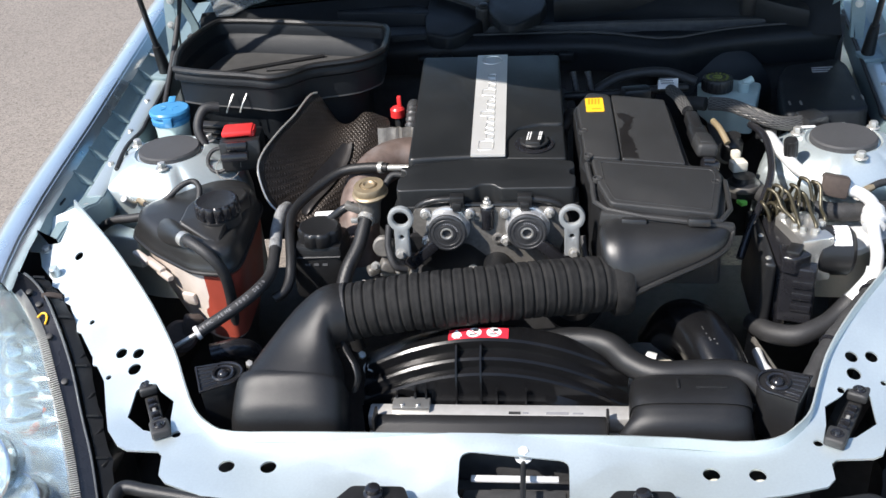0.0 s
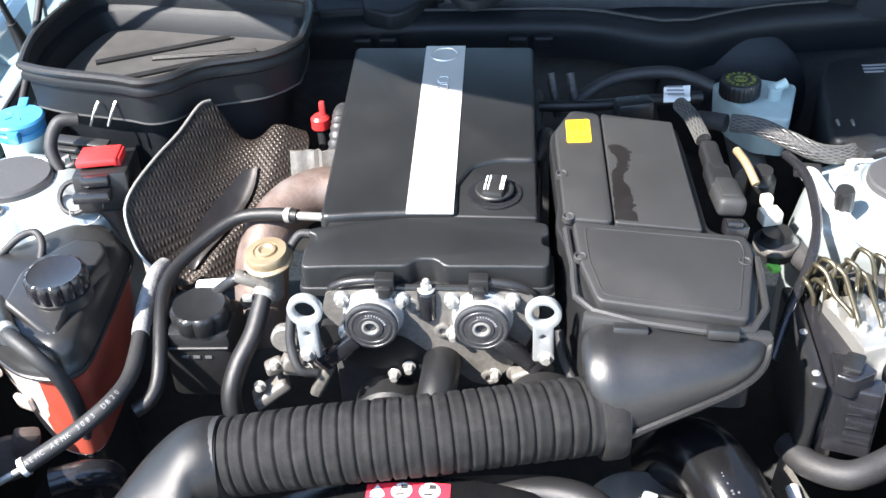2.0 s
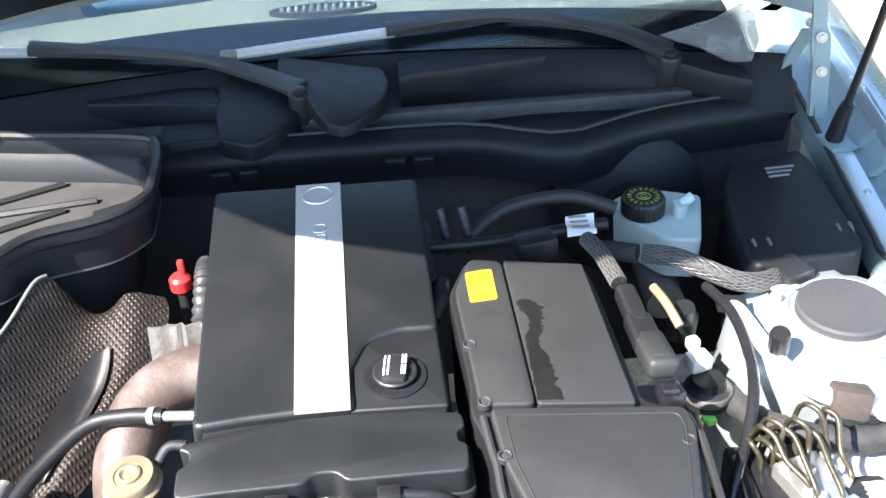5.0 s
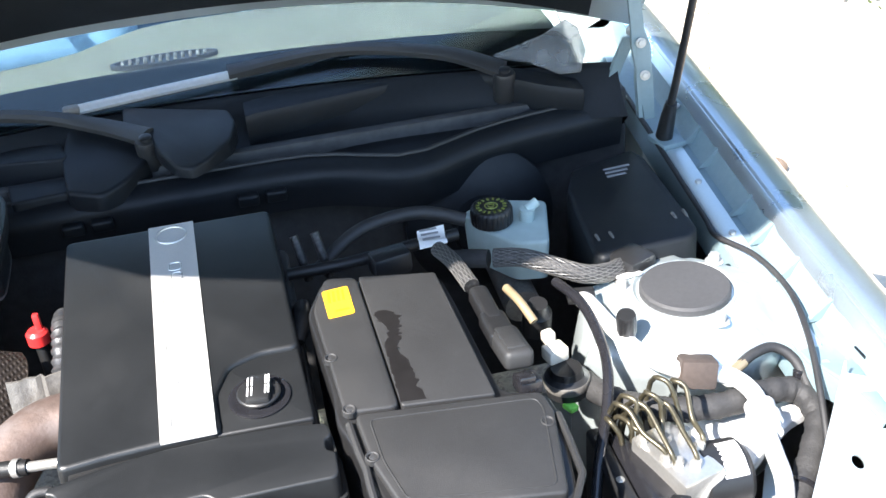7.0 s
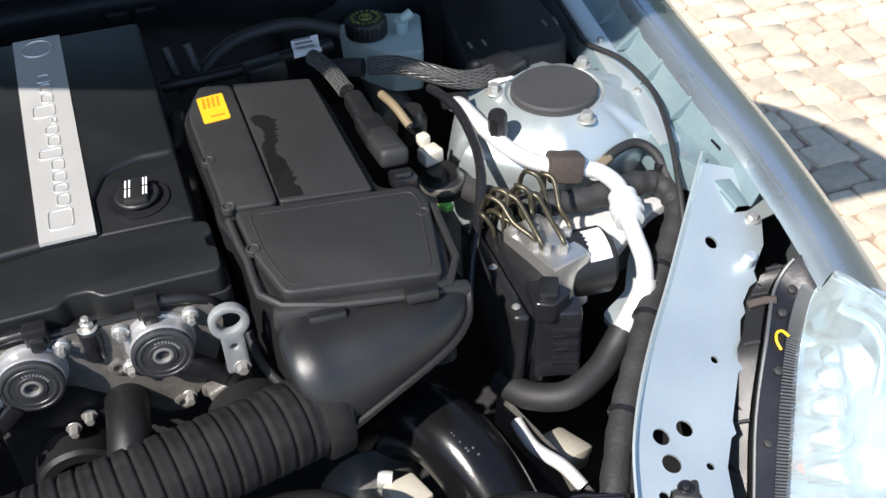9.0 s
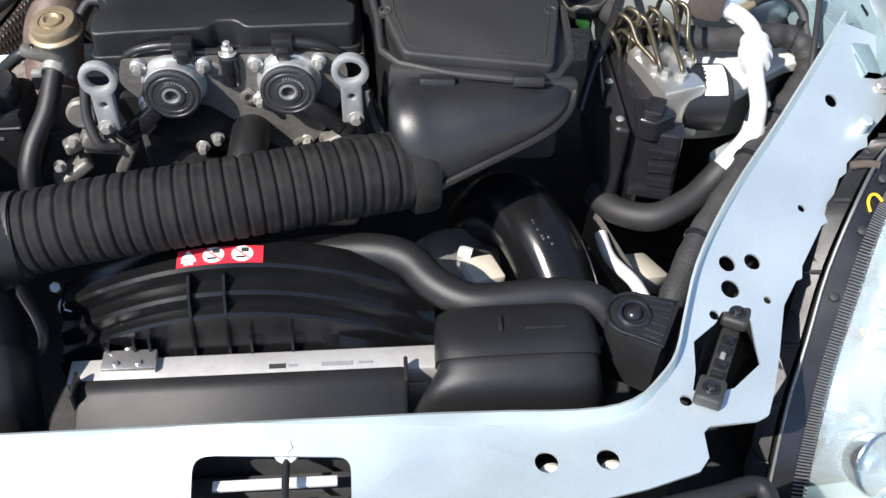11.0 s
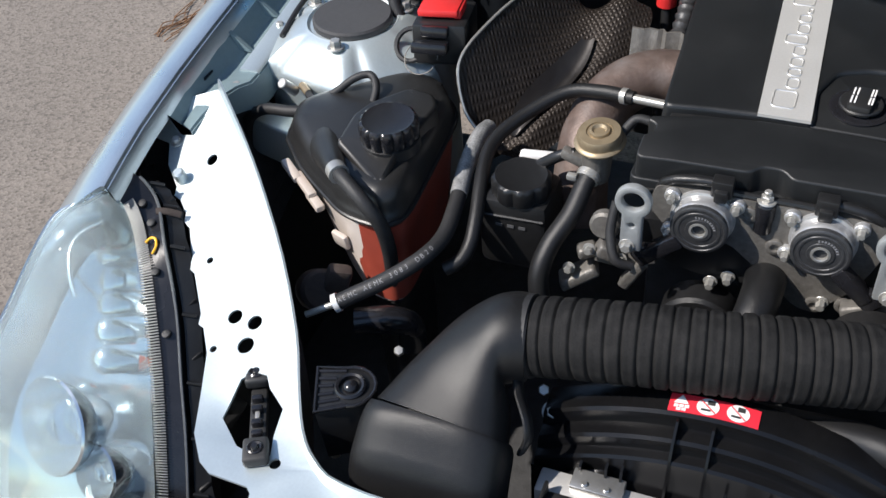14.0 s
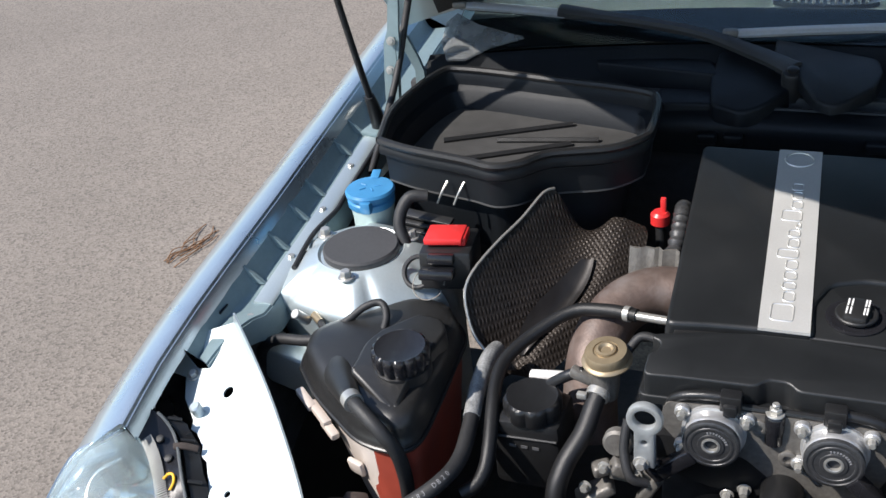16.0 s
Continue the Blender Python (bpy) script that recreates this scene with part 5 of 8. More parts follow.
# ---- front end ----
nose = [(-0.70, 1.16, 0.585), (-0.60, 1.075, 0.625), (-0.50, 1.01, 0.650), (-0.40, 0.965, 0.662), (-0.25, 0.93, 0.668), (0, 0.915, 0.670)]
nose = spline(nose + [(-x, y, z) for x, y, z in nose[-2::-1]], 5)
bm = bmesh.new()
patch(bm, [p + Vector((0, -0.045, -0.035)) for p in nose], [p + Vector((0, -0.10, -0.32)) for p in nose], 8, 0.004, 0.03)
part("bumper", bm, PAINT, car)
bm = bmesh.new()
rim = [(-0.430, 0.925, 0.640), (-0.446, 0.965, 0.672), (-0.455, 0.998, 0.680), (-0.446, 1.012, 0.682), (-0.411, 1.004, 0.683), (-0.344, 0.990, 0.684), (-0.24, 0.968, 0.684), (-0.12, 0.953, 0.684), (0.015, 0.948, 0.684)]
rim = spline(rim + [(0.03 - x, y, z) for x, y, z in rim[-2::-1]], 5)
tube(bm, rim, 0.0095, 10, 1, smooth=False)
part("bumper_seal", bm, BLACK_GRAIN, car)
for k in range(4):
    bm = bmesh.new()
    core = [p for p in rim if p.y > 0.94 and abs(p.x - 0.015) < 0.435 - 0.012 * k]
    tube(bm, [p + Vector((0, -0.022 - 0.021 * k, -0.006 - 0.010 * k)) for p in core], 0.0085, 8, 1, smooth=False, flat=0.55)
    part("grille_slat", bm, WHITE_TRIM, car)
bm = bmesh.new()
patch(bm, [p + Vector((0, -0.012, -0.022)) for p in rim[14:-14]], [p + Vector((0, -0.08, -0.075)) for p in rim[14:-14]], 3, 0.003)
part("grille_backing", bm, DARK, car)
for x in (-0.115, 0.205):
    clip = thing("bumper_bracket", (x, 0.985, 0.69), "black plastic bumper bracket with a round pin", "bracket", "bumper brackets")
    bm = bmesh.new()
    prism(bm, rounded([(x - 0.055, 0.955), (x - 0.03, 0.992), (x + 0.035, 0.992), (x + 0.05, 0.955)], 0.006), 0.685, 0.712, 0.003)
    part("plate", bm, BLACK, clip)
    bm = bmesh.new()
    lathe(bm, (x, 0.974, 0.711), (0, 0, 1), [(0.012, 0), (0.012, 0.006), (0.009, 0.008), (0.009, 0.014), (0.006, 0.016)], 20)
    part("pin", bm, BLACK_GLOSS, clip)
latch = thing("bonnet_latch", (0.06, 1.02, 0.66), "steel bonnet latch in the slam panel opening", "latch")
bm = bmesh.new()
tube(bm, [(0.063, 1.052, 0.700), (0.063, 1.035, 0.702), (0.064, 0.98, 0.699), (0.064, 0.93, 0.690)], 0.0035, 10)
part("release_rod", bm, BLACK, latch)
bm = bmesh.new()
bolt(bm, (0.063, 1.058, 0.7035), (0, -0.3, 1), 0.0075, 0.013)
part("striker_bolt", bm, ALU_PAINT, latch)
bm = bmesh.new()
box(bm, (0.052, 1.038, 0.684), (0.11, 0.010, 0.004), 0.001)
part("latch_plate", bm, ALU_PAINT, latch)
bm = bmesh.new()
box(bm, (0.052, 1.0, 0.66), (0.13, 0.06, 0.03), 0.004)
part("latch_case", bm, DARK, latch)

# ---- bonnet, hinges, gas struts ----
TH = radians(34)


def hood_pt(x, s, lift=0.0):
    """s metres along the bonnet from the centre of its rear edge."""
    return Vector((x, 2.28 - s * math.cos(TH) + lift * math.sin(TH), 1.06 + s * math.sin(TH) + lift * math.cos(TH)))


def bonnet_len(u):
    d = abs(u) - 0.78
    return 1.240 - 0.05 * u * u - 0.48 * (d + math.sqrt(d * d + 0.004))


def strap(bm, pts, widths, thick):
    """A flat bar facing forward along a line, with a width at each point."""
    skin(bm, [[Vector(p) + Vector((a * w / 2, c * thick / 2, 0)) for a, c in ((-1, -1), (1, -1), (1, 1), (-1, 1))] for p, w in zip(pts, widths)])
    return bm


bm = bmesh.new()
rows = []
NX = 40
for i in range(NX + 1):
    u = -1 + 2 * i / NX
    x = 0.745 * u
    s1 = bonnet_len(u)
    rear = Vector((x, 2.27 + 0.03 * u * u, 1.104 - 0.13 * abs(u) ** 2.2))
    nose_pt = hood_pt(0.56 * u, s1, 0.05 * (1 - u * u))
    top = [rear.lerp(nose_pt, k / 10) + Vector((0, math.sin(TH), math.cos(TH))) * 0.035 * math.sin(math.pi * k / 10) + Vector((0.030 * u ** 3 * math.sin(math.pi * k / 10), 0, 0)) for k in range(11)]
    low = [p - Vector((0, math.sin(TH), math.cos(TH))) * 0.022 for p in top[::-1]]
    rows.append(top + low)
skin(bm, rows)
bonnet = part("bonnet", bm, PAINT, car, "raised bonnet with black insulation underneath")
bm = bmesh.new()
rows = []
for i in range(NX + 1):
    u = -1 + 2 * i / NX
    x = 0.66 * u
    s1 = bonnet_len(u) - 0.07
    rear = Vector((x, 2.25 + 0.03 * u * u, 1.100 - 0.11 * abs(u) ** 2.2))
    nose_pt = hood_pt(0.51 * u, s1, 0.05 * (1 - u * u) - 0.024)
    top = [rear.lerp(nose_pt, f) + Vector((0, math.sin(TH), math.cos(TH))) * 0.035 * math.sin(math.pi * f) for f in [0.025 + 0.0975 * k for k in range(11)]]
    rows.append(top + [p - Vector((0, math.sin(TH), math.cos(TH))) * 0.012 for p in top[::-1]])
skin(bm, rows)
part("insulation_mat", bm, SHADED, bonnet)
for s in (-1, 1):
    bm = bmesh.new()
    tube(bm, [(s * 0.700, 2.045, 0.895), (s * 0.702, 2.02, 0.958), (s * 0.700, 1.965, 1.11), (s * 0.695, 1.925, 1.22), (s * 0.690, 1.905, 1.275)], [0.0062, 0.0058, 0.0055, 0.0055, 0.0055], 14, 4)
    part("gas_strut", bm, BLACK, car)
    bm = bmesh.new()
    tube(bm, [(s * 0.702, 2.052, 0.868), (s * 0.702, 2.040, 0.905), (s * 0.702, 2.030, 0.930)], [0.013, 0.011, 0.0085], 16)
    part("strut_socket", bm, BLACK, car)
    bm = bmesh.new()
    box(bm, (s * 0.706, 2.052, 0.860), (0.040, 0.050, 0.010), 0.004, (0, 0, 8 * s))
    part("strut_foot", bm, PAINT_DUSTY_SHADE, car)
    # hinge bars use the same shade-darkened paint
    bm = bmesh.new()
    strap(bm, [(s * 0.691, 2.085, 0.885), (s * 0.686, 2.09, 0.94), (s * 0.679, 2.095, 0.998), (s * 0.676, 2.10, 1.02), (s * 0.668, 2.10, 1.085)], [0.016, 0.022, 0.028, 0.020, 0.018], 0.007)
    hinge = part("hinge", bm, PAINT_DUSTY_SHADE, car, "light blue painted steel bonnet hinge")
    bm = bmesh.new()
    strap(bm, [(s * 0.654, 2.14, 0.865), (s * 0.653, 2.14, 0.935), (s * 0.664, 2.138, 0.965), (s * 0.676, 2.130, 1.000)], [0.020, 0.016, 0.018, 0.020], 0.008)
    part("hinge_arm", bm, PAINT_DUSTY_SHADE, hinge)
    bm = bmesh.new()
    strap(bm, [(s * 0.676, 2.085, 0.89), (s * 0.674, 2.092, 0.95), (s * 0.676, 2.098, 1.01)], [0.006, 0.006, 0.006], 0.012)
    part("hinge_fold", bm, PAINT_DUSTY_SHADE, hinge)
    for q in ((0.683, 2.088, 0.955), (0.684, 2.150, 1.003), (0.677, 2.091, 1.005)):
        bm = bmesh.new()
        bolt(bm, (s * q[0], q[1] - 0.004, q[2]), (-s * 0.2, -1, 0.2), 0.005, 0.004)
        part("hinge_bolt", bm, STEEL, hinge)
    bm = bmesh.new()
    tube(bm, [(s * 0.724, 2.085, 0.862), (s * 0.726, 2.092, 0.882), (s * 0.750, 2.112, 0.884), (s * 0.758, 2.150, 0.866)], 0.003, 8, 3)
    part("strut_bracket", bm, STEEL, car)
    if s > 0:
        continue
    bm = bmesh.new()
    tube(bm, [(s * 0.668, 1.93, 0.84), (s * 0.672, 2.0, 0.88), (s * 0.670, 2.08, 0.95), (s * 0.665, 2.13, 1.03), (s * 0.655, 2.16, 1.10)], 0.006, 10)
    part("hinge_cable", bm, RUBBER, car)

# ---- cowl, windscreen, wipers ----
def cowl_front(x):
    return 2.085 - 0.055 * math.exp(-((x - 0.32) / 0.09) ** 2) + 0.02 * max(0, abs(x) - 0.45) / 0.15


bm = bmesh.new()
rows = []
for k in range(49):
    x = -0.64 + 1.30 * k / 48
    y0 = cowl_front(x)
    yb = 2.262 - 0.28 * x * x
    prof = [(y0 + 0.012, 0.83), (y0 + 0.002, 0.868), (y0, 0.880), (y0 + 0.003, 0.889), (y0 + 0.012, 0.896), (y0 + 0.030, 0.9025), (y0 + 0.040, 0.903), (y0 + 0.047, 0.899), (y0 + 0.055, 0.889), (y0 + 0.066, 0.885), (yb - 0.050, 0.893 + 0.006 * math.sin(x * 9)), (yb - 0.022, 0.915), (yb - 0.004, 0.948), (yb + 0.012, 0.955), (yb + 0.012, 0.83)]
    rows.append([(x, yy, zz) for yy, zz in prof])
skin(bm, rows)
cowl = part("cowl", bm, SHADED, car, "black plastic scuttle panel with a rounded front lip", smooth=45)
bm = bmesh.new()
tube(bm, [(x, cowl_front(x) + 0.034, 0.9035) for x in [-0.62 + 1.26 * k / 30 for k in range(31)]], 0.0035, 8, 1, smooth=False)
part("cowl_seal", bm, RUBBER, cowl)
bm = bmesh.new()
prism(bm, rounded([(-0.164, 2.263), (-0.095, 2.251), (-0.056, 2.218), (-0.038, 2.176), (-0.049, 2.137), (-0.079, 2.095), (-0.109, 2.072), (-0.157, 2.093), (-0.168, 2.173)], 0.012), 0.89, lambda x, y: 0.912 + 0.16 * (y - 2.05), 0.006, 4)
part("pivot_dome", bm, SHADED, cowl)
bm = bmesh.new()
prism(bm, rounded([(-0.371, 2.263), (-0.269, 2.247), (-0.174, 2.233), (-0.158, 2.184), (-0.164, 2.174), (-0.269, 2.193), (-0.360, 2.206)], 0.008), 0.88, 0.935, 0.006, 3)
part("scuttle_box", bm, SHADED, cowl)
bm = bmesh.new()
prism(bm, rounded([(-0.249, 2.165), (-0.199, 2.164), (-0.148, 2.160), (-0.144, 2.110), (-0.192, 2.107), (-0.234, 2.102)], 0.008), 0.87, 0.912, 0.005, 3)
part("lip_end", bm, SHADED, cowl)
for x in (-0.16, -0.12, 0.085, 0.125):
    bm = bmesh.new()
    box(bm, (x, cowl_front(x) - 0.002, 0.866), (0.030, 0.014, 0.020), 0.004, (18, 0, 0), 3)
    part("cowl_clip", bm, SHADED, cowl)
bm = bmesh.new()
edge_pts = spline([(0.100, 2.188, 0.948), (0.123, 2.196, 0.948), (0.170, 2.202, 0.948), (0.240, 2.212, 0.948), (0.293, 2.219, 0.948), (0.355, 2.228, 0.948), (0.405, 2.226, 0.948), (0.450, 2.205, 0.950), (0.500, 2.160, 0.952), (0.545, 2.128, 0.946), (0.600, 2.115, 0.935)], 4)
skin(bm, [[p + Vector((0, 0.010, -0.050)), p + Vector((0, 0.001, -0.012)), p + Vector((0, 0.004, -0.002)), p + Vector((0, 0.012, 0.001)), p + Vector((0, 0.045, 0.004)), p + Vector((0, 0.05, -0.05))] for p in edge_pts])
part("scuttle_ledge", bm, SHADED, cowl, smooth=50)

XS = [-0.61 + 1.22 * k / 24 for k in range(25)]


def screen_pt(x, f):
    """The windscreen's outer face: f 0 at its foot, 1 at its head."""
    return Vector((x * (1 - 0.10 * f), 2.265 - 0.28 * x * x + 0.78 * f, 0.957 + 0.47 * f - 0.02 * f * f))


bm = bmesh.new()
grid = [[screen_pt(x, f / 6) for f in range(7)] for x in XS]
skin(bm, [r + [p + Vector((0, 0.002, -0.004)) for p in r[::-1]] for r in grid])
screen = part("windscreen", bm, GLASS, car, "clear windscreen glass with a dark lower border")
screen.visible_shadow = False
bm = bmesh.new()
skin(bm, [[screen_pt(x, 0.0) + Vector((0, 0.004, -0.008)), screen_pt(x, 0.088) + Vector((0, 0.004, -0.008)), screen_pt(x, 0.088) + Vector((0, 0.005, -0.011)), screen_pt(x, 0.0) + Vector((0, 0.005, -0.011))] for x in XS])
part("glass_border", bm, FRIT, screen)
bm = bmesh.new()
rows = []
for x in XS:
    y0 = 2.31 - 0.28 * x * x
    deep = 0.17 + 0.11 / (1 + math.exp(-(x + 0.11) / 0.03))
    rows.append([(x, y0, 0.94), (x, y0 + 0.03, 0.962), (x, y0 + 0.10, 0.975), (x, y0 + deep - 0.02, 0.986), (x, y0 + deep, 0.975), (x, y0 + deep + 0.03, 0.93), (x, y0 + deep + 0.05, 0.7), (x, y0, 0.7)])
skin(bm, rows)
dash = part("dashboard", bm, INTERIOR, car, "grainy dashboard top behind the windscreen")
def oval(a, c, z):
    return [(-0.012 + a * math.cos(q), 2.403 + c * math.sin(q), z + 0.085 * c * math.sin(q)) for q in [2 * math.pi * j / 40 for j in range(40)]]


bm = bmesh.new()
skin(bm, [oval(0.086, 0.017, 0.970), oval(0.086, 0.017, 0.981), oval(0.080, 0.0135, 0.981), oval(0.079, 0.013, 0.9775)])
vent = part("defroster_vent", bm, FRIT, dash, "oval defroster vent with small slats")
for k in range(12):
    bm = bmesh.new()
    box(bm, (-0.012 - 0.066 + 0.012 * k, 2.403, 0.9805), (0.005, 0.025 * math.sqrt(max(0.1, 1 - ((k - 5.5) / 6.4) ** 2)), 0.004), 0.001, (0, 30, 0))
    part("vent_slat", bm, GREY_PLASTIC, vent)
# pale blotchy half-transparent patch over each lower windscreen corner
CORNER = mat("pale half transparent corner patch", (0.27, 0.28, 0.28), 0.35, 0.1, 0.3, 30, 0.2, 200, stain=0.7, stain_color=(0.45, 0.46, 0.455), stain_scale=26, alpha=0.5)
for s in (-1, 1):
    bm = bmesh.new()
    loop = [Vector((s * x, y, z)) for x, y, z in [(0.486, 2.210, 0.970), (0.568, 2.216, 0.988), (0.608, 2.228, 1.003), (0.622, 2.208, 0.994), (0.621, 2.170, 0.971), (0.604, 2.143, 0.951), (0.573, 2.151, 0.950), (0.538, 2.182, 0.962)]]
    skin(bm, [loop, [p + Vector((0, -0.001, 0.004)) for p in loop], [p.lerp(sum(loop, Vector()) / len(loop), 0.25) + Vector((0, -0.003, 0.007)) for p in loop]])
    part("corner_patch", bm, CORNER, car, "pale half-transparent patch at the windscreen corner")
for x in (-0.36, 0.36):
    part("seat_back", box(bmesh.new(), (x, 3.25, 1.02), (0.48, 0.16, 0.62), 0.06, (-14, 0, 0), 4), SEAT_BLUE, car)
bm = bmesh.new()
box(bm, (0, 3.15, 0.55), (1.36, 0.9, 0.06), 0.01)
part("cabin_floor", bm, DARK, car)
bm = bmesh.new()
box(bm, (0, 3.62, 0.85), (1.5, 0.05, 0.60), 0.02)
part("cabin_rear", bm, SEAT_BLUE, car)
for s in (-1, 1):
    bm = bmesh.new()
    box(bm, (s * 0.83, 3.10, 0.64), (0.06, 1.2, 0.62), 0.02)
    part("door", bm, PAINT, car)
    bm = bmesh.new()
    tube(bm, [screen_pt(s * 0.64, f / 6) + Vector((s * 0.040, 0.04, -0.01)) for f in range(1, 7)], 0.020, 12, 2)
    part("windscreen_pillar", bm, BLACK, car)
    bm = bmesh.new()
    lathe(bm, (s * 0.67, 1.70, 0.31), (s, 0, 0), [(0.20, 0), (0.29, 0.005), (0.31, 0.03), (0.31, 0.17), (0.29, 0.195), (0.21, 0.20), (0.19, 0.17)], 48)
    part("wheel", bm, RUBBER, car)

# ---- rear of the car ----
def tail_ring(y, w, top, low):
    half = [(0, top), (w * 0.55, top - 0.01), (w * 0.86, top - 0.035), (w * 0.97, top - 0.12), (w, top - 0.28), (w * 0.98, low + 0.12), (w * 0.90, low)]
    return [(x, y, z) for x, z in half] + [(-x, y, z) for x, z in half[:0:-1]]


bm = bmesh.new()
skin(bm, [tail_ring(*r) for r in ((3.64, 0.86, 0.95, 0.26), (3.85, 0.875, 0.965, 0.25), (4.10, 0.865, 0.955, 0.25), (4.32, 0.82, 0.93, 0.28), (4.42, 0.77, 0.90, 0.32), (4.47, 0.70, 0.82, 0.36))])
bmesh.ops.recalc_face_normals(bm, faces=bm.faces[:])
part("rear_body", bm, PAINT, car, "light blue silver rear body with a short deck")
for s in (-1, 1):
    bm = bmesh.new()
    lathe(bm, (s * 0.69, 3.98, 0.31), (s, 0, 0), [(0.20, 0), (0.29, 0.005), (0.31, 0.03), (0.31, 0.17), (0.29, 0.195), (0.21, 0.20), (0.19, 0.17), (0.02, 0.165)], 48)
    part("wheel", bm, RUBBER, car)
    bm = bmesh.new()
    box(bm, (s * 0.60, 4.455, 0.72), (0.20, 0.05, 0.12), 0.015, (0, 0, s * 22))
    part("tail_light", bm, RED, car)
    bm = bmesh.new()
    box(bm, (s * 0.83, 3.02, 0.32), (0.07, 1.36, 0.14), 0.02)
    part("door_sill", bm, PAINT, car)


def wiper(pivot, elbow, knee, joint, tip, name_label):
    w = thing("wiper", pivot, name_label, "wiper", "wipers")
    bm = bmesh.new()
    lathe(bm, Vector(pivot) + Vector((0, 0, -0.04)), (0, -0.2, 1), [(0.017, 0), (0.017, 0.042), (0.015, 0.047), (0.009, 0.048), (0.009, 0.052), (0.006, 0.054), (0.002, 0.054)], 20)
    part("pivot", bm, BLACK, w)
    bm = bmesh.new()
    line = spline([Vector(pivot) + Vector((0, 0, 0.008)), Vector(elbow), Vector(knee), Vector(joint)], 8)
    half = lambda u: 0.017 - 0.007 * min(1.0, u * 1.6) + 0.004 * max(0.0, u - 0.8) * 5
    rings = []
    for i, p in enumerate(line):
        d = (line[min(i + 1, len(line) - 1)] - line[max(i - 1, 0)]).normalized()
        side = d.cross(Vector((0, -0.3, 1))).normalized() * half(i / (len(line) - 1))
        up = side.cross(d).normalized() * (0.006 if side.cross(d).z > 0 else -0.006)
        rings.append([p - side - up, p - side + up * 0.3, p - side * 0.55 + up, p + side * 0.55 + up, p + side + up * 0.3, p + side - up])
    skin(bm, rings)
    # black arm given a greyer plastic that carries its sky sheen
    part("arm", bm, BLACK_DUSTY, w)
    bm = bmesh.new()
    a, b = Vector(joint), Vector(tip)
    tube(bm, [a + (a - b) * 0.05 - Vector((0, 0, 0.008)), a.lerp(b, 0.5) - Vector((0, 0, 0.006)), b - Vector((0, 0, 0.006))], 0.0085, 8, 6, flat=0.6)
    part("blade", bm, ALU_BRIGHT, w, "bright edged wiper blade")
    bm = bmesh.new()
    tube(bm, [a + (a - b) * 0.85 - Vector((0, 0, 0.014)), a - Vector((0, 0, 0.012)), b - Vector((0, -0.004, 0.012))], 0.005, 8, 6, flat=0.7)
    part("rubber_lip", bm, RUBBER, w)
    bm = bmesh.new()
    box(bm, b - Vector((0, 0, 0.005)), (0.026, 0.018, 0.014), 0.005, (0, 0, 5), 3)
    part("end_cap", bm, ALU_CAST, w)
    return w


wiper((0.492, 2.177, 0.955), (0.408, 2.233, 0.984), (0.256, 2.280, 0.996), (0.086, 2.280, 0.988), (-0.150, 2.262, 0.976), "black wiper arm with a bright edged blade")
wiper((-0.043, 2.165, 0.945), (-0.112, 2.225, 0.957), (-0.220, 2.256, 0.978), (-0.436, 2.263, 1.006), (-0.610, 2.245, 1.022), "black wiper arm ending in a broad plastic cap")
bm = bmesh.new()
prism(bm, rounded([(-0.078, 2.261), (0.003, 2.230), (0.078, 2.203), (0.086, 2.163), (0.075, 2.116), (0.042, 2.074), (0.019, 2.055), (-0.004, 2.070), (-0.024, 2.113), (-0.041, 2.169), (-0.075, 2.194)], 0.010), 0.925, lambda x, y: 0.946 + 0.12 * (y - 2.10), 0.005, 3)
part("arm_cap", bm, SHADED, cowl, "broad black plastic wiper cap")

# ---- filter tray, open ----
tray = thing("filter_tray", (-0.42, 1.93, 0.80), "open black plastic cabin filter tray with a thick rolled rim", "filter tray")
RIM = [(-0.594, 1.822), (-0.538, 1.800), (-0.445, 1.778), (-0.402, 1.765), (-0.368, 1.780), (-0.334, 1.817), (-0.256, 1.845), (-0.218, 1.885), (-0.212, 1.92), (-0.222, 2.020), (-0.258, 2.052), (-0.40, 2.080), (-0.555, 2.108), (-0.600, 2.085), (-0.618, 1.94)]
RIMS = [p for p in spline([(x, y, 0) for x, y in RIM + RIM[:1]], 5)][:-1]
RC = Vector((-0.42, 1.94, 0))


def rim_ring(k, z):
    return [(RC.x + (p.x - RC.x) * k, RC.y + (p.y - RC.y) * k, z) for p in RIMS]


# tray walls get the darkened plastic in place of inner shade
bm = bmesh.new()
skin(bm, [rim_ring(0.78, 0.80), rim_ring(0.84, 0.880), rim_ring(0.90, 0.920), rim_ring(0.970, 0.929), rim_ring(0.998, 0.932), rim_ring(1.003, 0.937), rim_ring(0.996, 0.942), rim_ring(0.986, 0.945), rim_ring(0.990, 0.949), rim_ring(1.000, 0.952), rim_ring(0.985, 0.955), rim_ring(0.970, 0.952), rim_ring(0.960, 0.935), rim_ring(0.950, 0.889), rim_ring(0.3, 0.885)])
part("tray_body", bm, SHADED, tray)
bm = bmesh.new()
skin(bm, [rim_ring(0.952, 0.886), rim_ring(0.946, 0.8915), rim_ring(0.4, 0.892)])
part("tray_floor", bm, TRAY_DUST, tray, "dusty grey tray floor")
bm = bmesh.new()
tube(bm, [Vector(p) for p in rim_ring(0.988, 0.953) + rim_ring(0.988, 0.953)[:1]], 0.0062, 8, 1, smooth=False)
part("rolled_rim", bm, BLACK_GRAIN, tray)
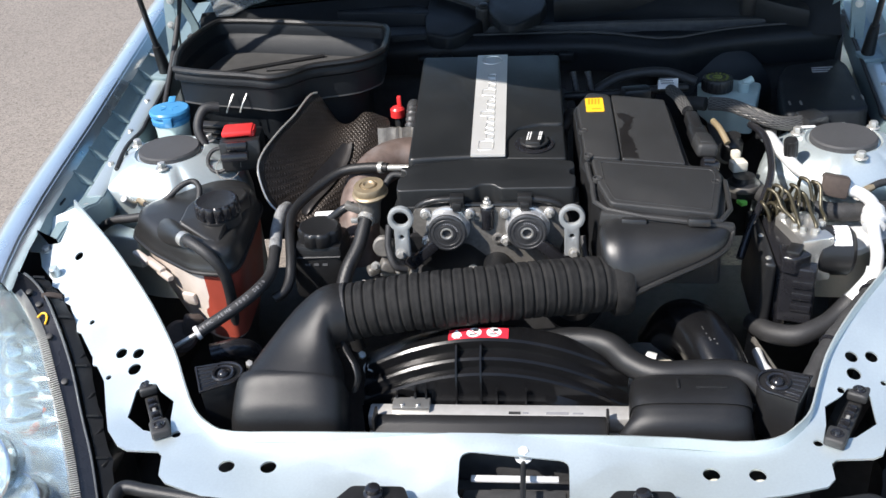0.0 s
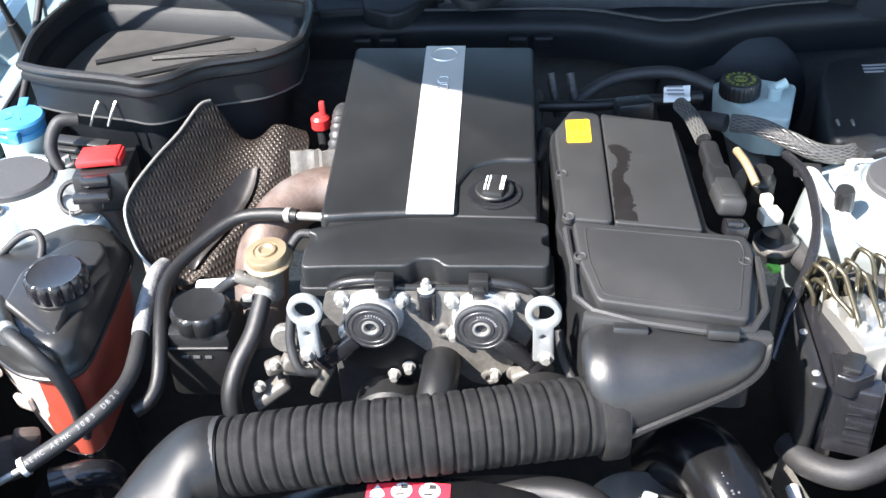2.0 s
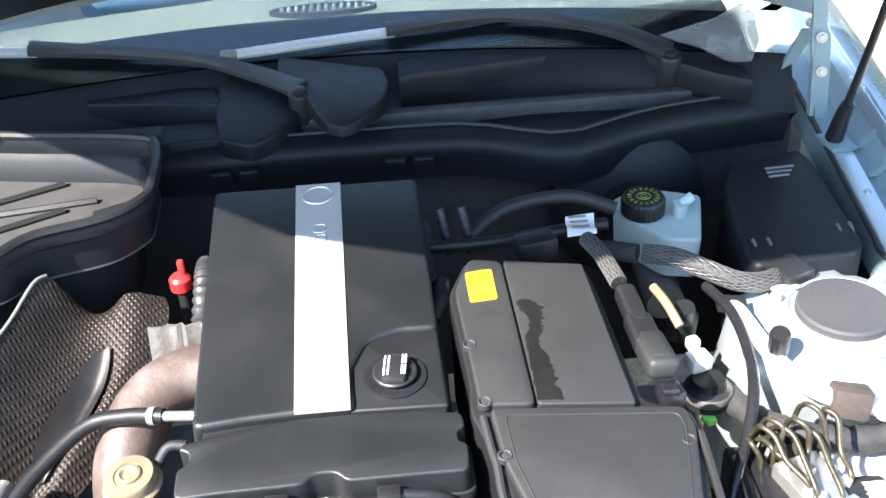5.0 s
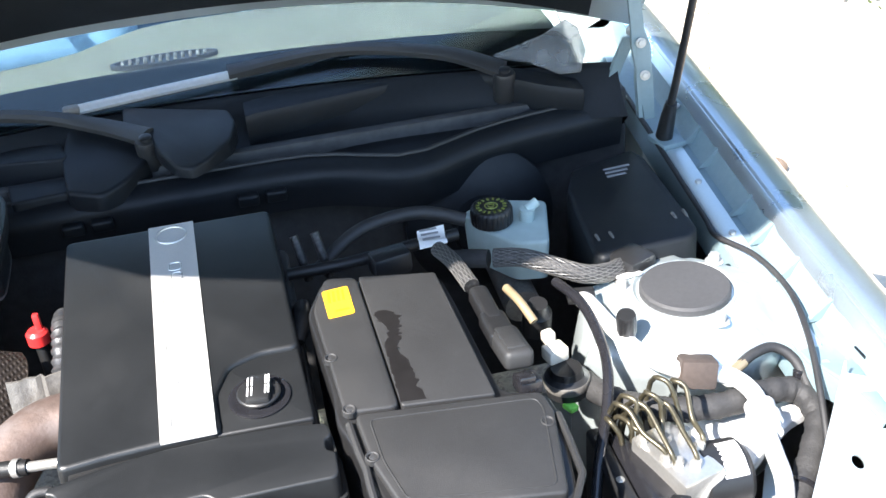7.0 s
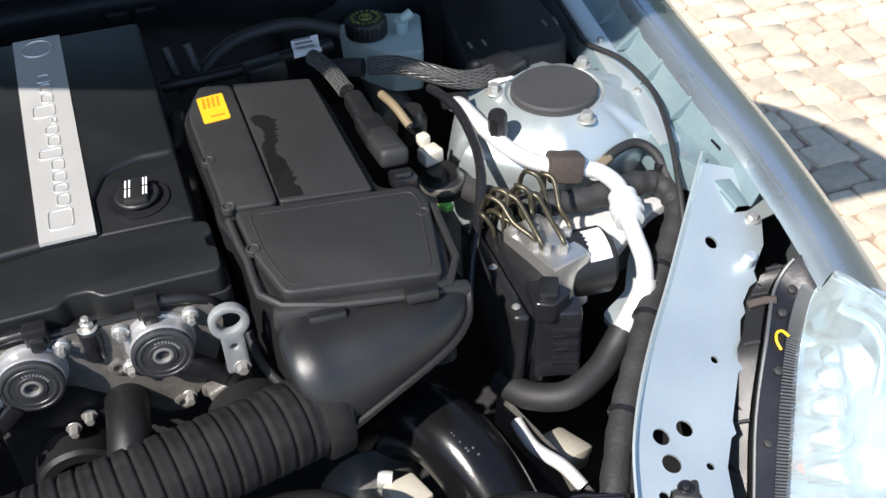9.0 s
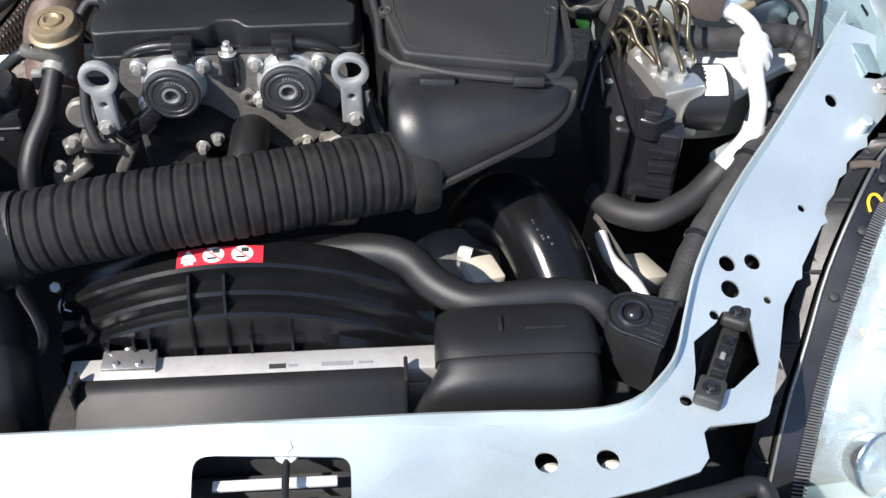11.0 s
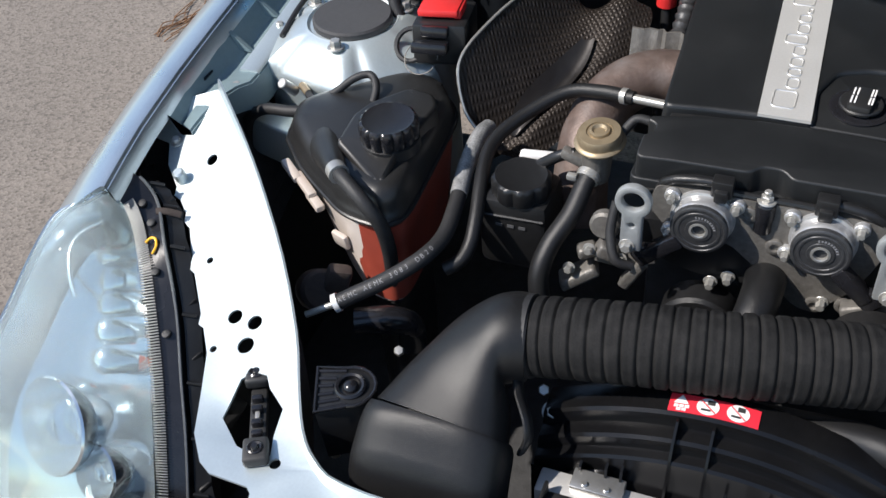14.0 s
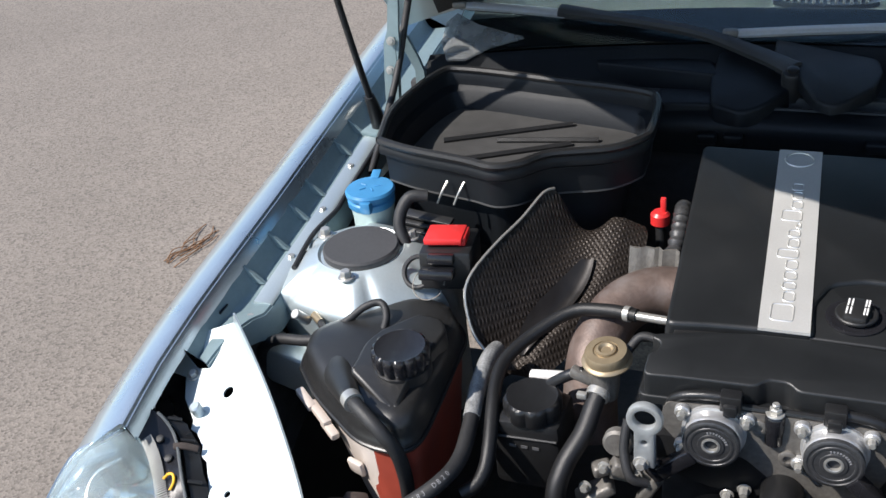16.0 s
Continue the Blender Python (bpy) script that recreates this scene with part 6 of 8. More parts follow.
for a, b in (((-0.546, 1.955, 0.894), (-0.361, 2.043, 0.894)), ((-0.462, 1.968, 0.894), (-0.308, 1.991, 0.894)), ((-0.510, 1.888, 0.894), (-0.346, 1.972, 0.894))):
    bm = bmesh.new()
    tube(bm, [a, b], 0.0055, 6)
    part("floor_rib", bm, BLACK, tray)
bm = bmesh.new()
box(bm, (-0.27, 1.925, 0.900), (0.05, 0.05, 0.024), 0.006, (0, 0, 25))
part("corner_step", bm, BLACK, tray)
bm = bmesh.new()
for k in range(6):
    box(bm, (-0.508, 1.772 - 0.002 * k, 0.862 - 0.011 * k), (0.085, 0.014, 0.005), 0.001, (20, 0, -12))
part("front_grating", bm, BLACK, tray)
for x in (-0.475, -0.450):
    bm = bmesh.new()
    tube(bm, [(x - 0.002, 1.788, 0.915), (x - 0.008, 1.778, 0.902), (x - 0.016, 1.776, 0.884)], 0.0018, 6, 3)
    part("wire_clip", bm, STEEL, tray)
bm = bmesh.new()
tube(bm, [(-0.50, 1.765, 0.90), (-0.525, 1.755, 0.90), (-0.535, 1.735, 0.87), (-0.515, 1.715, 0.83), (-0.50, 1.70, 0.80)], 0.009, 10)
solo("drain_hose", bm, RUBBER, (-0.52, 1.74, 0.80), "short black rubber drain hose", "hose")

# ---- washer filler ----
washer = thing("washer_filler", (-0.612, 1.808, 0.76), "translucent washer fluid neck with a bright blue cap", "washer filler")
bm = bmesh.new()
lathe(bm, (-0.610, 1.808, 0.74), (0, 0, 1), [(0.030, 0), (0.031, 0.10), (0.033, 0.115), (0.033, 0.125)], 32)
part("neck", bm, MILKY, washer)
bm = bmesh.new()
lathe(bm, (-0.611, 1.808, 0.862), (0, 0, 1), [(0.034, -0.006), (0.0355, -0.004), (0.0355, 0.004), (0.033, 0.006), (0.033, 0.010), (0.037, 0.012), (0.0375, 0.017), (0.035, 0.0205), (0.02, 0.0215), (0.002, 0.0215)], 40)
cap = part("cap", bm, BLUE, washer, "bright blue hinged cap")
bm = bmesh.new()
box(bm, (-0.617, 1.846, 0.884), (0.014, 0.022, 0.005), 0.002, (10, 0, 10))
part("cap_hinge", bm, BLUE, cap)
bm = bmesh.new()
box(bm, (-0.603, 1.772, 0.868), (0.016, 0.012, 0.018), 0.002)
part("cap_tab", bm, BLUE, cap)
for q in (20, 160, 230, 310):
    bm = bmesh.new()
    tube(bm, [(-0.611 + 0.007 * math.cos(radians(q)), 1.808 + 0.007 * math.sin(radians(q)), 0.8838), (-0.611 + 0.017 * math.cos(radians(q)), 1.808 + 0.017 * math.sin(radians(q)), 0.8838)], 0.0012, 6)
    part("moulded_mark", bm, BLUE, cap)

# ---- battery terminal ----
term = thing("jump_start_terminal", (-0.445, 1.665, 0.80), "black terminal block under a bright red plastic cover", "terminal")
bm = bmesh.new()
box(bm, (-0.447, 1.690, 0.886), (0.052, 0.050, 0.010), 0.003, (-6, 0, 10))
box(bm, (-0.424, 1.697, 0.880), (0.010, 0.040, 0.016), 0.002, (-6, 0, 10))
part("red_cover", bm, RED, term, "bright red flip cover")
bm = bmesh.new()
box(bm, (-0.443, 1.690, 0.850), (0.070, 0.085, 0.055), 0.005, (-6, 0, 10))
part("block", bm, BLACK, term)
for dy, w, z in ((1.650, 0.036, 0.874), (1.630, 0.046, 0.862)):
    bm = bmesh.new()
    box(bm, (-0.440, dy, z), (w, 0.022, 0.014), 0.003, (-14, 0, 8))
    part("fuse_holder", bm, BLACK_GLOSS, term)
bm = bmesh.new()
tube(bm, [(-0.478 + 0.02 * math.cos(q), 1.655 + 0.014 * math.sin(q), 0.845 + 0.016 * math.sin(q)) for q in [2 * math.pi * k / 16 for k in range(15)]], 0.0035, 8, 2)
part("cable_loop", bm, RUBBER, term)
bm = bmesh.new()
tube(bm, [(-0.458 + 0.022 * math.cos(q), 1.640 + 0.018 * math.sin(q), 0.838 + 0.014 * math.sin(q)) for q in [2 * math.pi * k / 20 for k in range(20)]], 0.0007, 6, 2)
part("wire_ring", bm, ALU_CAST, term)
bm = bmesh.new()
box(bm, (-0.455, 1.60, 0.79), (0.07, 0.06, 0.06), 0.012)
part("relay", bm, BLACK, term)

# ---- exhaust side ----
SH_BUMP = SHIELD.node_tree
tcn, bsdf = SH_BUMP.nodes["Texture Coordinate"], SH_BUMP.nodes["Principled BSDF"]
wv = []
for rot in (0.6, -0.6):
    mp = SH_BUMP.nodes.new("ShaderNodeMapping")
    mp.inputs["Rotation"].default_value = (0.0, 0.0, rot * 1.3)
    w = SH_BUMP.nodes.new("ShaderNodeTexWave")
    w.inputs["Scale"].default_value = 58.0
    w.inputs["Distortion"].default_value = 0.6
    SH_BUMP.links.new(tcn.outputs["Object"], mp.inputs["Vector"])
    SH_BUMP.links.new(mp.outputs[0], w.inputs["Vector"])
    wv.append(w)
mm = SH_BUMP.nodes.new("ShaderNodeMath")
mm.operation = "MULTIPLY"
SH_BUMP.links.new(wv[0].outputs["Fac"], mm.inputs[0])
SH_BUMP.links.new(wv[1].outputs["Fac"], mm.inputs[1])
bp = SH_BUMP.nodes.new("ShaderNodeBump")
bp.inputs["Strength"].default_value = 1.0
bp.inputs["Distance"].default_value = 0.0009
SH_BUMP.links.new(mm.outputs[0], bp.inputs["Height"])
SH_BUMP.links.new(bp.outputs[0], bsdf.inputs["Normal"])

shield = thing("exhaust_heat_shield", (-0.33, 1.75, 0.70), "embossed brown grey steel exhaust heat shield with a saddle cut", "heat shield")
left = spline([(-0.362, 1.597, 0.765), (-0.388, 1.608, 0.79), (-0.402, 1.625, 0.835), (-0.398, 1.65, 0.858), (-0.377, 1.70, 0.878), (-0.357, 1.745, 0.890), (-0.338, 1.788, 0.908), (-0.326, 1.803, 0.908)], 4)
right = spline([(-0.335, 1.585, 0.75), (-0.300, 1.615, 0.73), (-0.268, 1.66, 0.745), (-0.240, 1.70, 0.765), (-0.215, 1.745, 0.79), (-0.203, 1.79, 0.82), (-0.200, 1.815, 0.838), (-0.206, 1.828, 0.846)], 4)
bm = bmesh.new()
rows = []
N = 26
for i, (a, b) in enumerate(zip(left, right)):
    f = i / (len(left) - 1)
    row = []
    for k in range(N + 1):
        u = k / N
        p = Vector(a).lerp(Vector(b), u)
        p.z -= 0.036 * math.sin(math.pi * min(1, u * 1.5)) ** 1.5 * f ** 3
        p.z -= 0.028 * math.sin(math.pi * min(1, u * 1.3)) * (1 - f * 0.6)
        p.z -= 0.016 * math.exp(-((u - 0.60) / 0.14) ** 2 - ((f - 0.50) / 0.20) ** 2)
        row.append(p)
    rows.append(row)
grid = [[bm.verts.new(p) for p in r] for r in rows]
fs = [bm.faces.new((grid[i][k], grid[i][k + 1], grid[i + 1][k + 1], grid[i + 1][k])) for i in range(len(rows) - 1) for k in range(N)]
bmesh.ops.solidify(bm, geom=fs, thickness=0.0015)
part("embossed_sheet", bm, SHIELD, shield, smooth=60)
# patch over the dent, its dark reflection put into the colour
bm = bmesh.new()
recess = []
for i in range(6, 20):
    w = math.sin(math.pi * (i - 5) / 15) ** 0.6
    row = []
    for k in range(9):
        q = (0.58 + 0.13 * w * (k / 4 - 1)) * N
        k0 = int(q)
        row.append(rows[i][k0].lerp(rows[i][k0 + 1], q - k0) + Vector((0, -0.0012, 0.0028 + 0.0025 * (k / 4 - 1) ** 2)))
    recess.append(row)
skin(bm, [r + [p - Vector((0, 0, 0.0015)) for p in r[::-1]] for r in recess])
part("stamped_recess", bm, SHIELD_SMOOTH, shield, "smooth recess patch coloured dark for the dent's reflection", smooth=60)
bm = bmesh.new()
tube(bm, left, 0.002, 6, 1, smooth=False)
part("folded_edge", bm, STEEL, shield)

mani = thing("exhaust_manifold", (-0.19, 1.63, 0.70), "heat tinted brown steel exhaust manifold elbow", "exhaust manifold")
bm = bmesh.new()
tube(bm, [(-0.11, 1.705, 0.822), (-0.165, 1.700, 0.824), (-0.205, 1.672, 0.815), (-0.226, 1.625, 0.79), (-0.228, 1.585, 0.75), (-0.222, 1.56, 0.69)], 0.034, 24)
part("elbow", bm, RUST, mani)
bm = bmesh.new()
rows = []
for k in range(13):
    x = -0.212 + 0.066 * k / 12
    j = noise.noise(Vector((k * 0.8, 0.3, 1.0))) * 0.006
    rows.append([(x, 1.735 + j, 0.800), (x, 1.745 + j, 0.835), (x, 1.752 + j * 1.5, 0.858), (x, 1.755 + j * 1.5, 0.858), (x, 1.748 + j, 0.835), (x, 1.738 + j, 0.80)])
skin(bm, rows)
part("foil_shield", bm, ALU_CAST, mani)
dip = thing("oil_dipstick", (-0.19, 1.86, 0.70), "oil dipstick tube with a bright red pull handle", "dipstick")
bm = bmesh.new()
tube(bm, [(-0.180, 1.80, 0.70), (-0.186, 1.84, 0.78), (-0.191, 1.86, 0.838)], 0.007, 12)
part("tube", bm, BLACK, dip)
bm = bmesh.new()
lathe(bm, (-0.191, 1.860, 0.832), (0, 0, 1), [(0.008, 0), (0.0135, 0.004), (0.0135, 0.018), (0.010, 0.022), (0.002, 0.022)], 24)
box(bm, (-0.187, 1.862, 0.862), (0.008, 0.008, 0.026), 0.002)
part("handle", bm, RED, dip, "bright red handle")
bm = bmesh.new()
tube(bm, [(-0.165, 1.90, 0.84), (-0.160, 1.86, 0.855), (-0.158, 1.82, 0.85), (-0.160, 1.79, 0.83)], lambda u: 0.011 + 0.0015 * math.cos(60 * u), 12, 12)
solo("spark_cable_sleeve", bm, GREY_PLASTIC, (-0.16, 1.85, 0.83), "grey ribbed cable sleeve beside the engine cover", "cable")

# ---- coolant reservoir ----
cool = thing("coolant_reservoir", (-0.46, 1.49, 0.58), "coolant expansion tank, black moulded top over a tank with red coolant", "coolant tank")
CO = [(-0.584, 1.501), (-0.592, 1.539), (-0.575, 1.567), (-0.539, 1.596), (-0.493, 1.642), (-0.447, 1.649), (-0.416, 1.626), (-0.400, 1.596), (-0.395, 1.544), (-0.389, 1.469), (-0.387, 1.410), (-0.401, 1.387), (-0.423, 1.384), (-0.457, 1.392), (-0.492, 1.416), (-0.540, 1.454)]


def scaled(pts, k, c=(-0.455, 1.505)):
    return [(c[0] + (x - c[0]) * k, c[1] + (y - c[1]) * k) for x, y in pts]


COR = [(p.x, p.y) for p in spline([(x, y, 0) for x, y in CO + CO[:1]], 4)][:-1]
bm = bmesh.new()
skin(bm, [[(x, y, z) for x, y in scaled(COR, k)] for k, z in ((1.02, 0.776), (1.025, 0.782), (1.0, 0.787), (0.975, 0.794), (0.965, 0.803), (0.935, 0.812), (0.88, 0.818), (0.80, 0.8215), (0.5, 0.824))])
top = part("moulded_top", bm, TANK_TOP, cool, "satin black moulded top")
bm = bmesh.new()
tube(bm, [(-0.530, 1.500, 0.792), (-0.508, 1.460, 0.808), (-0.466, 1.402, 0.828)], [0.026, 0.021, 0.0115], 20)
part("moulded_spout", bm, TANK_TOP, cool)
bm = bmesh.new()
WEDGE = [(-0.486, 1.458), (-0.490, 1.503), (-0.481, 1.533), (-0.446, 1.577), (-0.413, 1.571), (-0.399, 1.547), (-0.403, 1.492), (-0.409, 1.464), (-0.409, 1.408), (-0.421, 1.404), (-0.486, 1.447)]
prism(bm, rounded(WEDGE, 0.008), 0.785, lambda x, y: 0.836 - 0.34 * max(0, 1.45 - y), 0.005, 4, 0.05)
part("raised_wedge", bm, TANK_TOP, cool)
bm = bmesh.new()
tube(bm, [(x, y, 0.779) for x, y in scaled(COR + COR[:1], 1.035)], 0.003, 8, 1, smooth=False)
part("seam_bead", bm, TANK_TOP, cool)
lowp = [(x, y) for x, y in scaled(COR, 0.96)]
lower = [(-0.425 + (x + 0.44) * 0.66, 1.475 + (y - 1.5) * 0.8) for x, y in lowp]
bm = bmesh.new()
skin(bm, [[(x, y, 0.655) for x, y in lower], [(x * 0.6 + a * 0.4, y * 0.6 + b * 0.4, 0.70) for (x, y), (a, b) in zip(lower, lowp)], [(x, y, 0.779) for x, y in lowp]])
part("tank", bm, TANK, cool, "milky plastic tank")
bm = bmesh.new()
skin(bm, [[(max(x + 0.003, -0.452), y - 0.003, 0.660) for x, y in lower], [(max(x * 0.6 + a * 0.4 + 0.003, -0.448), y * 0.6 + b * 0.4 - 0.003, 0.70) for (x, y), (a, b) in zip(lower, lowp)], [(max(x + 0.003, -0.44), y - 0.003, 0.770) for x, y in lowp]])
part("coolant", bm, COOLANT, cool, "red coolant in the tank")
bm = bmesh.new()
skin(bm, [[(-0.425 + (x + 0.425) * k, 1.475 + (y - 1.475) * k, z) for x, y in lower] for k, z in ((0.55, 0.30), (0.60, 0.60), (0.92, 0.652))])
part("tank_foot", bm, BLACK, cool)
bm = bmesh.new()
box(bm, (-0.475, 1.405, 0.720), (0.024, 0.008, 0.022), 0.003, (10, 0, -20))
part("tank_rib", bm, TANK, cool)
for q, w in (((-0.566, 1.463, 0.762), 0.040), ((-0.540, 1.447, 0.757), 0.046), ((-0.520, 1.432, 0.748), 0.034)):
    bm = bmesh.new()
    box(bm, q, (w, 0.012, 0.010), 0.003, (0, 8, -38))
    part("mounting_tab", bm, TANK, cool)
bm = bmesh.new()
lathe(bm, (-0.428, 1.473, 0.822), (0, -0.04, 1), [(0.035, 0), (0.035, 0.014), (0.031, 0.016)], 32)
part("neck", bm, BLACK, cool)
bm = bmesh.new()
hexed(bm, (-0.428, 1.472, 0.838), (0, -0.04, 1), 0.0355, 0.024, 14, 0.10)
cap = part("pressure_cap", bm, BLACK_GLOSS, cool, "black ribbed pressure cap")
bm = bmesh.new()
tube(bm, [(-0.473, 1.408, 0.830), (-0.445, 1.384, 0.832), (-0.416, 1.369, 0.818), (-0.400, 1.371, 0.788), (-0.399, 1.381, 0.745), (-0.403, 1.390, 0.700), (-0.406, 1.396, 0.650)], 0.0088, 14)
part("overflow_hose", bm, RUBBER, cool)
bm = bmesh.new()
tube(bm, [(-0.466, 1.402, 0.831), (-0.456, 1.392, 0.832)], 0.0122, 16)
part("hose_clamp", bm, STEEL, cool)

# ---- power steering reservoir ----
ps = thing("steering_fluid_reservoir", (-0.275, 1.49, 0.65), "black steering fluid reservoir with a scalloped cap", "reservoir")
bm = bmesh.new()
box(bm, (-0.275, 1.492, 0.735), (0.085, 0.075, 0.10), 0.012)
part("body", bm, DUCT, ps)
bm = bmesh.new()
hexed(bm, (-0.272, 1.485, 0.783), (0, -0.05, 1), 0.035, 0.024, 8, 0.10)
part("cap", bm, BLACK, ps)
bm = bmesh.new()
tube(bm, [(-0.315, 1.452, 0.765), (-0.237, 1.455, 0.765)], 0.0018, 6)
part("moulded_ledge", bm, BLACK_DUSTY, ps)
for k in range(3):
    bm = bmesh.new()
    box(bm, (-0.290 + 0.014 * k, 1.4535, 0.752), (0.008, 0.0008, 0.004), 0)
    part("print_bar", bm, DIM_PRINT, ps)
bm = bmesh.new()
box(bm, (-0.265, 1.528, 0.803), (0.045, 0.014, 0.010), 0.004, (0, 0, 8))
solo("cable_clip", bm, WHITE, (-0.265, 1.528, 0.798), "small white plastic cable clip", "clip")

# ---- vacuum valve ----
vac = thing("air_valve", (-0.19, 1.515, 0.80), "yellow chromate air valve on an aluminium body", "valve")
bm = bmesh.new()
lathe(bm, (-0.190, 1.517, 0.846), (-0.05, -0.12, 1), [(0.024, -0.004), (0.0288, 0), (0.0293, 0.002), (0.028, 0.004), (0.0252, 0.005), (0.0252, 0.013), (0.0235, 0.0162), (0.015, 0.0168), (0.0145, 0.0153), (0.012, 0.0153), (0.0115, 0.0185), (0.0085, 0.019), (0.006, 0.016), (0.001, 0.016)], 40)
part("dome", bm, GOLD, vac)
bm = bmesh.new()
lathe(bm, (-0.192, 1.510, 0.80), (0.0, 0.1, 1), [(0.015, 0), (0.0165, 0.01), (0.0175, 0.03), (0.023, 0.042)], 28)
box(bm, (-0.218, 1.510, 0.825), (0.03, 0.014, 0.014), 0.004, (0, 20, 0))
part("body", bm, ALU_CAST, vac)
bm = bmesh.new()
tube(bm, [(-0.194, 1.508, 0.818), (-0.199, 1.490, 0.805), (-0.206, 1.462, 0.782), (-0.222, 1.432, 0.755), (-0.228, 1.410, 0.725), (-0.220, 1.40, 0.68), (-0.21, 1.40, 0.63)], [0.0118, 0.0122, 0.0128, 0.0132, 0.0135, 0.0135, 0.0135], 18, flat=0.88)
part("air_hose", bm, BLACK_GRAIN, vac)
bm = bmesh.new()
tube(bm, [(-0.196, 1.502, 0.812), (-0.198, 1.494, 0.808)], 0.0138, 20)
tube(bm, [(-0.1965, 1.500, 0.811), (-0.1972, 1.497, 0.8095)], 0.0146, 20)
box(bm, (-0.214, 1.490, 0.812), (0.012, 0.008, 0.008), 0.002)
part("hose_clamp", bm, STEEL, vac)
bm = bmesh.new()
tube(bm, [(-0.217, 1.512, 0.828), (-0.235, 1.510, 0.822), (-0.262, 1.512, 0.80)], 0.007, 10)
part("side_pipe", bm, BLACK, vac)
bm = bmesh.new()
tube(bm, [(-0.172, 1.535, 0.845), (-0.158, 1.548, 0.862), (-0.14, 1.548, 0.862)], 0.0055, 10)
part("vacuum_line", bm, RUBBER, vac)

# ---- hoses on the left ----
SLEEVE = mat("woven silver sleeve", (0.34, 0.345, 0.345), 0.45, 0.35, 0.5, 420, 0.8, 500, stain=0.5, stain_color=(0.20, 0.20, 0.20), stain_scale=60)
breather = thing("breather_pipe", (-0.25, 1.55, 0.75), "bent matt black breather pipe with a metal clamp", "pipe")
bm = bmesh.new()
tube(bm, [(-0.175, 1.614, 0.845), (-0.215, 1.622, 0.842), (-0.258, 1.622, 0.834), (-0.298, 1.588, 0.818), (-0.322, 1.550, 0.806), (-0.326, 1.515, 0.797), (-0.318, 1.470, 0.785), (-0.311, 1.435, 0.770), (-0.309, 1.408, 0.753), (-0.315, 1.390, 0.742), (-0.330, 1.379, 0.735)], 0.0085, 14)
part("pipe", bm, BLACK_GRAIN, breather)
bm = bmesh.new()
tube(bm, [(-0.190, 1.6175, 0.8438), (-0.183, 1.6155, 0.8447)], 0.0100, 16)
part("clamp", bm, STEEL, breather)
bm = bmesh.new()
tube(bm, [(-0.178, 1.614, 0.845), (-0.135, 1.606, 0.848)], 0.0055, 14)
part("nipple", bm, STEEL, breather)

ac = thing("air_conditioning_hose", (-0.38, 1.42, 0.70), "black rubber air conditioning hose with a silver end", "hose")
AC_LINE = [(-0.350, 1.590, 0.785), (-0.352, 1.56, 0.79), (-0.350, 1.51, 0.782), (-0.341, 1.45, 0.772), (-0.337, 1.40, 0.766), (-0.348, 1.362, 0.762), (-0.378, 1.332, 0.748), (-0.415, 1.308, 0.732), (-0.432, 1.298, 0.724)]
path = spline(AC_LINE, 8)
bm = bmesh.new()
tube(bm, path[22:], 0.0095, 16, 1, smooth=False)
part("rubber_hose", bm, RUBBER, ac)
bm = bmesh.new()
tube(bm, path[:23], 0.0105, 16, 1, smooth=False)
part("silver_sleeve", bm, SLEEVE, ac, "woven silver heat sleeve")
bm = bmesh.new()
tube(bm, [(-0.427, 1.301, 0.7265), (-0.432, 1.298, 0.7245)], 0.0112, 16)
part("crimp_ring", bm, ALU_PAINT, ac)
bm = bmesh.new()
tube(bm, [(-0.432, 1.298, 0.724), (-0.462, 1.283, 0.712)], 0.004, 10)
part("metal_pipe", bm, STEEL, ac)


def letter(ch):
    """The outline of one character as a mesh, one unit high."""
    cu = bpy.data.curves.new("letter", "FONT")
    cu.body = ch
    ob = new("letter", cu)
    bpy.context.view_layer.update()
    me = bpy.data.meshes.new_from_object(ob.evaluated_get(bpy.context.evaluated_depsgraph_get()))
    bpy.data.objects.remove(ob)
    bpy.data.curves.remove(cu)
    return me


walkway = path[60:26:-1]
step, size, rad = 0.0064, 0.0084, 0.0099
run, nxt, seg = 0.0, 0.0, 0
for ch in "AEMC AEMK 3083 DB20":
    while seg < len(walkway) - 2 and run + (walkway[seg + 1] - walkway[seg]).length < nxt:
        run += (walkway[seg + 1] - walkway[seg]).length
        seg += 1
    w = (walkway[seg + 1] - walkway[seg]).normalized()
    c = walkway[seg] + w * (nxt - run)
    nxt += step
    if ch == " ":
        continue
    n = Vector((0.15, -0.62, 0.77))
    n = (n - w * n.dot(w)).normalized()
    up = n.cross(w)
    me = letter(ch)
    bm = bmesh.new()
    bm.from_mesh(me)
    bpy.data.meshes.remove(me)
    for v in bm.verts:
        q = (v.co.y - 0.35) * size / rad
        v.co = c + w * v.co.x * size * 0.85 + (n * math.cos(q) + up * math.sin(q)) * rad
    part("printed_letter", bm, GREY_PRINT, ac)

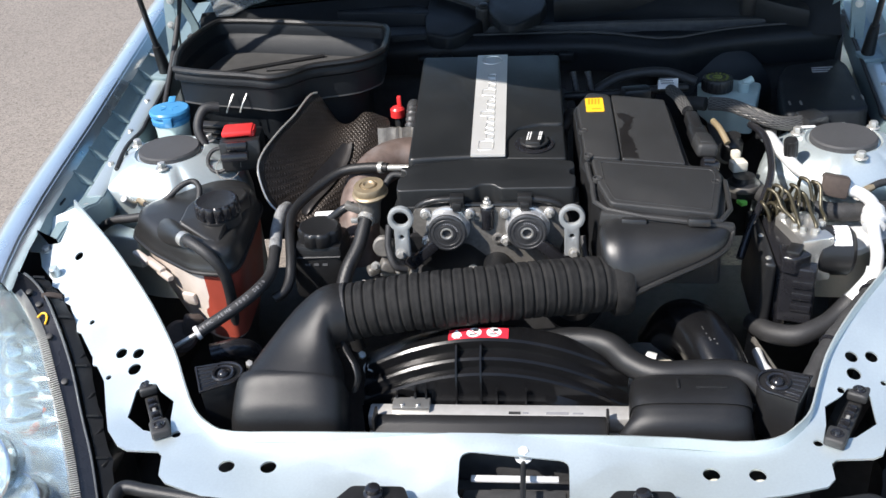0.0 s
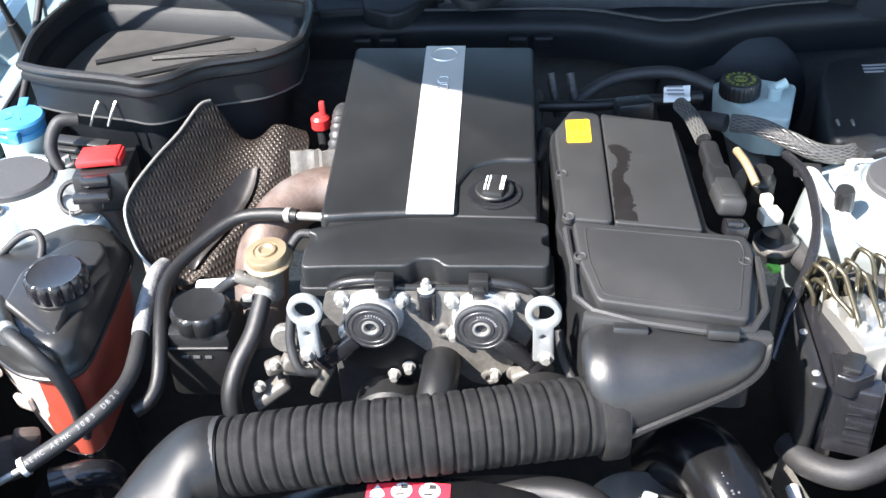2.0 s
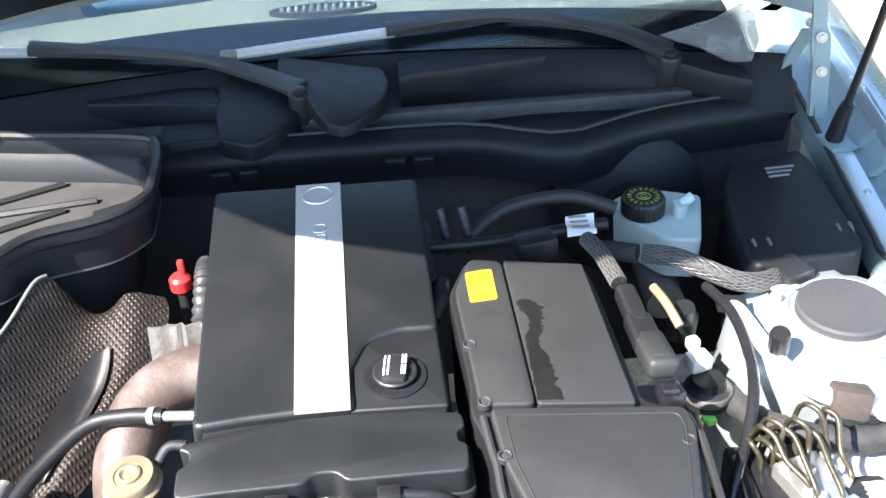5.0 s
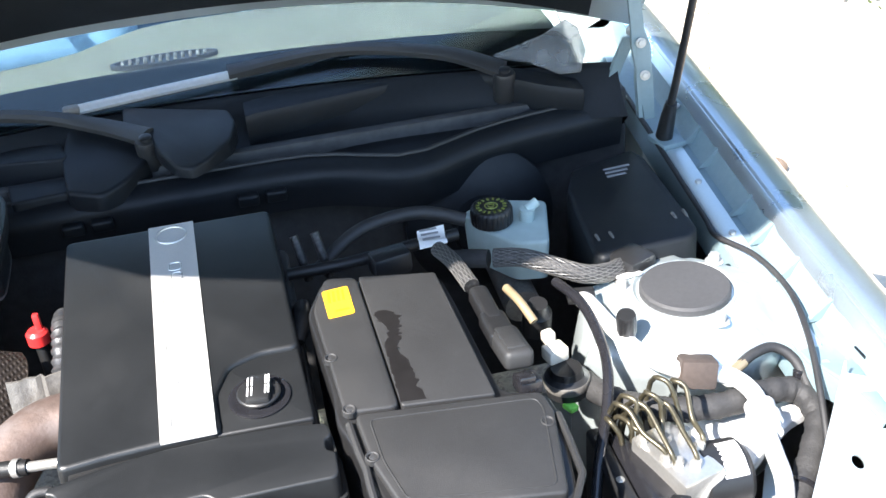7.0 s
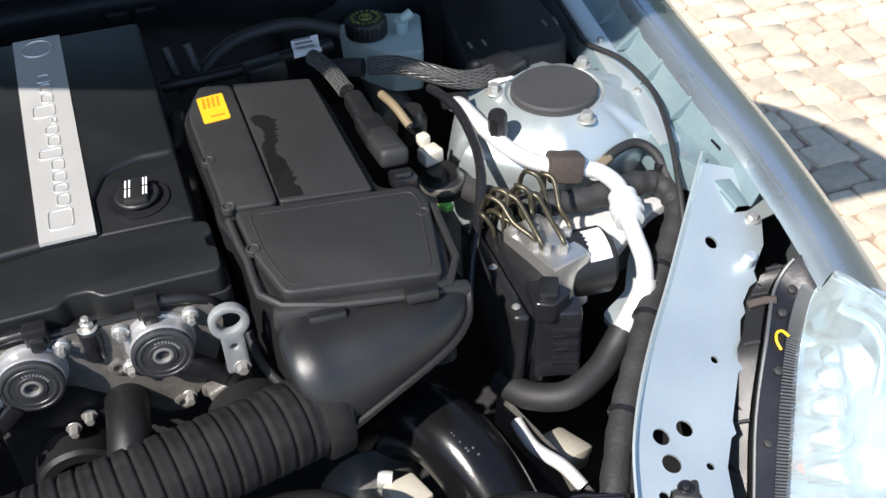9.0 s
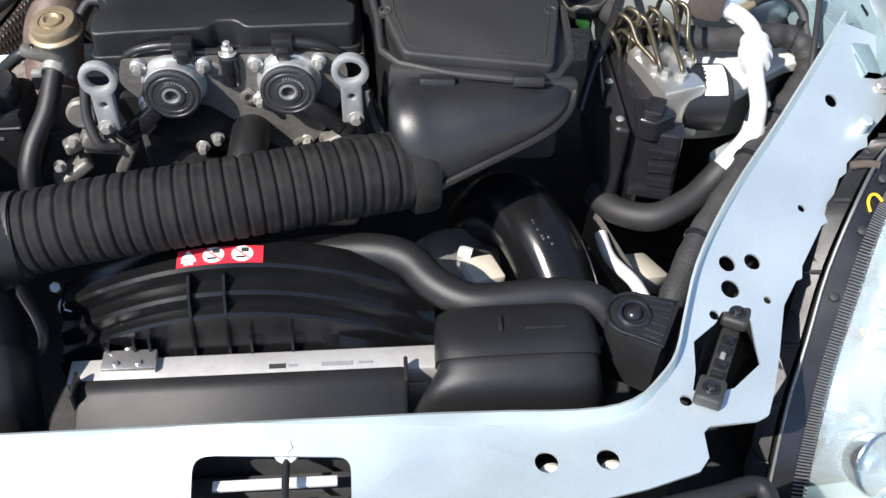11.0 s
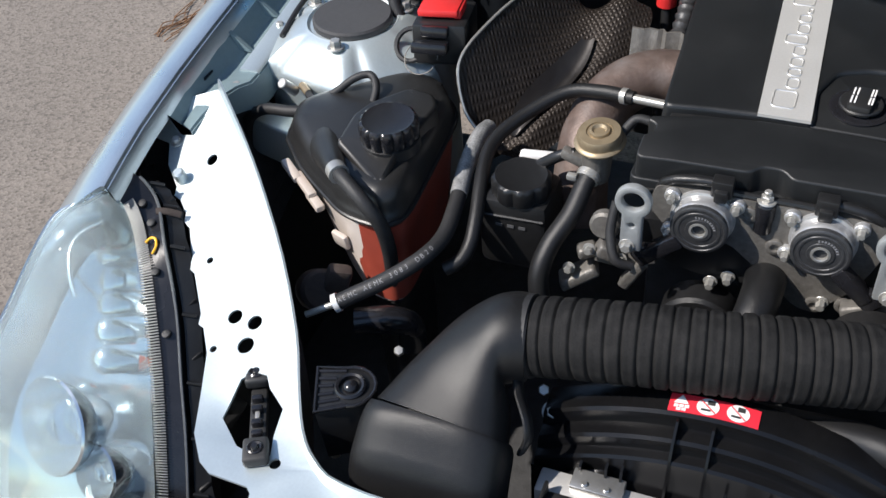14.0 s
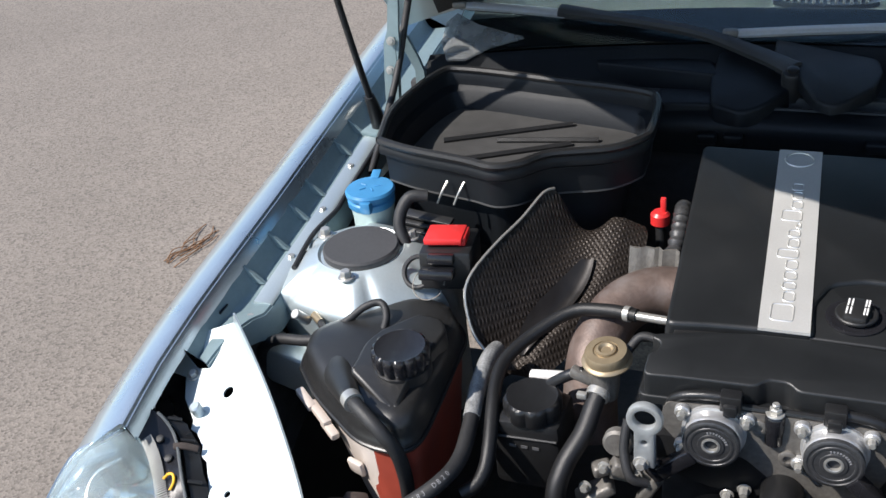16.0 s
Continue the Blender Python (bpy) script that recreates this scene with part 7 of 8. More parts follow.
# ---- small parts low on the left ----
def panel_mount(c, ang):
    """Ribbed drop-shaped mount: round end with a sunk bolt, ribbed tail pointing along ang."""
    c = Vector(c)
    u, v = Vector((math.cos(radians(ang)), math.sin(radians(ang)), 0)), Vector((-math.sin(radians(ang)), math.cos(radians(ang)), 0))
    mount = thing("panel_mount", (c.x, c.y, c.z - 0.09), "gloss black ribbed plastic mount with a sunk bolt", "mount", "panel mounts")
    loop = [(0.026 * math.cos(radians(q)), 0.026 * math.sin(radians(q))) for q in range(80, 281, 20)] + [(0.034, -0.030), (0.036, 0.030)]
    plan = [(c.x + u.x * a + v.x * b, c.y + u.y * a + v.y * b) for a, b in loop]
    bm = bmesh.new()
    prism(bm, plan, c.z - 0.075, c.z, 0.002, 2, -0.10)
    body = part("moulded_plate", bm, BLACK, mount)
    bm = bmesh.new()
    tube(bm, [(x, y, c.z + 0.001) for x, y in plan + plan[:1]], 0.0022, 8, 1, smooth=False)
    part("rim", bm, BLACK_GLOSS, body)
    for b, a0 in ((-0.022, 0.004), (-0.013, 0.014), (-0.004, 0.018), (0.006, 0.018), (0.015, 0.012), (0.023, 0.004)):
        bm = bmesh.new()
        tube(bm, [c + u * a0 + v * b, c + u * 0.033 + v * (b * 1.15)], 0.0024, 8, 1, smooth=False)
        part("rib", bm, BLACK_GLOSS, body)
    bm = bmesh.new()
    lathe(bm, c - Vector((0, 0, 0.004)), (0, -0.1, 1), [(0.0165, 0), (0.0165, 0.007), (0.0145, 0.009), (0.012, 0.008), (0.011, 0.001)], 28)
    part("bolt_well", bm, BLACK_GLOSS, body)
    bm = bmesh.new()
    lathe(bm, c - Vector((0, 0, 0.003)), (0, -0.1, 1), [(0.009, 0), (0.0085, 0.005), (0.006, 0.0085), (0.002, 0.010)], 20)
    part("sunk_bolt", bm, BLACK_GLOSS, mount)


panel_mount((-0.356, 1.184, 0.735), 205)
panel_mount((0.390, 1.170, 0.738), -25)
bm = bmesh.new()
tube(bm, [(-0.431, 1.336, 0.660), (-0.394, 1.351, 0.660), (-0.376, 1.367, 0.640), (-0.380, 1.376, 0.600)], 0.017, 18)
solo("lower_coolant_pipe", bm, BLACK_GLOSS, (-0.38, 1.28, 0.6), "black coolant pipe low in the bay", "pipe")
bm = bmesh.new()
bolt(bm, (-0.362, 1.307, 0.660), (0.2, -0.5, 0.8), 0.006, 0.010, False)
solo("chassis_bolt", bm, STEEL, (-0.362, 1.307, 0.660), "bright zinc plated chassis bolt", "bolt", "chassis bolts")
bm = bmesh.new()
bolt(bm, (-0.378, 1.166, 0.640), (0.1, -0.4, 0.9), 0.007, 0.008, False)
solo("chassis_bolt", bm, STEEL, (-0.378, 1.166, 0.640), "bright zinc plated chassis bolt", "bolt", "chassis bolts")
pump = thing("washer_pump", (-0.49, 1.36, 0.62), "grey brown plastic pump body below the coolant tank", "pump")
bm = bmesh.new()
cyl(bm, (-0.505, 1.375, 0.655), (-0.475, 1.345, 0.690), 0.026, 0.005, 28)
part("motor", bm, FOAM, pump)
bm = bmesh.new()
box(bm, (-0.463, 1.362, 0.695), (0.030, 0.020, 0.040), 0.006, (0, 20, 30))
part("bracket", bm, FOAM, pump)
bm = bmesh.new()
prism(bm, rounded([(-0.703, 1.575), (-0.682, 1.608), (-0.598, 1.564), (-0.600, 1.535), (-0.678, 1.557)], 0.006), 0.70, 0.755, 0.004)
part("tower_ledge", bm, PAINT, car)

ground = thing("earth_cable", (-0.56, 1.60, 0.78), "black earth cable bolted to the strut tower with a brass lug", "cable")
bm = bmesh.new()
tube(bm, [(-0.592, 1.572, 0.806), (-0.575, 1.555, 0.806), (-0.548, 1.558, 0.818), (-0.520, 1.572, 0.838), (-0.500, 1.578, 0.842), (-0.487, 1.562, 0.832), (-0.492, 1.540, 0.805)], 0.005, 12)
part("wire", bm, RUBBER, ground)
bm = bmesh.new()
tube(bm, [(-0.605, 1.582, 0.806), (-0.588, 1.567, 0.806)], 0.0055, 10)
part("brass_lug", bm, GOLD, ground)
bm = bmesh.new()
cyl(bm, (-0.612, 1.575, 0.800), (-0.620, 1.558, 0.822), 0.007, 0.001, 14)
part("stud", bm, STEEL, ground)
bm = bmesh.new()
tube(bm, [(-0.70, 1.57, 0.70), (-0.680, 1.555, 0.755), (-0.645, 1.545, 0.785), (-0.60, 1.538, 0.795), (-0.55, 1.545, 0.80), (-0.51, 1.565, 0.80), (-0.48, 1.59, 0.78)], 0.0075, 12)
solo("bay_cable", bm, RUBBER, (-0.58, 1.56, 0.78), "thick black cable in front of the strut tower", "cable")

# ---- brake fluid reservoir ----
brake = thing("brake_fluid_reservoir", (0.42, 1.88, 0.78), "milky blue plastic brake fluid reservoir with a dark cap", "reservoir")
BR = [(0.369, 1.971), (0.411, 2.000), (0.491, 1.967), (0.462, 1.858), (0.418, 1.868), (0.390, 1.912)]
bm = bmesh.new()
prism(bm, rounded(BR, 0.010), 0.785, lambda x, y: 0.845, 0.005, 3, -0.06)
part("tank", bm, MILKY, brake)
bm = bmesh.new()
sx, sy = 0.450, 1.922
tube(bm, [(sx, sy, 0.843), (sx, sy - 0.002, 0.864)], 0.010, 16)
tube(bm, [(sx, sy, 0.861), (sx + 0.016, sy + 0.004, 0.868)], 0.007, 12)
part("spout", bm, MILKY, brake)
bm = bmesh.new()
hexed(bm, (0.403, 1.930, 0.848), (0, 0, 1), 0.029, 0.024, 24, 0.03)
cap = part("cap", bm, BLACK, brake, "black cap with yellow green print")
PRINT_GREEN = mat("yellow green print", (0.17, 0.19, 0.04), 0.6, 0, 0.1, 60)
for r, rr in ((0.0085, 0.0011), (0.004, 0.0009)):
    bm = bmesh.new()
    tube(bm, [(px, py, 0.8722) for px, py in circle(0.403, 1.930, r, 20) + circle(0.403, 1.930, r, 20)[:1]], rr, 6, 1, smooth=False)
    part("printed_ring", bm, PRINT_GREEN, cap)
for k in range(16):
    q = 2 * math.pi * k / 16
    bm = bmesh.new()
    box(bm, (0.403 + 0.0185 * math.cos(q), 1.930 + 0.0185 * math.sin(q), 0.8722), (0.005, 0.003, 0.0012), 0, (0, 0, math.degrees(q)))
    part("print_bar", bm, PRINT_GREEN, cap)
servo = thing("brake_servo", (0.42, 2.06, 0.70), "gloss black brake servo drum at the bulkhead", "brake servo")
# drum, and fuse box below, coloured with the shade-darkened plastic
bm = bmesh.new()
lathe(bm, (0.42, 2.09, 0.765), (0, -1, 0.1), [(0.115, -0.02), (0.115, 0.01), (0.10, 0.025), (0.05, 0.035), (0.045, 0.05)], 40)
part("drum", bm, SHADED, servo)
bm = bmesh.new()
tube(bm, [(0.42, 2.05, 0.77), (0.42, 1.95, 0.762), (0.42, 1.85, 0.755)], 0.025, 18)
part("master_cylinder", bm, ALU_CAST, servo)

# ---- fuse box ----
fuse = thing("fuse_box", (0.58, 1.91, 0.70), "black plastic fuse box lid with a small printed label", "fuse box")
FB = [(0.518, 1.956), (0.542, 2.011), (0.647, 2.042), (0.655, 2.009), (0.643, 1.799), (0.623, 1.782), (0.503, 1.771), (0.497, 1.787)]
bm = bmesh.new()
prism(bm, rounded(FB, 0.010), 0.72, 0.862, 0.010, 4, 0.02)
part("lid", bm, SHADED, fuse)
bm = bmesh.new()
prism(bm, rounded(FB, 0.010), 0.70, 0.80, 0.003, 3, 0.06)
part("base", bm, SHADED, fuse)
for k in range(3):
    bm = bmesh.new()
    lx, ly = 0.604, 1.983
    box(bm, (lx - 0.004 * k, ly + 0.009 - 0.011 * k, 0.8625), (0.040 - 0.006 * k, 0.004, 0.0012), 0, (0, 0, 4))
    part("print_bar", bm, GREY_PRINT, fuse)
for x, y in ((0.513, 1.811), (0.532, 1.811), (0.625, 1.830), (0.641, 1.832)):
    bm = bmesh.new()
    tube(bm, [(x, y + 0.012, 0.863), (x, y, 0.861), (x, y - 0.008, 0.85), (x, y - 0.012, 0.82)], 0.0022, 6)
    part("latch_edge", bm, ALU_CAST, fuse)

# ---- looms beside the air cleaner ----
BRAID = mat("dark braided sleeve", (0.035, 0.034, 0.034), 0.42, 0.2, 0.6, 320, 1.0, 500, stain=0.6, stain_color=(0.10, 0.095, 0.09), stain_scale=160)


def loom(name, pts, r, label, material=TAPE, seg=14, wraps=0):
    bm = bmesh.new()
    tube(bm, pts, (lambda u: r * (1 + 0.05 * math.sin(u * wraps * 6.283) + 0.04 * math.sin(u * wraps * 17.1))) if wraps else r, seg, 12 if wraps else 8)
    return solo(name, bm, material, pts[len(pts) // 2], label, "cable")


BRAID_A = [(0.372, 1.800, 0.872), (0.405, 1.785, 0.874), (0.440, 1.765, 0.866), (0.475, 1.750, 0.856), (0.510, 1.752, 0.852), (0.533, 1.768, 0.852)]
braid_a = loom("braided_loom", BRAID_A, 0.0115, "grey braided wiring loom above the brake parts", BRAID)
loom("loom_end", [(0.366, 1.803, 0.870), (0.345, 1.815, 0.868), (0.325, 1.83, 0.862)], 0.012, "taped end of the braided loom")
BRAID_B = [(0.303, 1.80, 0.900), (0.314, 1.765, 0.900), (0.324, 1.715, 0.894)]
braid_b = loom("braided_tail", BRAID_B, 0.0095, "grey braided loom tail entering a black plug", BRAID)
bm = bmesh.new()
box(bm, (0.540, 1.765, 0.850), (0.045, 0.045, 0.030), 0.008, (0, 0, 25))
box(bm, (0.528, 1.745, 0.836), (0.04, 0.02, 0.02), 0.004)
solo("loom_clamp", bm, BLACK, (0.54, 1.765, 0.83), "black plastic loom clamp on the strut tower", "clamp")
bm = bmesh.new()
box(bm, (0.525, 1.738, 0.851), (0.030, 0.014, 0.004), 0.001, (-20, 0, 8))
solo("clamp_tag", bm, WHITE, (0.525, 1.738, 0.849), "small white tag under the loom clamp", "tag")
ecu = thing("air_mass_plug", (0.336, 1.63, 0.85), "black plastic plug with a dusty grey cover", "connector")
bm = bmesh.new()
box(bm, (0.331, 1.680, 0.884), (0.022, 0.066, 0.022), 0.006, (4, 6, 4), 3)
box(bm, (0.334, 1.640, 0.882), (0.030, 0.050, 0.020), 0.006, (2, 6, 4), 3)
part("cover", bm, BLACK, ecu)
bm = bmesh.new()
box(bm, (0.339, 1.604, 0.881), (0.033, 0.062, 0.024), 0.007, (-4, 6, 4), 3)
box(bm, (0.339, 1.606, 0.8925), (0.021, 0.044, 0.005), 0.002, (-4, 6, 4))
part("plug_body", bm, BLACK_DUSTY, ecu)
bm = bmesh.new()
box(bm, (0.343, 1.556, 0.868), (0.026, 0.028, 0.018), 0.004, (-12, 6, 4))
box(bm, (0.340, 1.549, 0.880), (0.018, 0.014, 0.008), 0.002, (-12, 6, 4))
part("locking_latch", bm, BLACK_GLOSS, ecu)
bm = bmesh.new()
tube(bm, [(0.120, 1.85, 0.872), (0.20, 1.845, 0.876), (0.28, 1.852, 0.880), (0.34, 1.86, 0.88)], 0.008, 12)
solo("fuel_line", bm, BLACK_GRAIN, (0.22, 1.85, 0.875), "black fuel line behind the air cleaner", "pipe")
for x in (0.145, 0.172):
    loom("injector_lead", [(x, 1.875, 0.845), (x - 0.004, 1.872, 0.875), (x - 0.010, 1.885, 0.905)], 0.006, "grey braided injector lead", BRAID)
loom("rear_cable", [(0.16, 1.87, 0.86), (0.22, 1.905, 0.885), (0.30, 1.915, 0.89), (0.36, 1.90, 0.875)], 0.009, "black cable arched behind the air cleaner", RUBBER)
bm = bmesh.new()
rows = [[(0.283 + 0.0008 * k, 1.812 + 0.045 * k / 6, 0.898 + 0.006 * math.sin(k)), (0.318 + 0.0008 * k, 1.812 + 0.045 * k / 6, 0.895 + 0.006 * math.sin(k + 1)), (0.318 + 0.0008 * k, 1.812 + 0.045 * k / 6, 0.893 + 0.006 * math.sin(k + 1)), (0.283 + 0.0008 * k, 1.812 + 0.045 * k / 6, 0.896 + 0.006 * math.sin(k))] for k in range(7)]
skin(bm, rows)
tag = solo("paper_tag", bm, WHITE, (0.30, 1.83, 0.895), "white paper tag with faint print on a cable", "tag")
for k in range(3):
    bm = bmesh.new()
    box(bm, (0.300, 1.822 + 0.011 * k, 0.9035), (0.022, 0.004, 0.0008), 0)
    part("print_bar", bm, GREY_PRINT, tag)
bm = bmesh.new()
box(bm, (0.245, 1.815, 0.885), (0.05, 0.03, 0.03), 0.006, (0, 0, 12))
solo("rear_plug", bm, BLACK, (0.245, 1.815, 0.87), "black multi pin plug behind the air cleaner", "connector")
bm = bmesh.new()
tube(bm, [(0.125, 1.80, 0.85), (0.130, 1.775, 0.868), (0.126, 1.745, 0.872), (0.118, 1.72, 0.86)], [0.008, 0.011, 0.011, 0.007], 12)
solo("cable_boot", bm, RUBBER, (0.125, 1.77, 0.85), "black rubber boot between cover and air cleaner", "cable")

loom("printed_hose", [(0.436, 1.752, 0.852), (0.448, 1.70, 0.856), (0.452, 1.655, 0.848), (0.448, 1.605, 0.832), (0.432, 1.56, 0.812), (0.405, 1.51, 0.785), (0.385, 1.47, 0.75)], 0.0062, "thin black rubber hose with faint print", BLACK_GLOSS)
sens = thing("pressure_sensor", (0.41, 1.66, 0.76), "round black sensor with a cream plug", "sensor")
bm = bmesh.new()
lathe(bm, (0.412, 1.640, 0.775), (0, 0, 1), [(0.024, 0), (0.026, 0.012), (0.026, 0.022), (0.020, 0.026), (0.018, 0.034), (0.004, 0.034)], 28)
part("body", bm, BLACK, sens)
bm = bmesh.new()
lathe(bm, (0.412, 1.640, 0.786), (0, 0, 1), [(0.0265, 0), (0.0275, 0.002), (0.0275, 0.009), (0.0265, 0.011)], 28)
part("metal_band", bm, ALU_CAST, sens)
bm = bmesh.new()
box(bm, (0.405, 1.660, 0.818), (0.026, 0.022, 0.018), 0.003, (0, 0, 15))
box(bm, (0.402, 1.676, 0.830), (0.014, 0.014, 0.016), 0.003, (0, 0, 15))
part("cream_plug", bm, CREAM, sens, "cream plastic plug")
bm = bmesh.new()
box(bm, (0.408, 1.615, 0.772), (0.012, 0.016, 0.008), 0.002, (0, 0, 25))
part("green_clip", bm, GREEN, sens)
bm = bmesh.new()
tube(bm, [(0.372, 1.745, 0.862), (0.380, 1.715, 0.86), (0.390, 1.69, 0.845)], 0.0055, 10)
solo("tan_hose", bm, TAN, (0.38, 1.715, 0.85), "short tan vacuum hose", "hose")
bm = bmesh.new()
lathe(bm, (0.405, 1.735, 0.80), (0, -0.2, 1), [(0.018, 0), (0.018, 0.03), (0.014, 0.035), (0.012, 0.045), (0.003, 0.045)], 24)
solo("purge_valve", bm, BLACK, (0.405, 1.735, 0.80), "small black purge valve", "valve")

# ---- air conditioning pipe on the right ----
acp = thing("air_conditioning_pipe", (0.55, 1.52, 0.70), "bare aluminium air conditioning pipe with a brown foam clamp", "pipe")
P1 = [(0.458, 1.722, 0.840), (0.460, 1.700, 0.850), (0.470, 1.650, 0.846), (0.490, 1.602, 0.836), (0.520, 1.577, 0.826), (0.555, 1.570, 0.818), (0.580, 1.560, 0.812), (0.590, 1.530, 0.808), (0.580, 1.490, 0.803), (0.577, 1.458, 0.790), (0.577, 1.436, 0.774), (0.572, 1.421, 0.750), (0.556, 1.410, 0.730), (0.536, 1.398, 0.713)]
bm = bmesh.new()
tube(bm, P1, 0.0098, 16)
part("pipe", bm, ALU_PAINT, acp)
bm = bmesh.new()
tube(bm, [(0.587, 1.515, 0.807), (0.579, 1.478, 0.799)], 0.0165, 20)
tube(bm, [(0.584, 1.500, 0.804), (0.582, 1.490, 0.802)], 0.019, 20)
part("union_nut", bm, ALU_PAINT, acp)
bm = bmesh.new()
box(bm, (0.540, 1.572, 0.822), (0.042, 0.030, 0.034), 0.005, (-15, 8, -10))
part("foam_clamp", bm, FOAM, acp, "brown foam rubber clamp")
bm = bmesh.new()
tube(bm, [(0.574, 1.425, 0.758), (0.569, 1.418, 0.745), (0.554, 1.409, 0.729), (0.534, 1.397, 0.712)], lambda u: 0.0132 + 0.0009 * noise.noise(Vector((u * 18, 4, 0))), 16)
part("crimp_sleeve", bm, ALU_PAINT, acp)
bm = bmesh.new()
tube(bm, [(0.538, 1.399, 0.715), (0.520, 1.388, 0.701), (0.497, 1.374, 0.690), (0.457, 1.363, 0.680), (0.420, 1.385, 0.672), (0.402, 1.42, 0.668)], 0.0160, 18)
part("rubber_hose", bm, RUBBER, acp)
bm = bmesh.new()
box(bm, (0.458, 1.722, 0.846), (0.034, 0.022, 0.012), 0.003, (0, 0, -10))
part("pipe_flange", bm, BLACK, acp)

bm = bmesh.new()
bolt(bm, (0.482, 1.633, 0.838), (-0.1, -0.2, 1), 0.010, 0.012, False)
vc = solo("service_valve", bm, STEEL, (0.482, 1.633, 0.835), "service valve with a black ribbed cap on the strut tower", "valve")
bm = bmesh.new()
hexed(bm, (0.481, 1.631, 0.849), (-0.1, -0.2, 1), 0.0115, 0.030, 8, 0.1)
part("cap", bm, BLACK, vc)
earth = thing("earth_cable", (0.62, 1.61, 0.78), "black earth cable with a copper lug on the strut tower", "cable")
bm = bmesh.new()
tube(bm, [(0.596, 1.577, 0.815), (0.615, 1.584, 0.820), (0.640, 1.588, 0.820), (0.658, 1.575, 0.810), (0.664, 1.550, 0.790), (0.660, 1.530, 0.770)], 0.006, 12)
part("wire", bm, RUBBER, earth)
bm = bmesh.new()
tube(bm, [(0.583, 1.570, 0.812), (0.600, 1.578, 0.816)], 0.006, 10)
part("copper_lug", bm, GOLD, earth)
bm = bmesh.new()
bolt(bm, (0.577, 1.566, 0.808), (-0.2, -0.6, 0.8), 0.007, 0.009)
part("stud", bm, STEEL, earth)

STRAND = mat("pale braid strand", (0.13, 0.127, 0.12), 0.4, 0.3, 0.3, 200)


def strands(owner, pts, r, turns, count):
    """Thin yarns wound both ways round a loom."""
    line = spline(pts, 12)
    m = len(line)
    bm = bmesh.new()
    for k in range(count):
        for sense in (1, -1):
            rings, up = [], Vector((0, 0, 1))
            for i, p in enumerate(line):
                d = (line[min(i + 1, m - 1)] - line[max(i - 1, 0)]).normalized()
                up = (up - d * up.dot(d)).normalized()
                side = d.cross(up)
                q = 2 * math.pi * k / count + sense * turns * 2 * math.pi * i / (m - 1)
                o = up * math.cos(q) + side * math.sin(q)
                c = p + o * (r + 0.0001 * sense)
                t = d.cross(o)
                rings.append([c - t * 0.00045, c + o * 0.0004, c + t * 0.00045])
            skin(bm, rings)
    tagged(part("braid_yarn", bm, STRAND, owner), kind="stuff")


strands(braid_a, BRAID_A, 0.0115, 0.8, 16)
strands(braid_b, BRAID_B, 0.0095, 0.35, 14)
tl = loom("taped_loom", [(0.436, 1.650, 0.775), (0.452, 1.600, 0.784), (0.495, 1.562, 0.788), (0.560, 1.550, 0.786), (0.615, 1.556, 0.786), (0.655, 1.552, 0.780), (0.660, 1.515, 0.768), (0.624, 1.466, 0.754), (0.585, 1.422, 0.742), (0.538, 1.358, 0.730), (0.486, 1.291, 0.714), (0.440, 1.215, 0.685), (0.415, 1.16, 0.64)], 0.0145, "thick cloth taped wiring loom along the wing", TAPE, 16, 26)
for p, d in (((0.604, 1.4435, 0.748), (-0.66, -0.75, -0.2)), ((0.560, 1.389, 0.736), (-0.6, -0.78, -0.16)), ((0.486, 1.291, 0.714), (-0.58, -0.8, -0.25)), ((0.60, 1.555, 0.7865), (1, 0.05, 0))):
    bm = bmesh.new()
    lathe(bm, p, d, [(0.0145, -0.003), (0.0168, -0.002), (0.0168, 0.002), (0.0145, 0.003)], 20)
    part("cable_tie", bm, BLACK_GLOSS, tl)
bm = bmesh.new()
prism(bm, rounded([(0.513, 1.565), (0.563, 1.566), (0.623, 1.571), (0.678, 1.566), (0.681, 1.544), (0.635, 1.527), (0.599, 1.503), (0.563, 1.475), (0.516, 1.482), (0.503, 1.520)], 0.006), 0.750, 0.762, 0.003)
solo("unit_shelf", bm, ALU_PAINT, (0.57, 1.50, 0.735), "light blue painted steel shelf under the pipes", "bracket")
bm = bmesh.new()
prism(bm, rounded([(0.632, 1.548), (0.626, 1.504), (0.572, 1.429), (0.545, 1.396), (0.537, 1.447), (0.575, 1.469), (0.601, 1.514)], 0.006), 0.690, lambda x, y: 0.700 + 0.2 * (y - 1.45), 0.003)
part("wheelhouse_flange", bm, PAINT, car)
bm = bmesh.new()
lx, ly = 0.658, 1.559
cyl(bm, (lx, ly, 0.764), (lx, ly, 0.784), 0.008, 0.002, 14)
cyl(bm, (lx, ly, 0.783), (lx, ly + 0.002, 0.803), 0.006, 0.001, 12)
solo("loom_pin", bm, BLACK_GLOSS, (lx, ly, 0.764), "black pin holding the wiring loom", "clip")

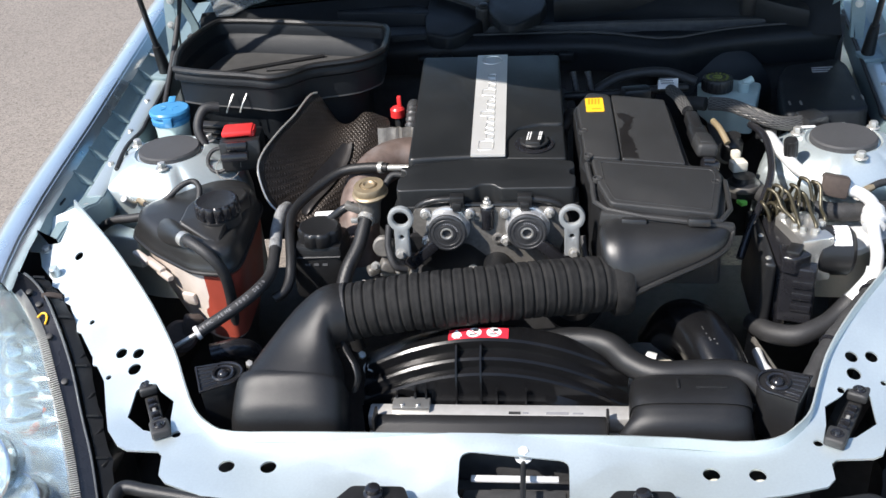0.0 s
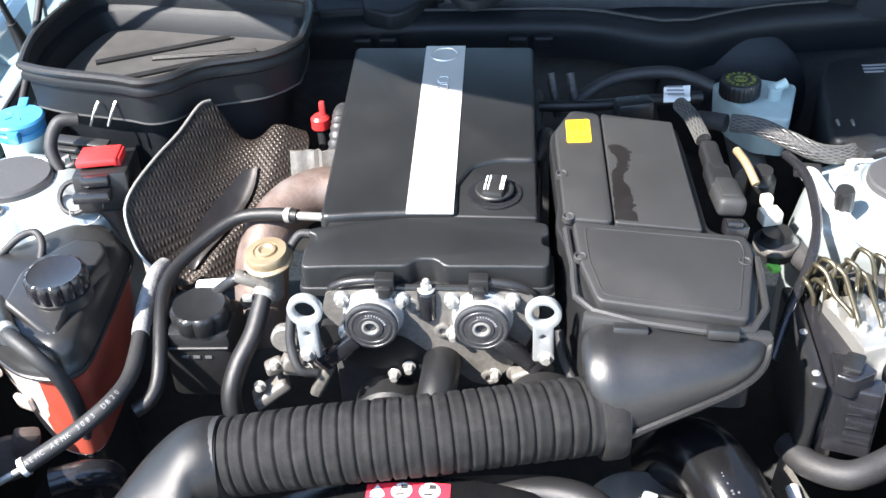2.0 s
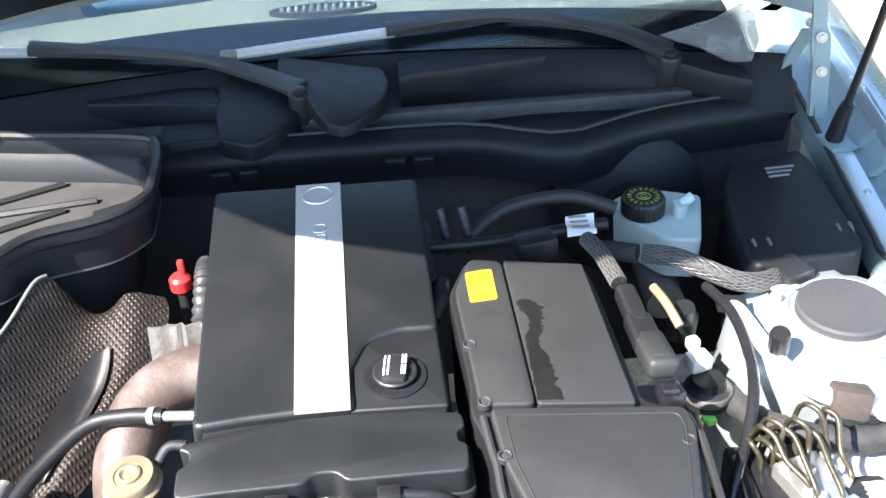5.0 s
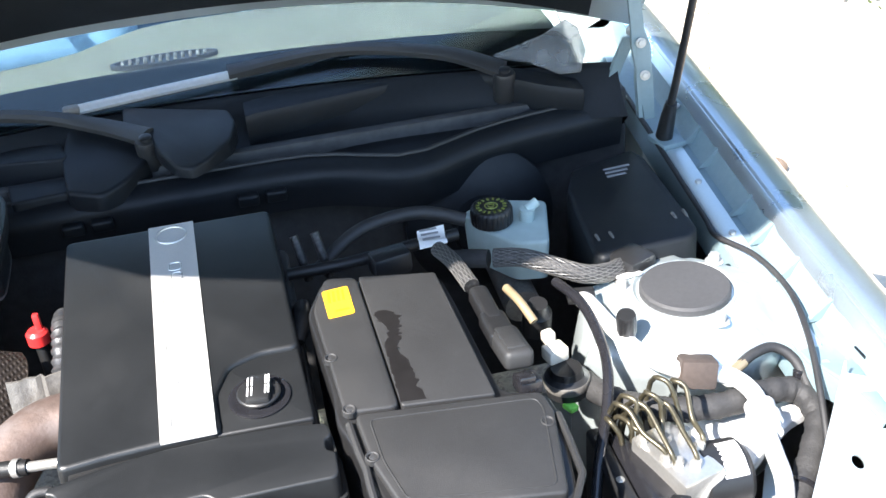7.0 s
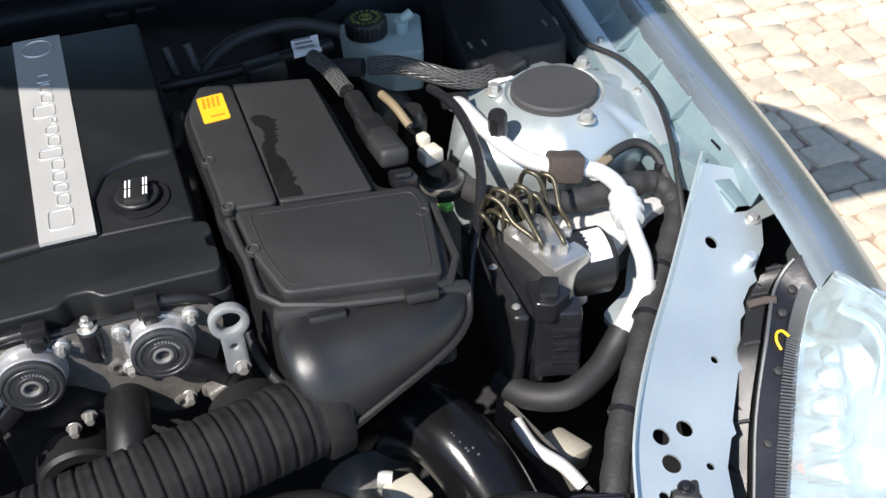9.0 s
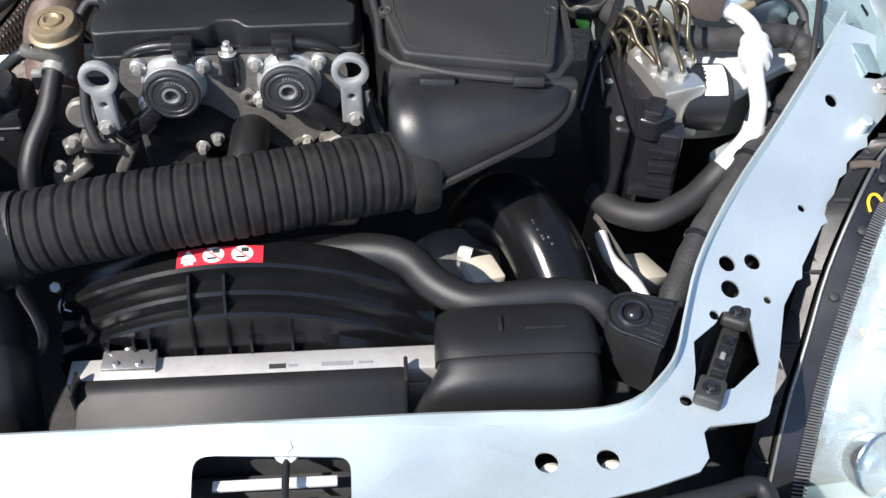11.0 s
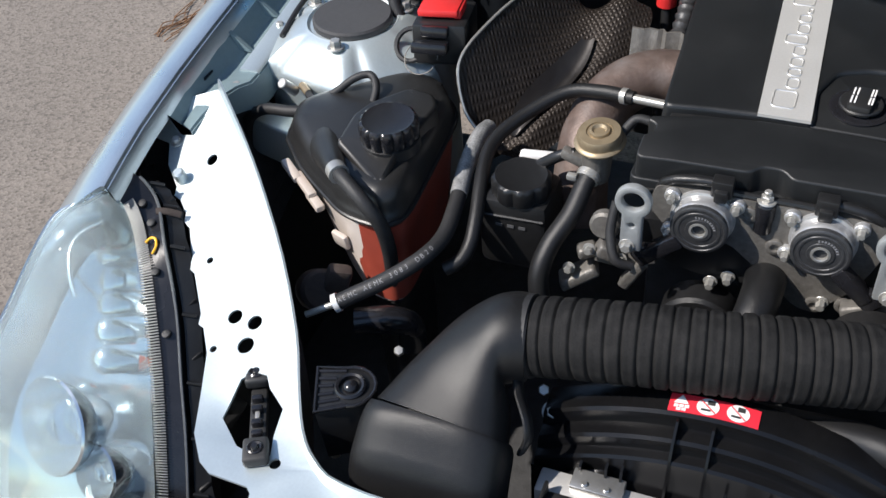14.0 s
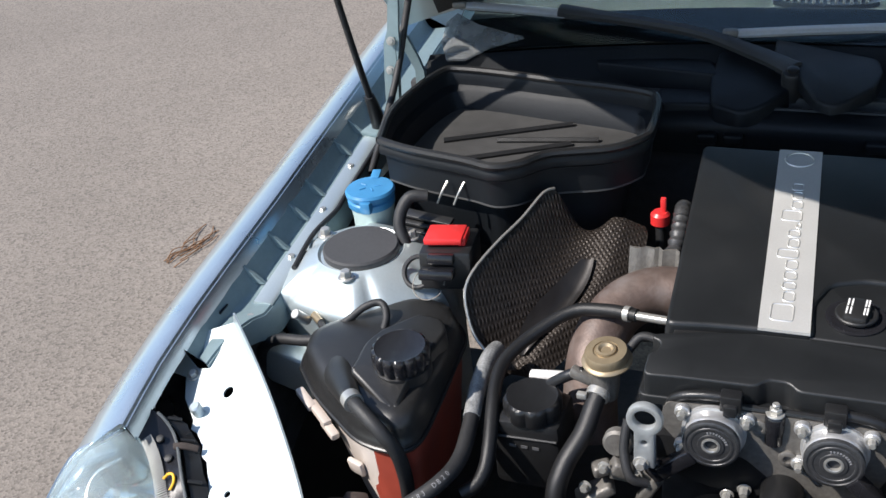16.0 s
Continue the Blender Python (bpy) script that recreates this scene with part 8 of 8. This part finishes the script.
# ---- brake control unit ----
absu = thing("brake_control_unit", (0.47, 1.46, 0.66), "aluminium brake hydraulic block with black control box and steel lines", "brake unit")
bm = bmesh.new()
skin(bm, [[(x, y, z) for x, y in ((0.424, 1.392 + d), (0.446, 1.386 + d), (0.462, 1.440 + d), (0.444, 1.545), (0.424, 1.548))] for z, d in ((0.665, 0.016), (0.786, 0.0))])
bmesh.ops.bevel(bm, geom=bm.edges[:], offset=0.004, segments=2, affect="EDGES", profile=0.5)
part("control_box", bm, BLACK_GLOSS, absu)
bm = bmesh.new()
skin(bm, [[(x, y, z) for x, y in ((0.404, 1.386 + d), (0.4225, 1.382 + d), (0.4225, 1.556), (0.404, 1.556))] for z, d in ((0.660, 0.018), (0.790, 0.0))])
bmesh.ops.bevel(bm, geom=bm.edges[:], offset=0.006, segments=3, affect="EDGES", profile=0.5)
cover = part("box_cover", bm, BLACK, absu)
for q in ((0.413, 1.402, 0.790), (0.413, 1.470, 0.790), (0.413, 1.536, 0.790)):
    bm = bmesh.new()
    bolt(bm, q, (0, 0, 1), 0.003, 0.002)
    part("cover_screw", bm, STEEL, cover)
bm = bmesh.new()
prism(bm, rounded([(0.432, 1.428), (0.458, 1.422), (0.474, 1.396), (0.446, 1.380), (0.428, 1.390)], 0.005), 0.775, 0.800, 0.003)
plug = part("wiring_plug", bm, BLACK_GLOSS, absu)
bm = bmesh.new()
box(bm, (0.450, 1.404, 0.803), (0.020, 0.030, 0.008), 0.003, (0, 0, -25))
part("plug_lever", bm, BLACK, plug)
bm = bmesh.new()
prism(bm, rounded([(0.430, 1.392), (0.478, 1.378), (0.486, 1.404), (0.438, 1.418)], 0.005), 0.690, 0.781, 0.003, 3)
part("connector", bm, BLACK_GLOSS, absu)
for k in range(3):
    bm = bmesh.new()
    box(bm, (0.461, 1.3815, 0.715 + 0.020 * k), (0.028, 0.003, 0.012), 0.001, (0, 0, -16))
    part("connector_rib", bm, BLACK_GLOSS, absu)
bm = bmesh.new()
box(bm, (0.478, 1.478, 0.765), (0.052, 0.090, 0.075), 0.004, (0, 0, 16))
part("valve_block", bm, ALU, absu)
bm = bmesh.new()
cyl(bm, (0.490, 1.470, 0.766), (0.549, 1.4700, 0.762), 0.038, 0.007, 36)
motor = part("pump_motor", bm, BLACK, absu)
bm = bmesh.new()
rows = []
for k in range(9):
    q = radians(40 + 8 * k)
    c, sn = math.cos(q) * 0.0386, math.sin(q) * 0.0386
    rows.append([(0.515 + a, 1.470 - c, 0.7635 + sn + h) for a, h in ((0, 0), (0.026, 0), (0.026, -0.001), (0, -0.001))])
skin(bm, rows)
part("motor_label", bm, WHITE, motor)
rl = random.Random(5)
# nut on the block, crest of the bend, foot behind
LINES = (((0.488, 1.454), (0.476, 1.520, 0.838), (0.485, 1.540)), ((0.471, 1.460), (0.452, 1.522, 0.840), (0.445, 1.548)), ((0.462, 1.470), (0.434, 1.526, 0.838), (0.428, 1.552)),
         ((0.472, 1.497), (0.466, 1.525, 0.846), (0.470, 1.552)), ((0.450, 1.503), (0.444, 1.530, 0.843), (0.436, 1.556)), ((0.502, 1.478), (0.500, 1.535, 0.846), (0.506, 1.562)), ((0.496, 1.500), (0.484, 1.540, 0.850), (0.478, 1.566)))
for k, ((fx, fy), (tx, ty, tz), (bx, by)) in enumerate(LINES):
    bm = bmesh.new()
    j = [rl.uniform(-0.005, 0.005) for _ in range(6)]
    tube(bm, [(fx, fy, 0.792), (fx + j[0], fy + 0.002, 0.812), (fx * 0.55 + tx * 0.45 + j[1], fy * 0.55 + ty * 0.45, 0.822 + j[2]), (tx + 0.006, ty - 0.010, tz - 0.002), (tx - 0.003, ty + 0.002, tz + 0.001),
              (tx * 0.5 + bx * 0.5, ty * 0.5 + by * 0.5, tz - 0.010), (bx + j[3], by, tz - 0.034 + j[4]), (bx + j[5], by + 0.003, 0.765), (bx + j[5], by + 0.01, 0.70)], 0.0029, 10, 6)
    line = part("brake_line", bm, BRASSY, absu, "olive coloured steel brake line")
    bm = bmesh.new()
    lathe(bm, (fx, fy, 0.798), (0, 0, 1), [(0.0065, 0), (0.0065, 0.010), (0.005, 0.013)], 6)
    part("line_nut", bm, STEEL, line)
for k in range(4):
    bm = bmesh.new()
    x = 0.424 + 0.012 * k
    j = [rl.uniform(-0.006, 0.006) for _ in range(4)]
    tube(bm, [(x, 1.565, 0.74), (x + 0.002 + j[0], 1.548, 0.80), (x + 0.005 + j[1], 1.534, 0.816 + j[2]), (x + 0.010, 1.524, 0.80 + j[3]), (x + 0.012, 1.528, 0.76), (x + 0.012, 1.54, 0.70)], 0.0029, 10, 6)
    part("brake_line", bm, BRASSY, absu)

# ---- low right ----
bm = bmesh.new()
tube(bm, [(0.27, 1.43, 0.62), (0.290, 1.395, 0.675), (0.312, 1.355, 0.690), (0.334, 1.305, 0.672), (0.350, 1.25, 0.63), (0.355, 1.21, 0.57)], 0.041, 24)
ck = solo("charge_pipe", bm, SHROUD, (0.32, 1.33, 0.6), "gloss black rubber charge pipe with pale print", "pipe")
for k in range(11):
    bm = bmesh.new()
    q = 0.20 + 0.06 * k + 0.03 * ((k * 5) % 3)
    lathe(bm, (0.312 + 0.022 * q - 0.006 * (k % 2), 1.355 - 0.05 * q - 0.0172, 0.690 - 0.018 * q + 0.0371), (0.0, -0.42, 0.9), [(0.0008 + 0.0008 * ((k * 7) % 5) / 4, 0), (0.0014, 0.0020), (0.0006, 0.0022)], 6)
    part("print_mark", bm, STRAND, ck)
bm = bmesh.new()
lathe(bm, (0.302, 1.378, 0.716), (-0.1, -0.3, 1), [(0.010, 0), (0.010, 0.004), (0.008, 0.006), (0.004, 0.006)], 20)
part("moulded_badge", bm, WHITE, ck)
alt = thing("alternator", (0.24, 1.36, 0.50), "cast aluminium alternator housing low in the bay", "alternator")
bm = bmesh.new()
cyl(bm, (0.235, 1.40, 0.595), (0.235, 1.30, 0.585), 0.055, 0.006, 32)
part("housing", bm, ALU, alt)
bm = bmesh.new()
tube(bm, [(0.238, 1.350, 0.652), (0.252, 1.345, 0.650)], 0.008, 12)
part("terminal", bm, ALU_PAINT, alt)
bm = bmesh.new()
box(bm, (0.262, 1.325, 0.640), (0.040, 0.040, 0.020), 0.004, (0, 10, 20))
part("cable_cover", bm, CREAM, alt)
bm = bmesh.new()
tube(bm, [(0.405, 1.380, 0.640), (0.411, 1.344, 0.635), (0.432, 1.312, 0.630), (0.444, 1.287, 0.620)], 0.0075, 12)
solo("aluminium_line", bm, ALU_PAINT, (0.42, 1.31, 0.62), "bare aluminium line low in the bay", "pipe")
bm = bmesh.new()
ribbon(bm, [(0.395, 1.42, 0.60), (0.43, 1.34, 0.575), (0.46, 1.24, 0.56)], lambda p: (0.004, 0, 0.05), 0.004)
solo("chassis_rail", bm, ALU_CAST, (0.43, 1.34, 0.56), "grey chassis rail flange", "rail")
bm = bmesh.new()
box(bm, (0.455, 1.365, 0.585), (0.05, 0.05, 0.03), 0.006, (0, 25, 30))
solo("rail_bracket", bm, CREAM, (0.455, 1.365, 0.57), "pale plastic bracket below the control unit", "bracket")
bm = bmesh.new()
skin(bm, [[(0.470, 1.20, 0.55), (0.60, 1.42, 0.55), (0.60, 1.42, 0.69), (0.470, 1.20, 0.655)], [(0.478, 1.194, 0.55), (0.608, 1.414, 0.55), (0.608, 1.414, 0.69), (0.478, 1.194, 0.655)]])
solo("splash_panel", bm, BLACK_DUSTY, (0.53, 1.31, 0.55), "dusty black splash panel inside the wing", "panel")
bm = bmesh.new()
tube(bm, [(-0.10, 1.19, 0.60), (-0.14, 1.21, 0.655), (-0.165, 1.235, 0.675), (-0.155, 1.27, 0.66)], 0.006, 10)
solo("shroud_wire", bm, RUBBER, (-0.15, 1.22, 0.64), "thin black wire by the fan shroud", "cable")
bm = bmesh.new()
bolt(bm, (-0.162, 1.247, 0.700), (0.3, -0.6, 0.7), 0.007, 0.009)
bolt(bm, (-0.176, 1.262, 0.712), (0.3, -0.6, 0.7), 0.006, 0.006, False)
solo("shroud_screw", bm, STEEL, (-0.165, 1.25, 0.70), "zinc plated screw beside the fan shroud", "screw")
bm = bmesh.new()
tube(bm, [(0.145, 1.455, 0.80), (0.150, 1.435, 0.775), (0.165, 1.415, 0.755), (0.185, 1.405, 0.745)], 0.005, 10)
solo("sensor_lead", bm, RUBBER, (0.16, 1.42, 0.75), "thin black sensor lead at the engine front", "cable")
bm = bmesh.new()
tube(bm, [(-0.150, 1.44, 0.83), (-0.152, 1.425, 0.80), (-0.142, 1.41, 0.775), (-0.125, 1.415, 0.765)], 0.0055, 10)
solo("sensor_lead", bm, RUBBER, (-0.145, 1.42, 0.78), "thin black sensor lead at the engine front", "cable")

# ---- litter on the ground ----
NEEDLE = mat("dry pine needle", (0.20, 0.10, 0.045), 0.8, 0, 0.2, 40)
needles = thing("pine_needles", (-1.83, 2.85, 0.0), "dry brown pine needles lying on the asphalt", "pine needles", kind="stuff")
rnd = random.Random(4)
bm = bmesh.new()
for k in range(16):
    a = rnd.uniform(1.1, 2.0)
    x, y = -1.84 + rnd.uniform(-0.03, 0.04), 2.84 + rnd.uniform(-0.07, 0.08)
    ln = rnd.uniform(0.06, 0.14)
    tube(bm, [(x, y, 0.003), (x + ln * 0.5 * math.cos(a) + rnd.uniform(-0.02, 0.02), y + ln * 0.5 * math.sin(a), 0.008), (x + ln * math.cos(a), y + ln * math.sin(a), 0.003)], 0.0016, 4, 3)
part("needle", bm, NEEDLE, needles)
STONE = mat("brown pebble", (0.16, 0.12, 0.09), 0.85, 0, 0.3, 50, 0.8, 120)
bm = bmesh.new()
bmesh.ops.create_icosphere(bm, subdivisions=3, radius=0.035)
px, py = 1.615, 3.331
for v in bm.verts:
    v.co *= 1 + 0.2 * noise.noise(v.co * 30)
    v.co = Vector((v.co.x * 1.3 + px, v.co.y + py, v.co.z * 0.8 + 0.036))
solo("pebble", bm, STONE, (px, py, 0.008), "brown pebble lying on the cobbled pavement", "stone")
LEAF = mat("dark green leaf", (0.06, 0.10, 0.03), 0.6, 0, 0.3, 30)
PETAL = mat("red petal", (0.55, 0.03, 0.04), 0.6, 0, 0.2, 30)
fx, fy = 2.734, 4.537
plant = thing("flower_plant", (fx, fy, 0.008), "low plant with red flowers at the edge of the pavement", "plant")
bm = bmesh.new()
for k in range(110):
    q, r, h = rnd.uniform(0, 6.283), rnd.uniform(0.02, 0.22), rnd.uniform(0.02, 0.16)
    c = Vector((fx + 0.1 + r * math.cos(q), fy + r * math.sin(q), h))
    d = Vector((math.cos(q), math.sin(q), rnd.uniform(-0.2, 0.7))).normalized()
    w = d.orthogonal().normalized()
    ln = rnd.uniform(0.03, 0.06)
    vs = [bm.verts.new(p) for p in (c, c + d * ln * 0.5 + w * ln * 0.25, c + d * ln, c + d * ln * 0.5 - w * ln * 0.25)]
    bm.faces.new(vs)
part("leaves", bm, LEAF, plant, smooth=0)
for k in range(14):
    q, r = rnd.uniform(0, 6.283), rnd.uniform(0.03, 0.2)
    c = Vector((fx + 0.1 + r * math.cos(q), fy + r * math.sin(q), rnd.uniform(0.12, 0.19)))
    bm = bmesh.new()
    for j in range(5):
        a = 6.283 * j / 5
        d = Vector((math.cos(a), math.sin(a), 0.3))
        w = Vector((-math.sin(a), math.cos(a), 0))
        bm.faces.new([bm.verts.new(p) for p in (c, c + d * 0.012 + w * 0.009, c + d * 0.022, c + d * 0.012 - w * 0.009)])
    part("flower", bm, PETAL, plant, smooth=0)

# ---- unseen hedge beyond the pavement, added to block low sky from the paint ----
LEAF = mat("hedge leaf", (0.055, 0.085, 0.03), 0.5, 0, 0.4, 3, stain=0.4, stain_color=(0.04, 0.06, 0.025))
hedge = thing("hedge", (7.0, 7.0, 0), "tall green hedge, unseen, added to block the low sky", "hedge", kind="stuff")
rh = random.Random(21)
verts, faces = [], []
for k in range(9000):
    q = rh.random()
    cx, cy = 8.6 - 5.2 * q ** 1.5, 0.5 + 9.5 * q
    h = 4.4 + 0.5 * math.sin(q * 23) + 0.3 * math.sin(q * 61)
    z = h * (1 - rh.random() ** 1.3 * 0.98)
    d = rh.gauss(0, 0.30)
    c = Vector((cx + d + 0.25 * math.sin(q * 40 + z * 2.1), cy + d * 0.6, z))
    n1 = Vector((rh.uniform(-1, 1), rh.uniform(-1, 1), rh.uniform(-1, 1))).normalized()
    a, b, _ = basis(n1)
    w, l = rh.uniform(0.08, 0.16), rh.uniform(0.14, 0.26)
    base = len(verts)
    verts += [c - b * l, c + a * w * 0.8 + n1 * 0.02, c + b * l, c - a * w * 0.8 + n1 * 0.02]
    faces.append((base, base + 1, base + 2, base + 3))
me = bpy.data.meshes.new("leaves")
me.from_pydata([v - Vector((7.0, 7.0, 0)) for v in verts], [], faces)
me.materials.append(LEAF)
leaves = new("leaves", me)
leaves.parent = hedge

# ---- cobbles ----
rnd = random.Random(11)


def cobble_mesh(w, l):
    bm = bmesh.new()
    corners = [(sx * w / 2 + rnd.uniform(-0.007, 0.004) * sx, sy * l / 2 + rnd.uniform(-0.007, 0.004) * sy) for sx, sy in ((-1, -1), (1, -1), (1, 1), (-1, 1))]
    ring_pts = rounded(corners, 0.010, 2)
    n = len(ring_pts)
    lo = [bm.verts.new((x, y, -0.004)) for x, y in ring_pts]
    mid = [bm.verts.new((x * 0.98, y * 0.98, 0.006)) for x, y in ring_pts]
    hi = [bm.verts.new((x * 0.93, y * 0.93, 0.0095 + rnd.uniform(-0.001, 0.001))) for x, y in ring_pts]
    for a, b in ((lo, mid), (mid, hi)):
        for k in range(n):
            bm.faces.new((a[k], a[(k + 1) % n], b[(k + 1) % n], b[k]))
    bm.faces.new(hi)
    me = bpy.data.meshes.new("cobble")
    finish(bm, me, 50)
    me.materials.append(COBBLE)
    return me


shapes = [(w, cobble_mesh(w, 0.088)) for w in [0.066 + 0.0032 * k for k in range(20)]]
verts, faces = [], []
count = 0
row = 0
y = -4.0
while y < 13.0:
    x = 1.0 + rnd.uniform(0, 0.06)
    while x < 8.2:
        width, me = rnd.choice(shapes)
        step = width + 0.005
        px, py = x + step / 2, y + 0.05 * math.sin(x * 1.3) + 0.02 * math.sin(x * 4.1 + y) + rnd.uniform(-0.004, 0.004)
        turn = rnd.uniform(-0.07, 0.07)
        z = 0.008 + rnd.uniform(-0.002, 0.003)
        if 1.50 <= px <= 2.45 and 2.0 <= py <= 4.05 and count < 300:
            ob = new("cobble", me)
            ob.parent = pavement
            ob.location = (px - 0.95, py, z)
            ob.rotation_euler = (rnd.uniform(-0.03, 0.03), rnd.uniform(-0.03, 0.03), turn)
            count += 1
        else:
            base = len(verts)
            c, s = math.cos(turn), math.sin(turn)
            verts += [(v.co.x * c - v.co.y * s + px - 0.95, v.co.x * s + v.co.y * c + py, v.co.z + z) for v in me.vertices]
            faces += [[base + i for i in p.vertices] for p in me.polygons]
        x += step
    y += 0.091
me = bpy.data.meshes.new("far_cobbles")
me.from_pydata(verts, [], faces)
me.shade_smooth()
me.set_sharp_from_angle(angle=radians(50))
FAR = COBBLE.copy()
FAR.name = "pale granite cobbles joined"
for n in FAR.node_tree.nodes:
    if n.type == "OBJECT_INFO":
        g = FAR.node_tree.nodes.new("ShaderNodeNewGeometry")
        for link in list(n.outputs["Random"].links):
            FAR.node_tree.links.new(g.outputs["Random Per Island"], link.to_socket)
        break
me.materials.append(FAR)
far = new("far_cobbles", me)
far.parent = pavement
tagged(far, kind="stuff")
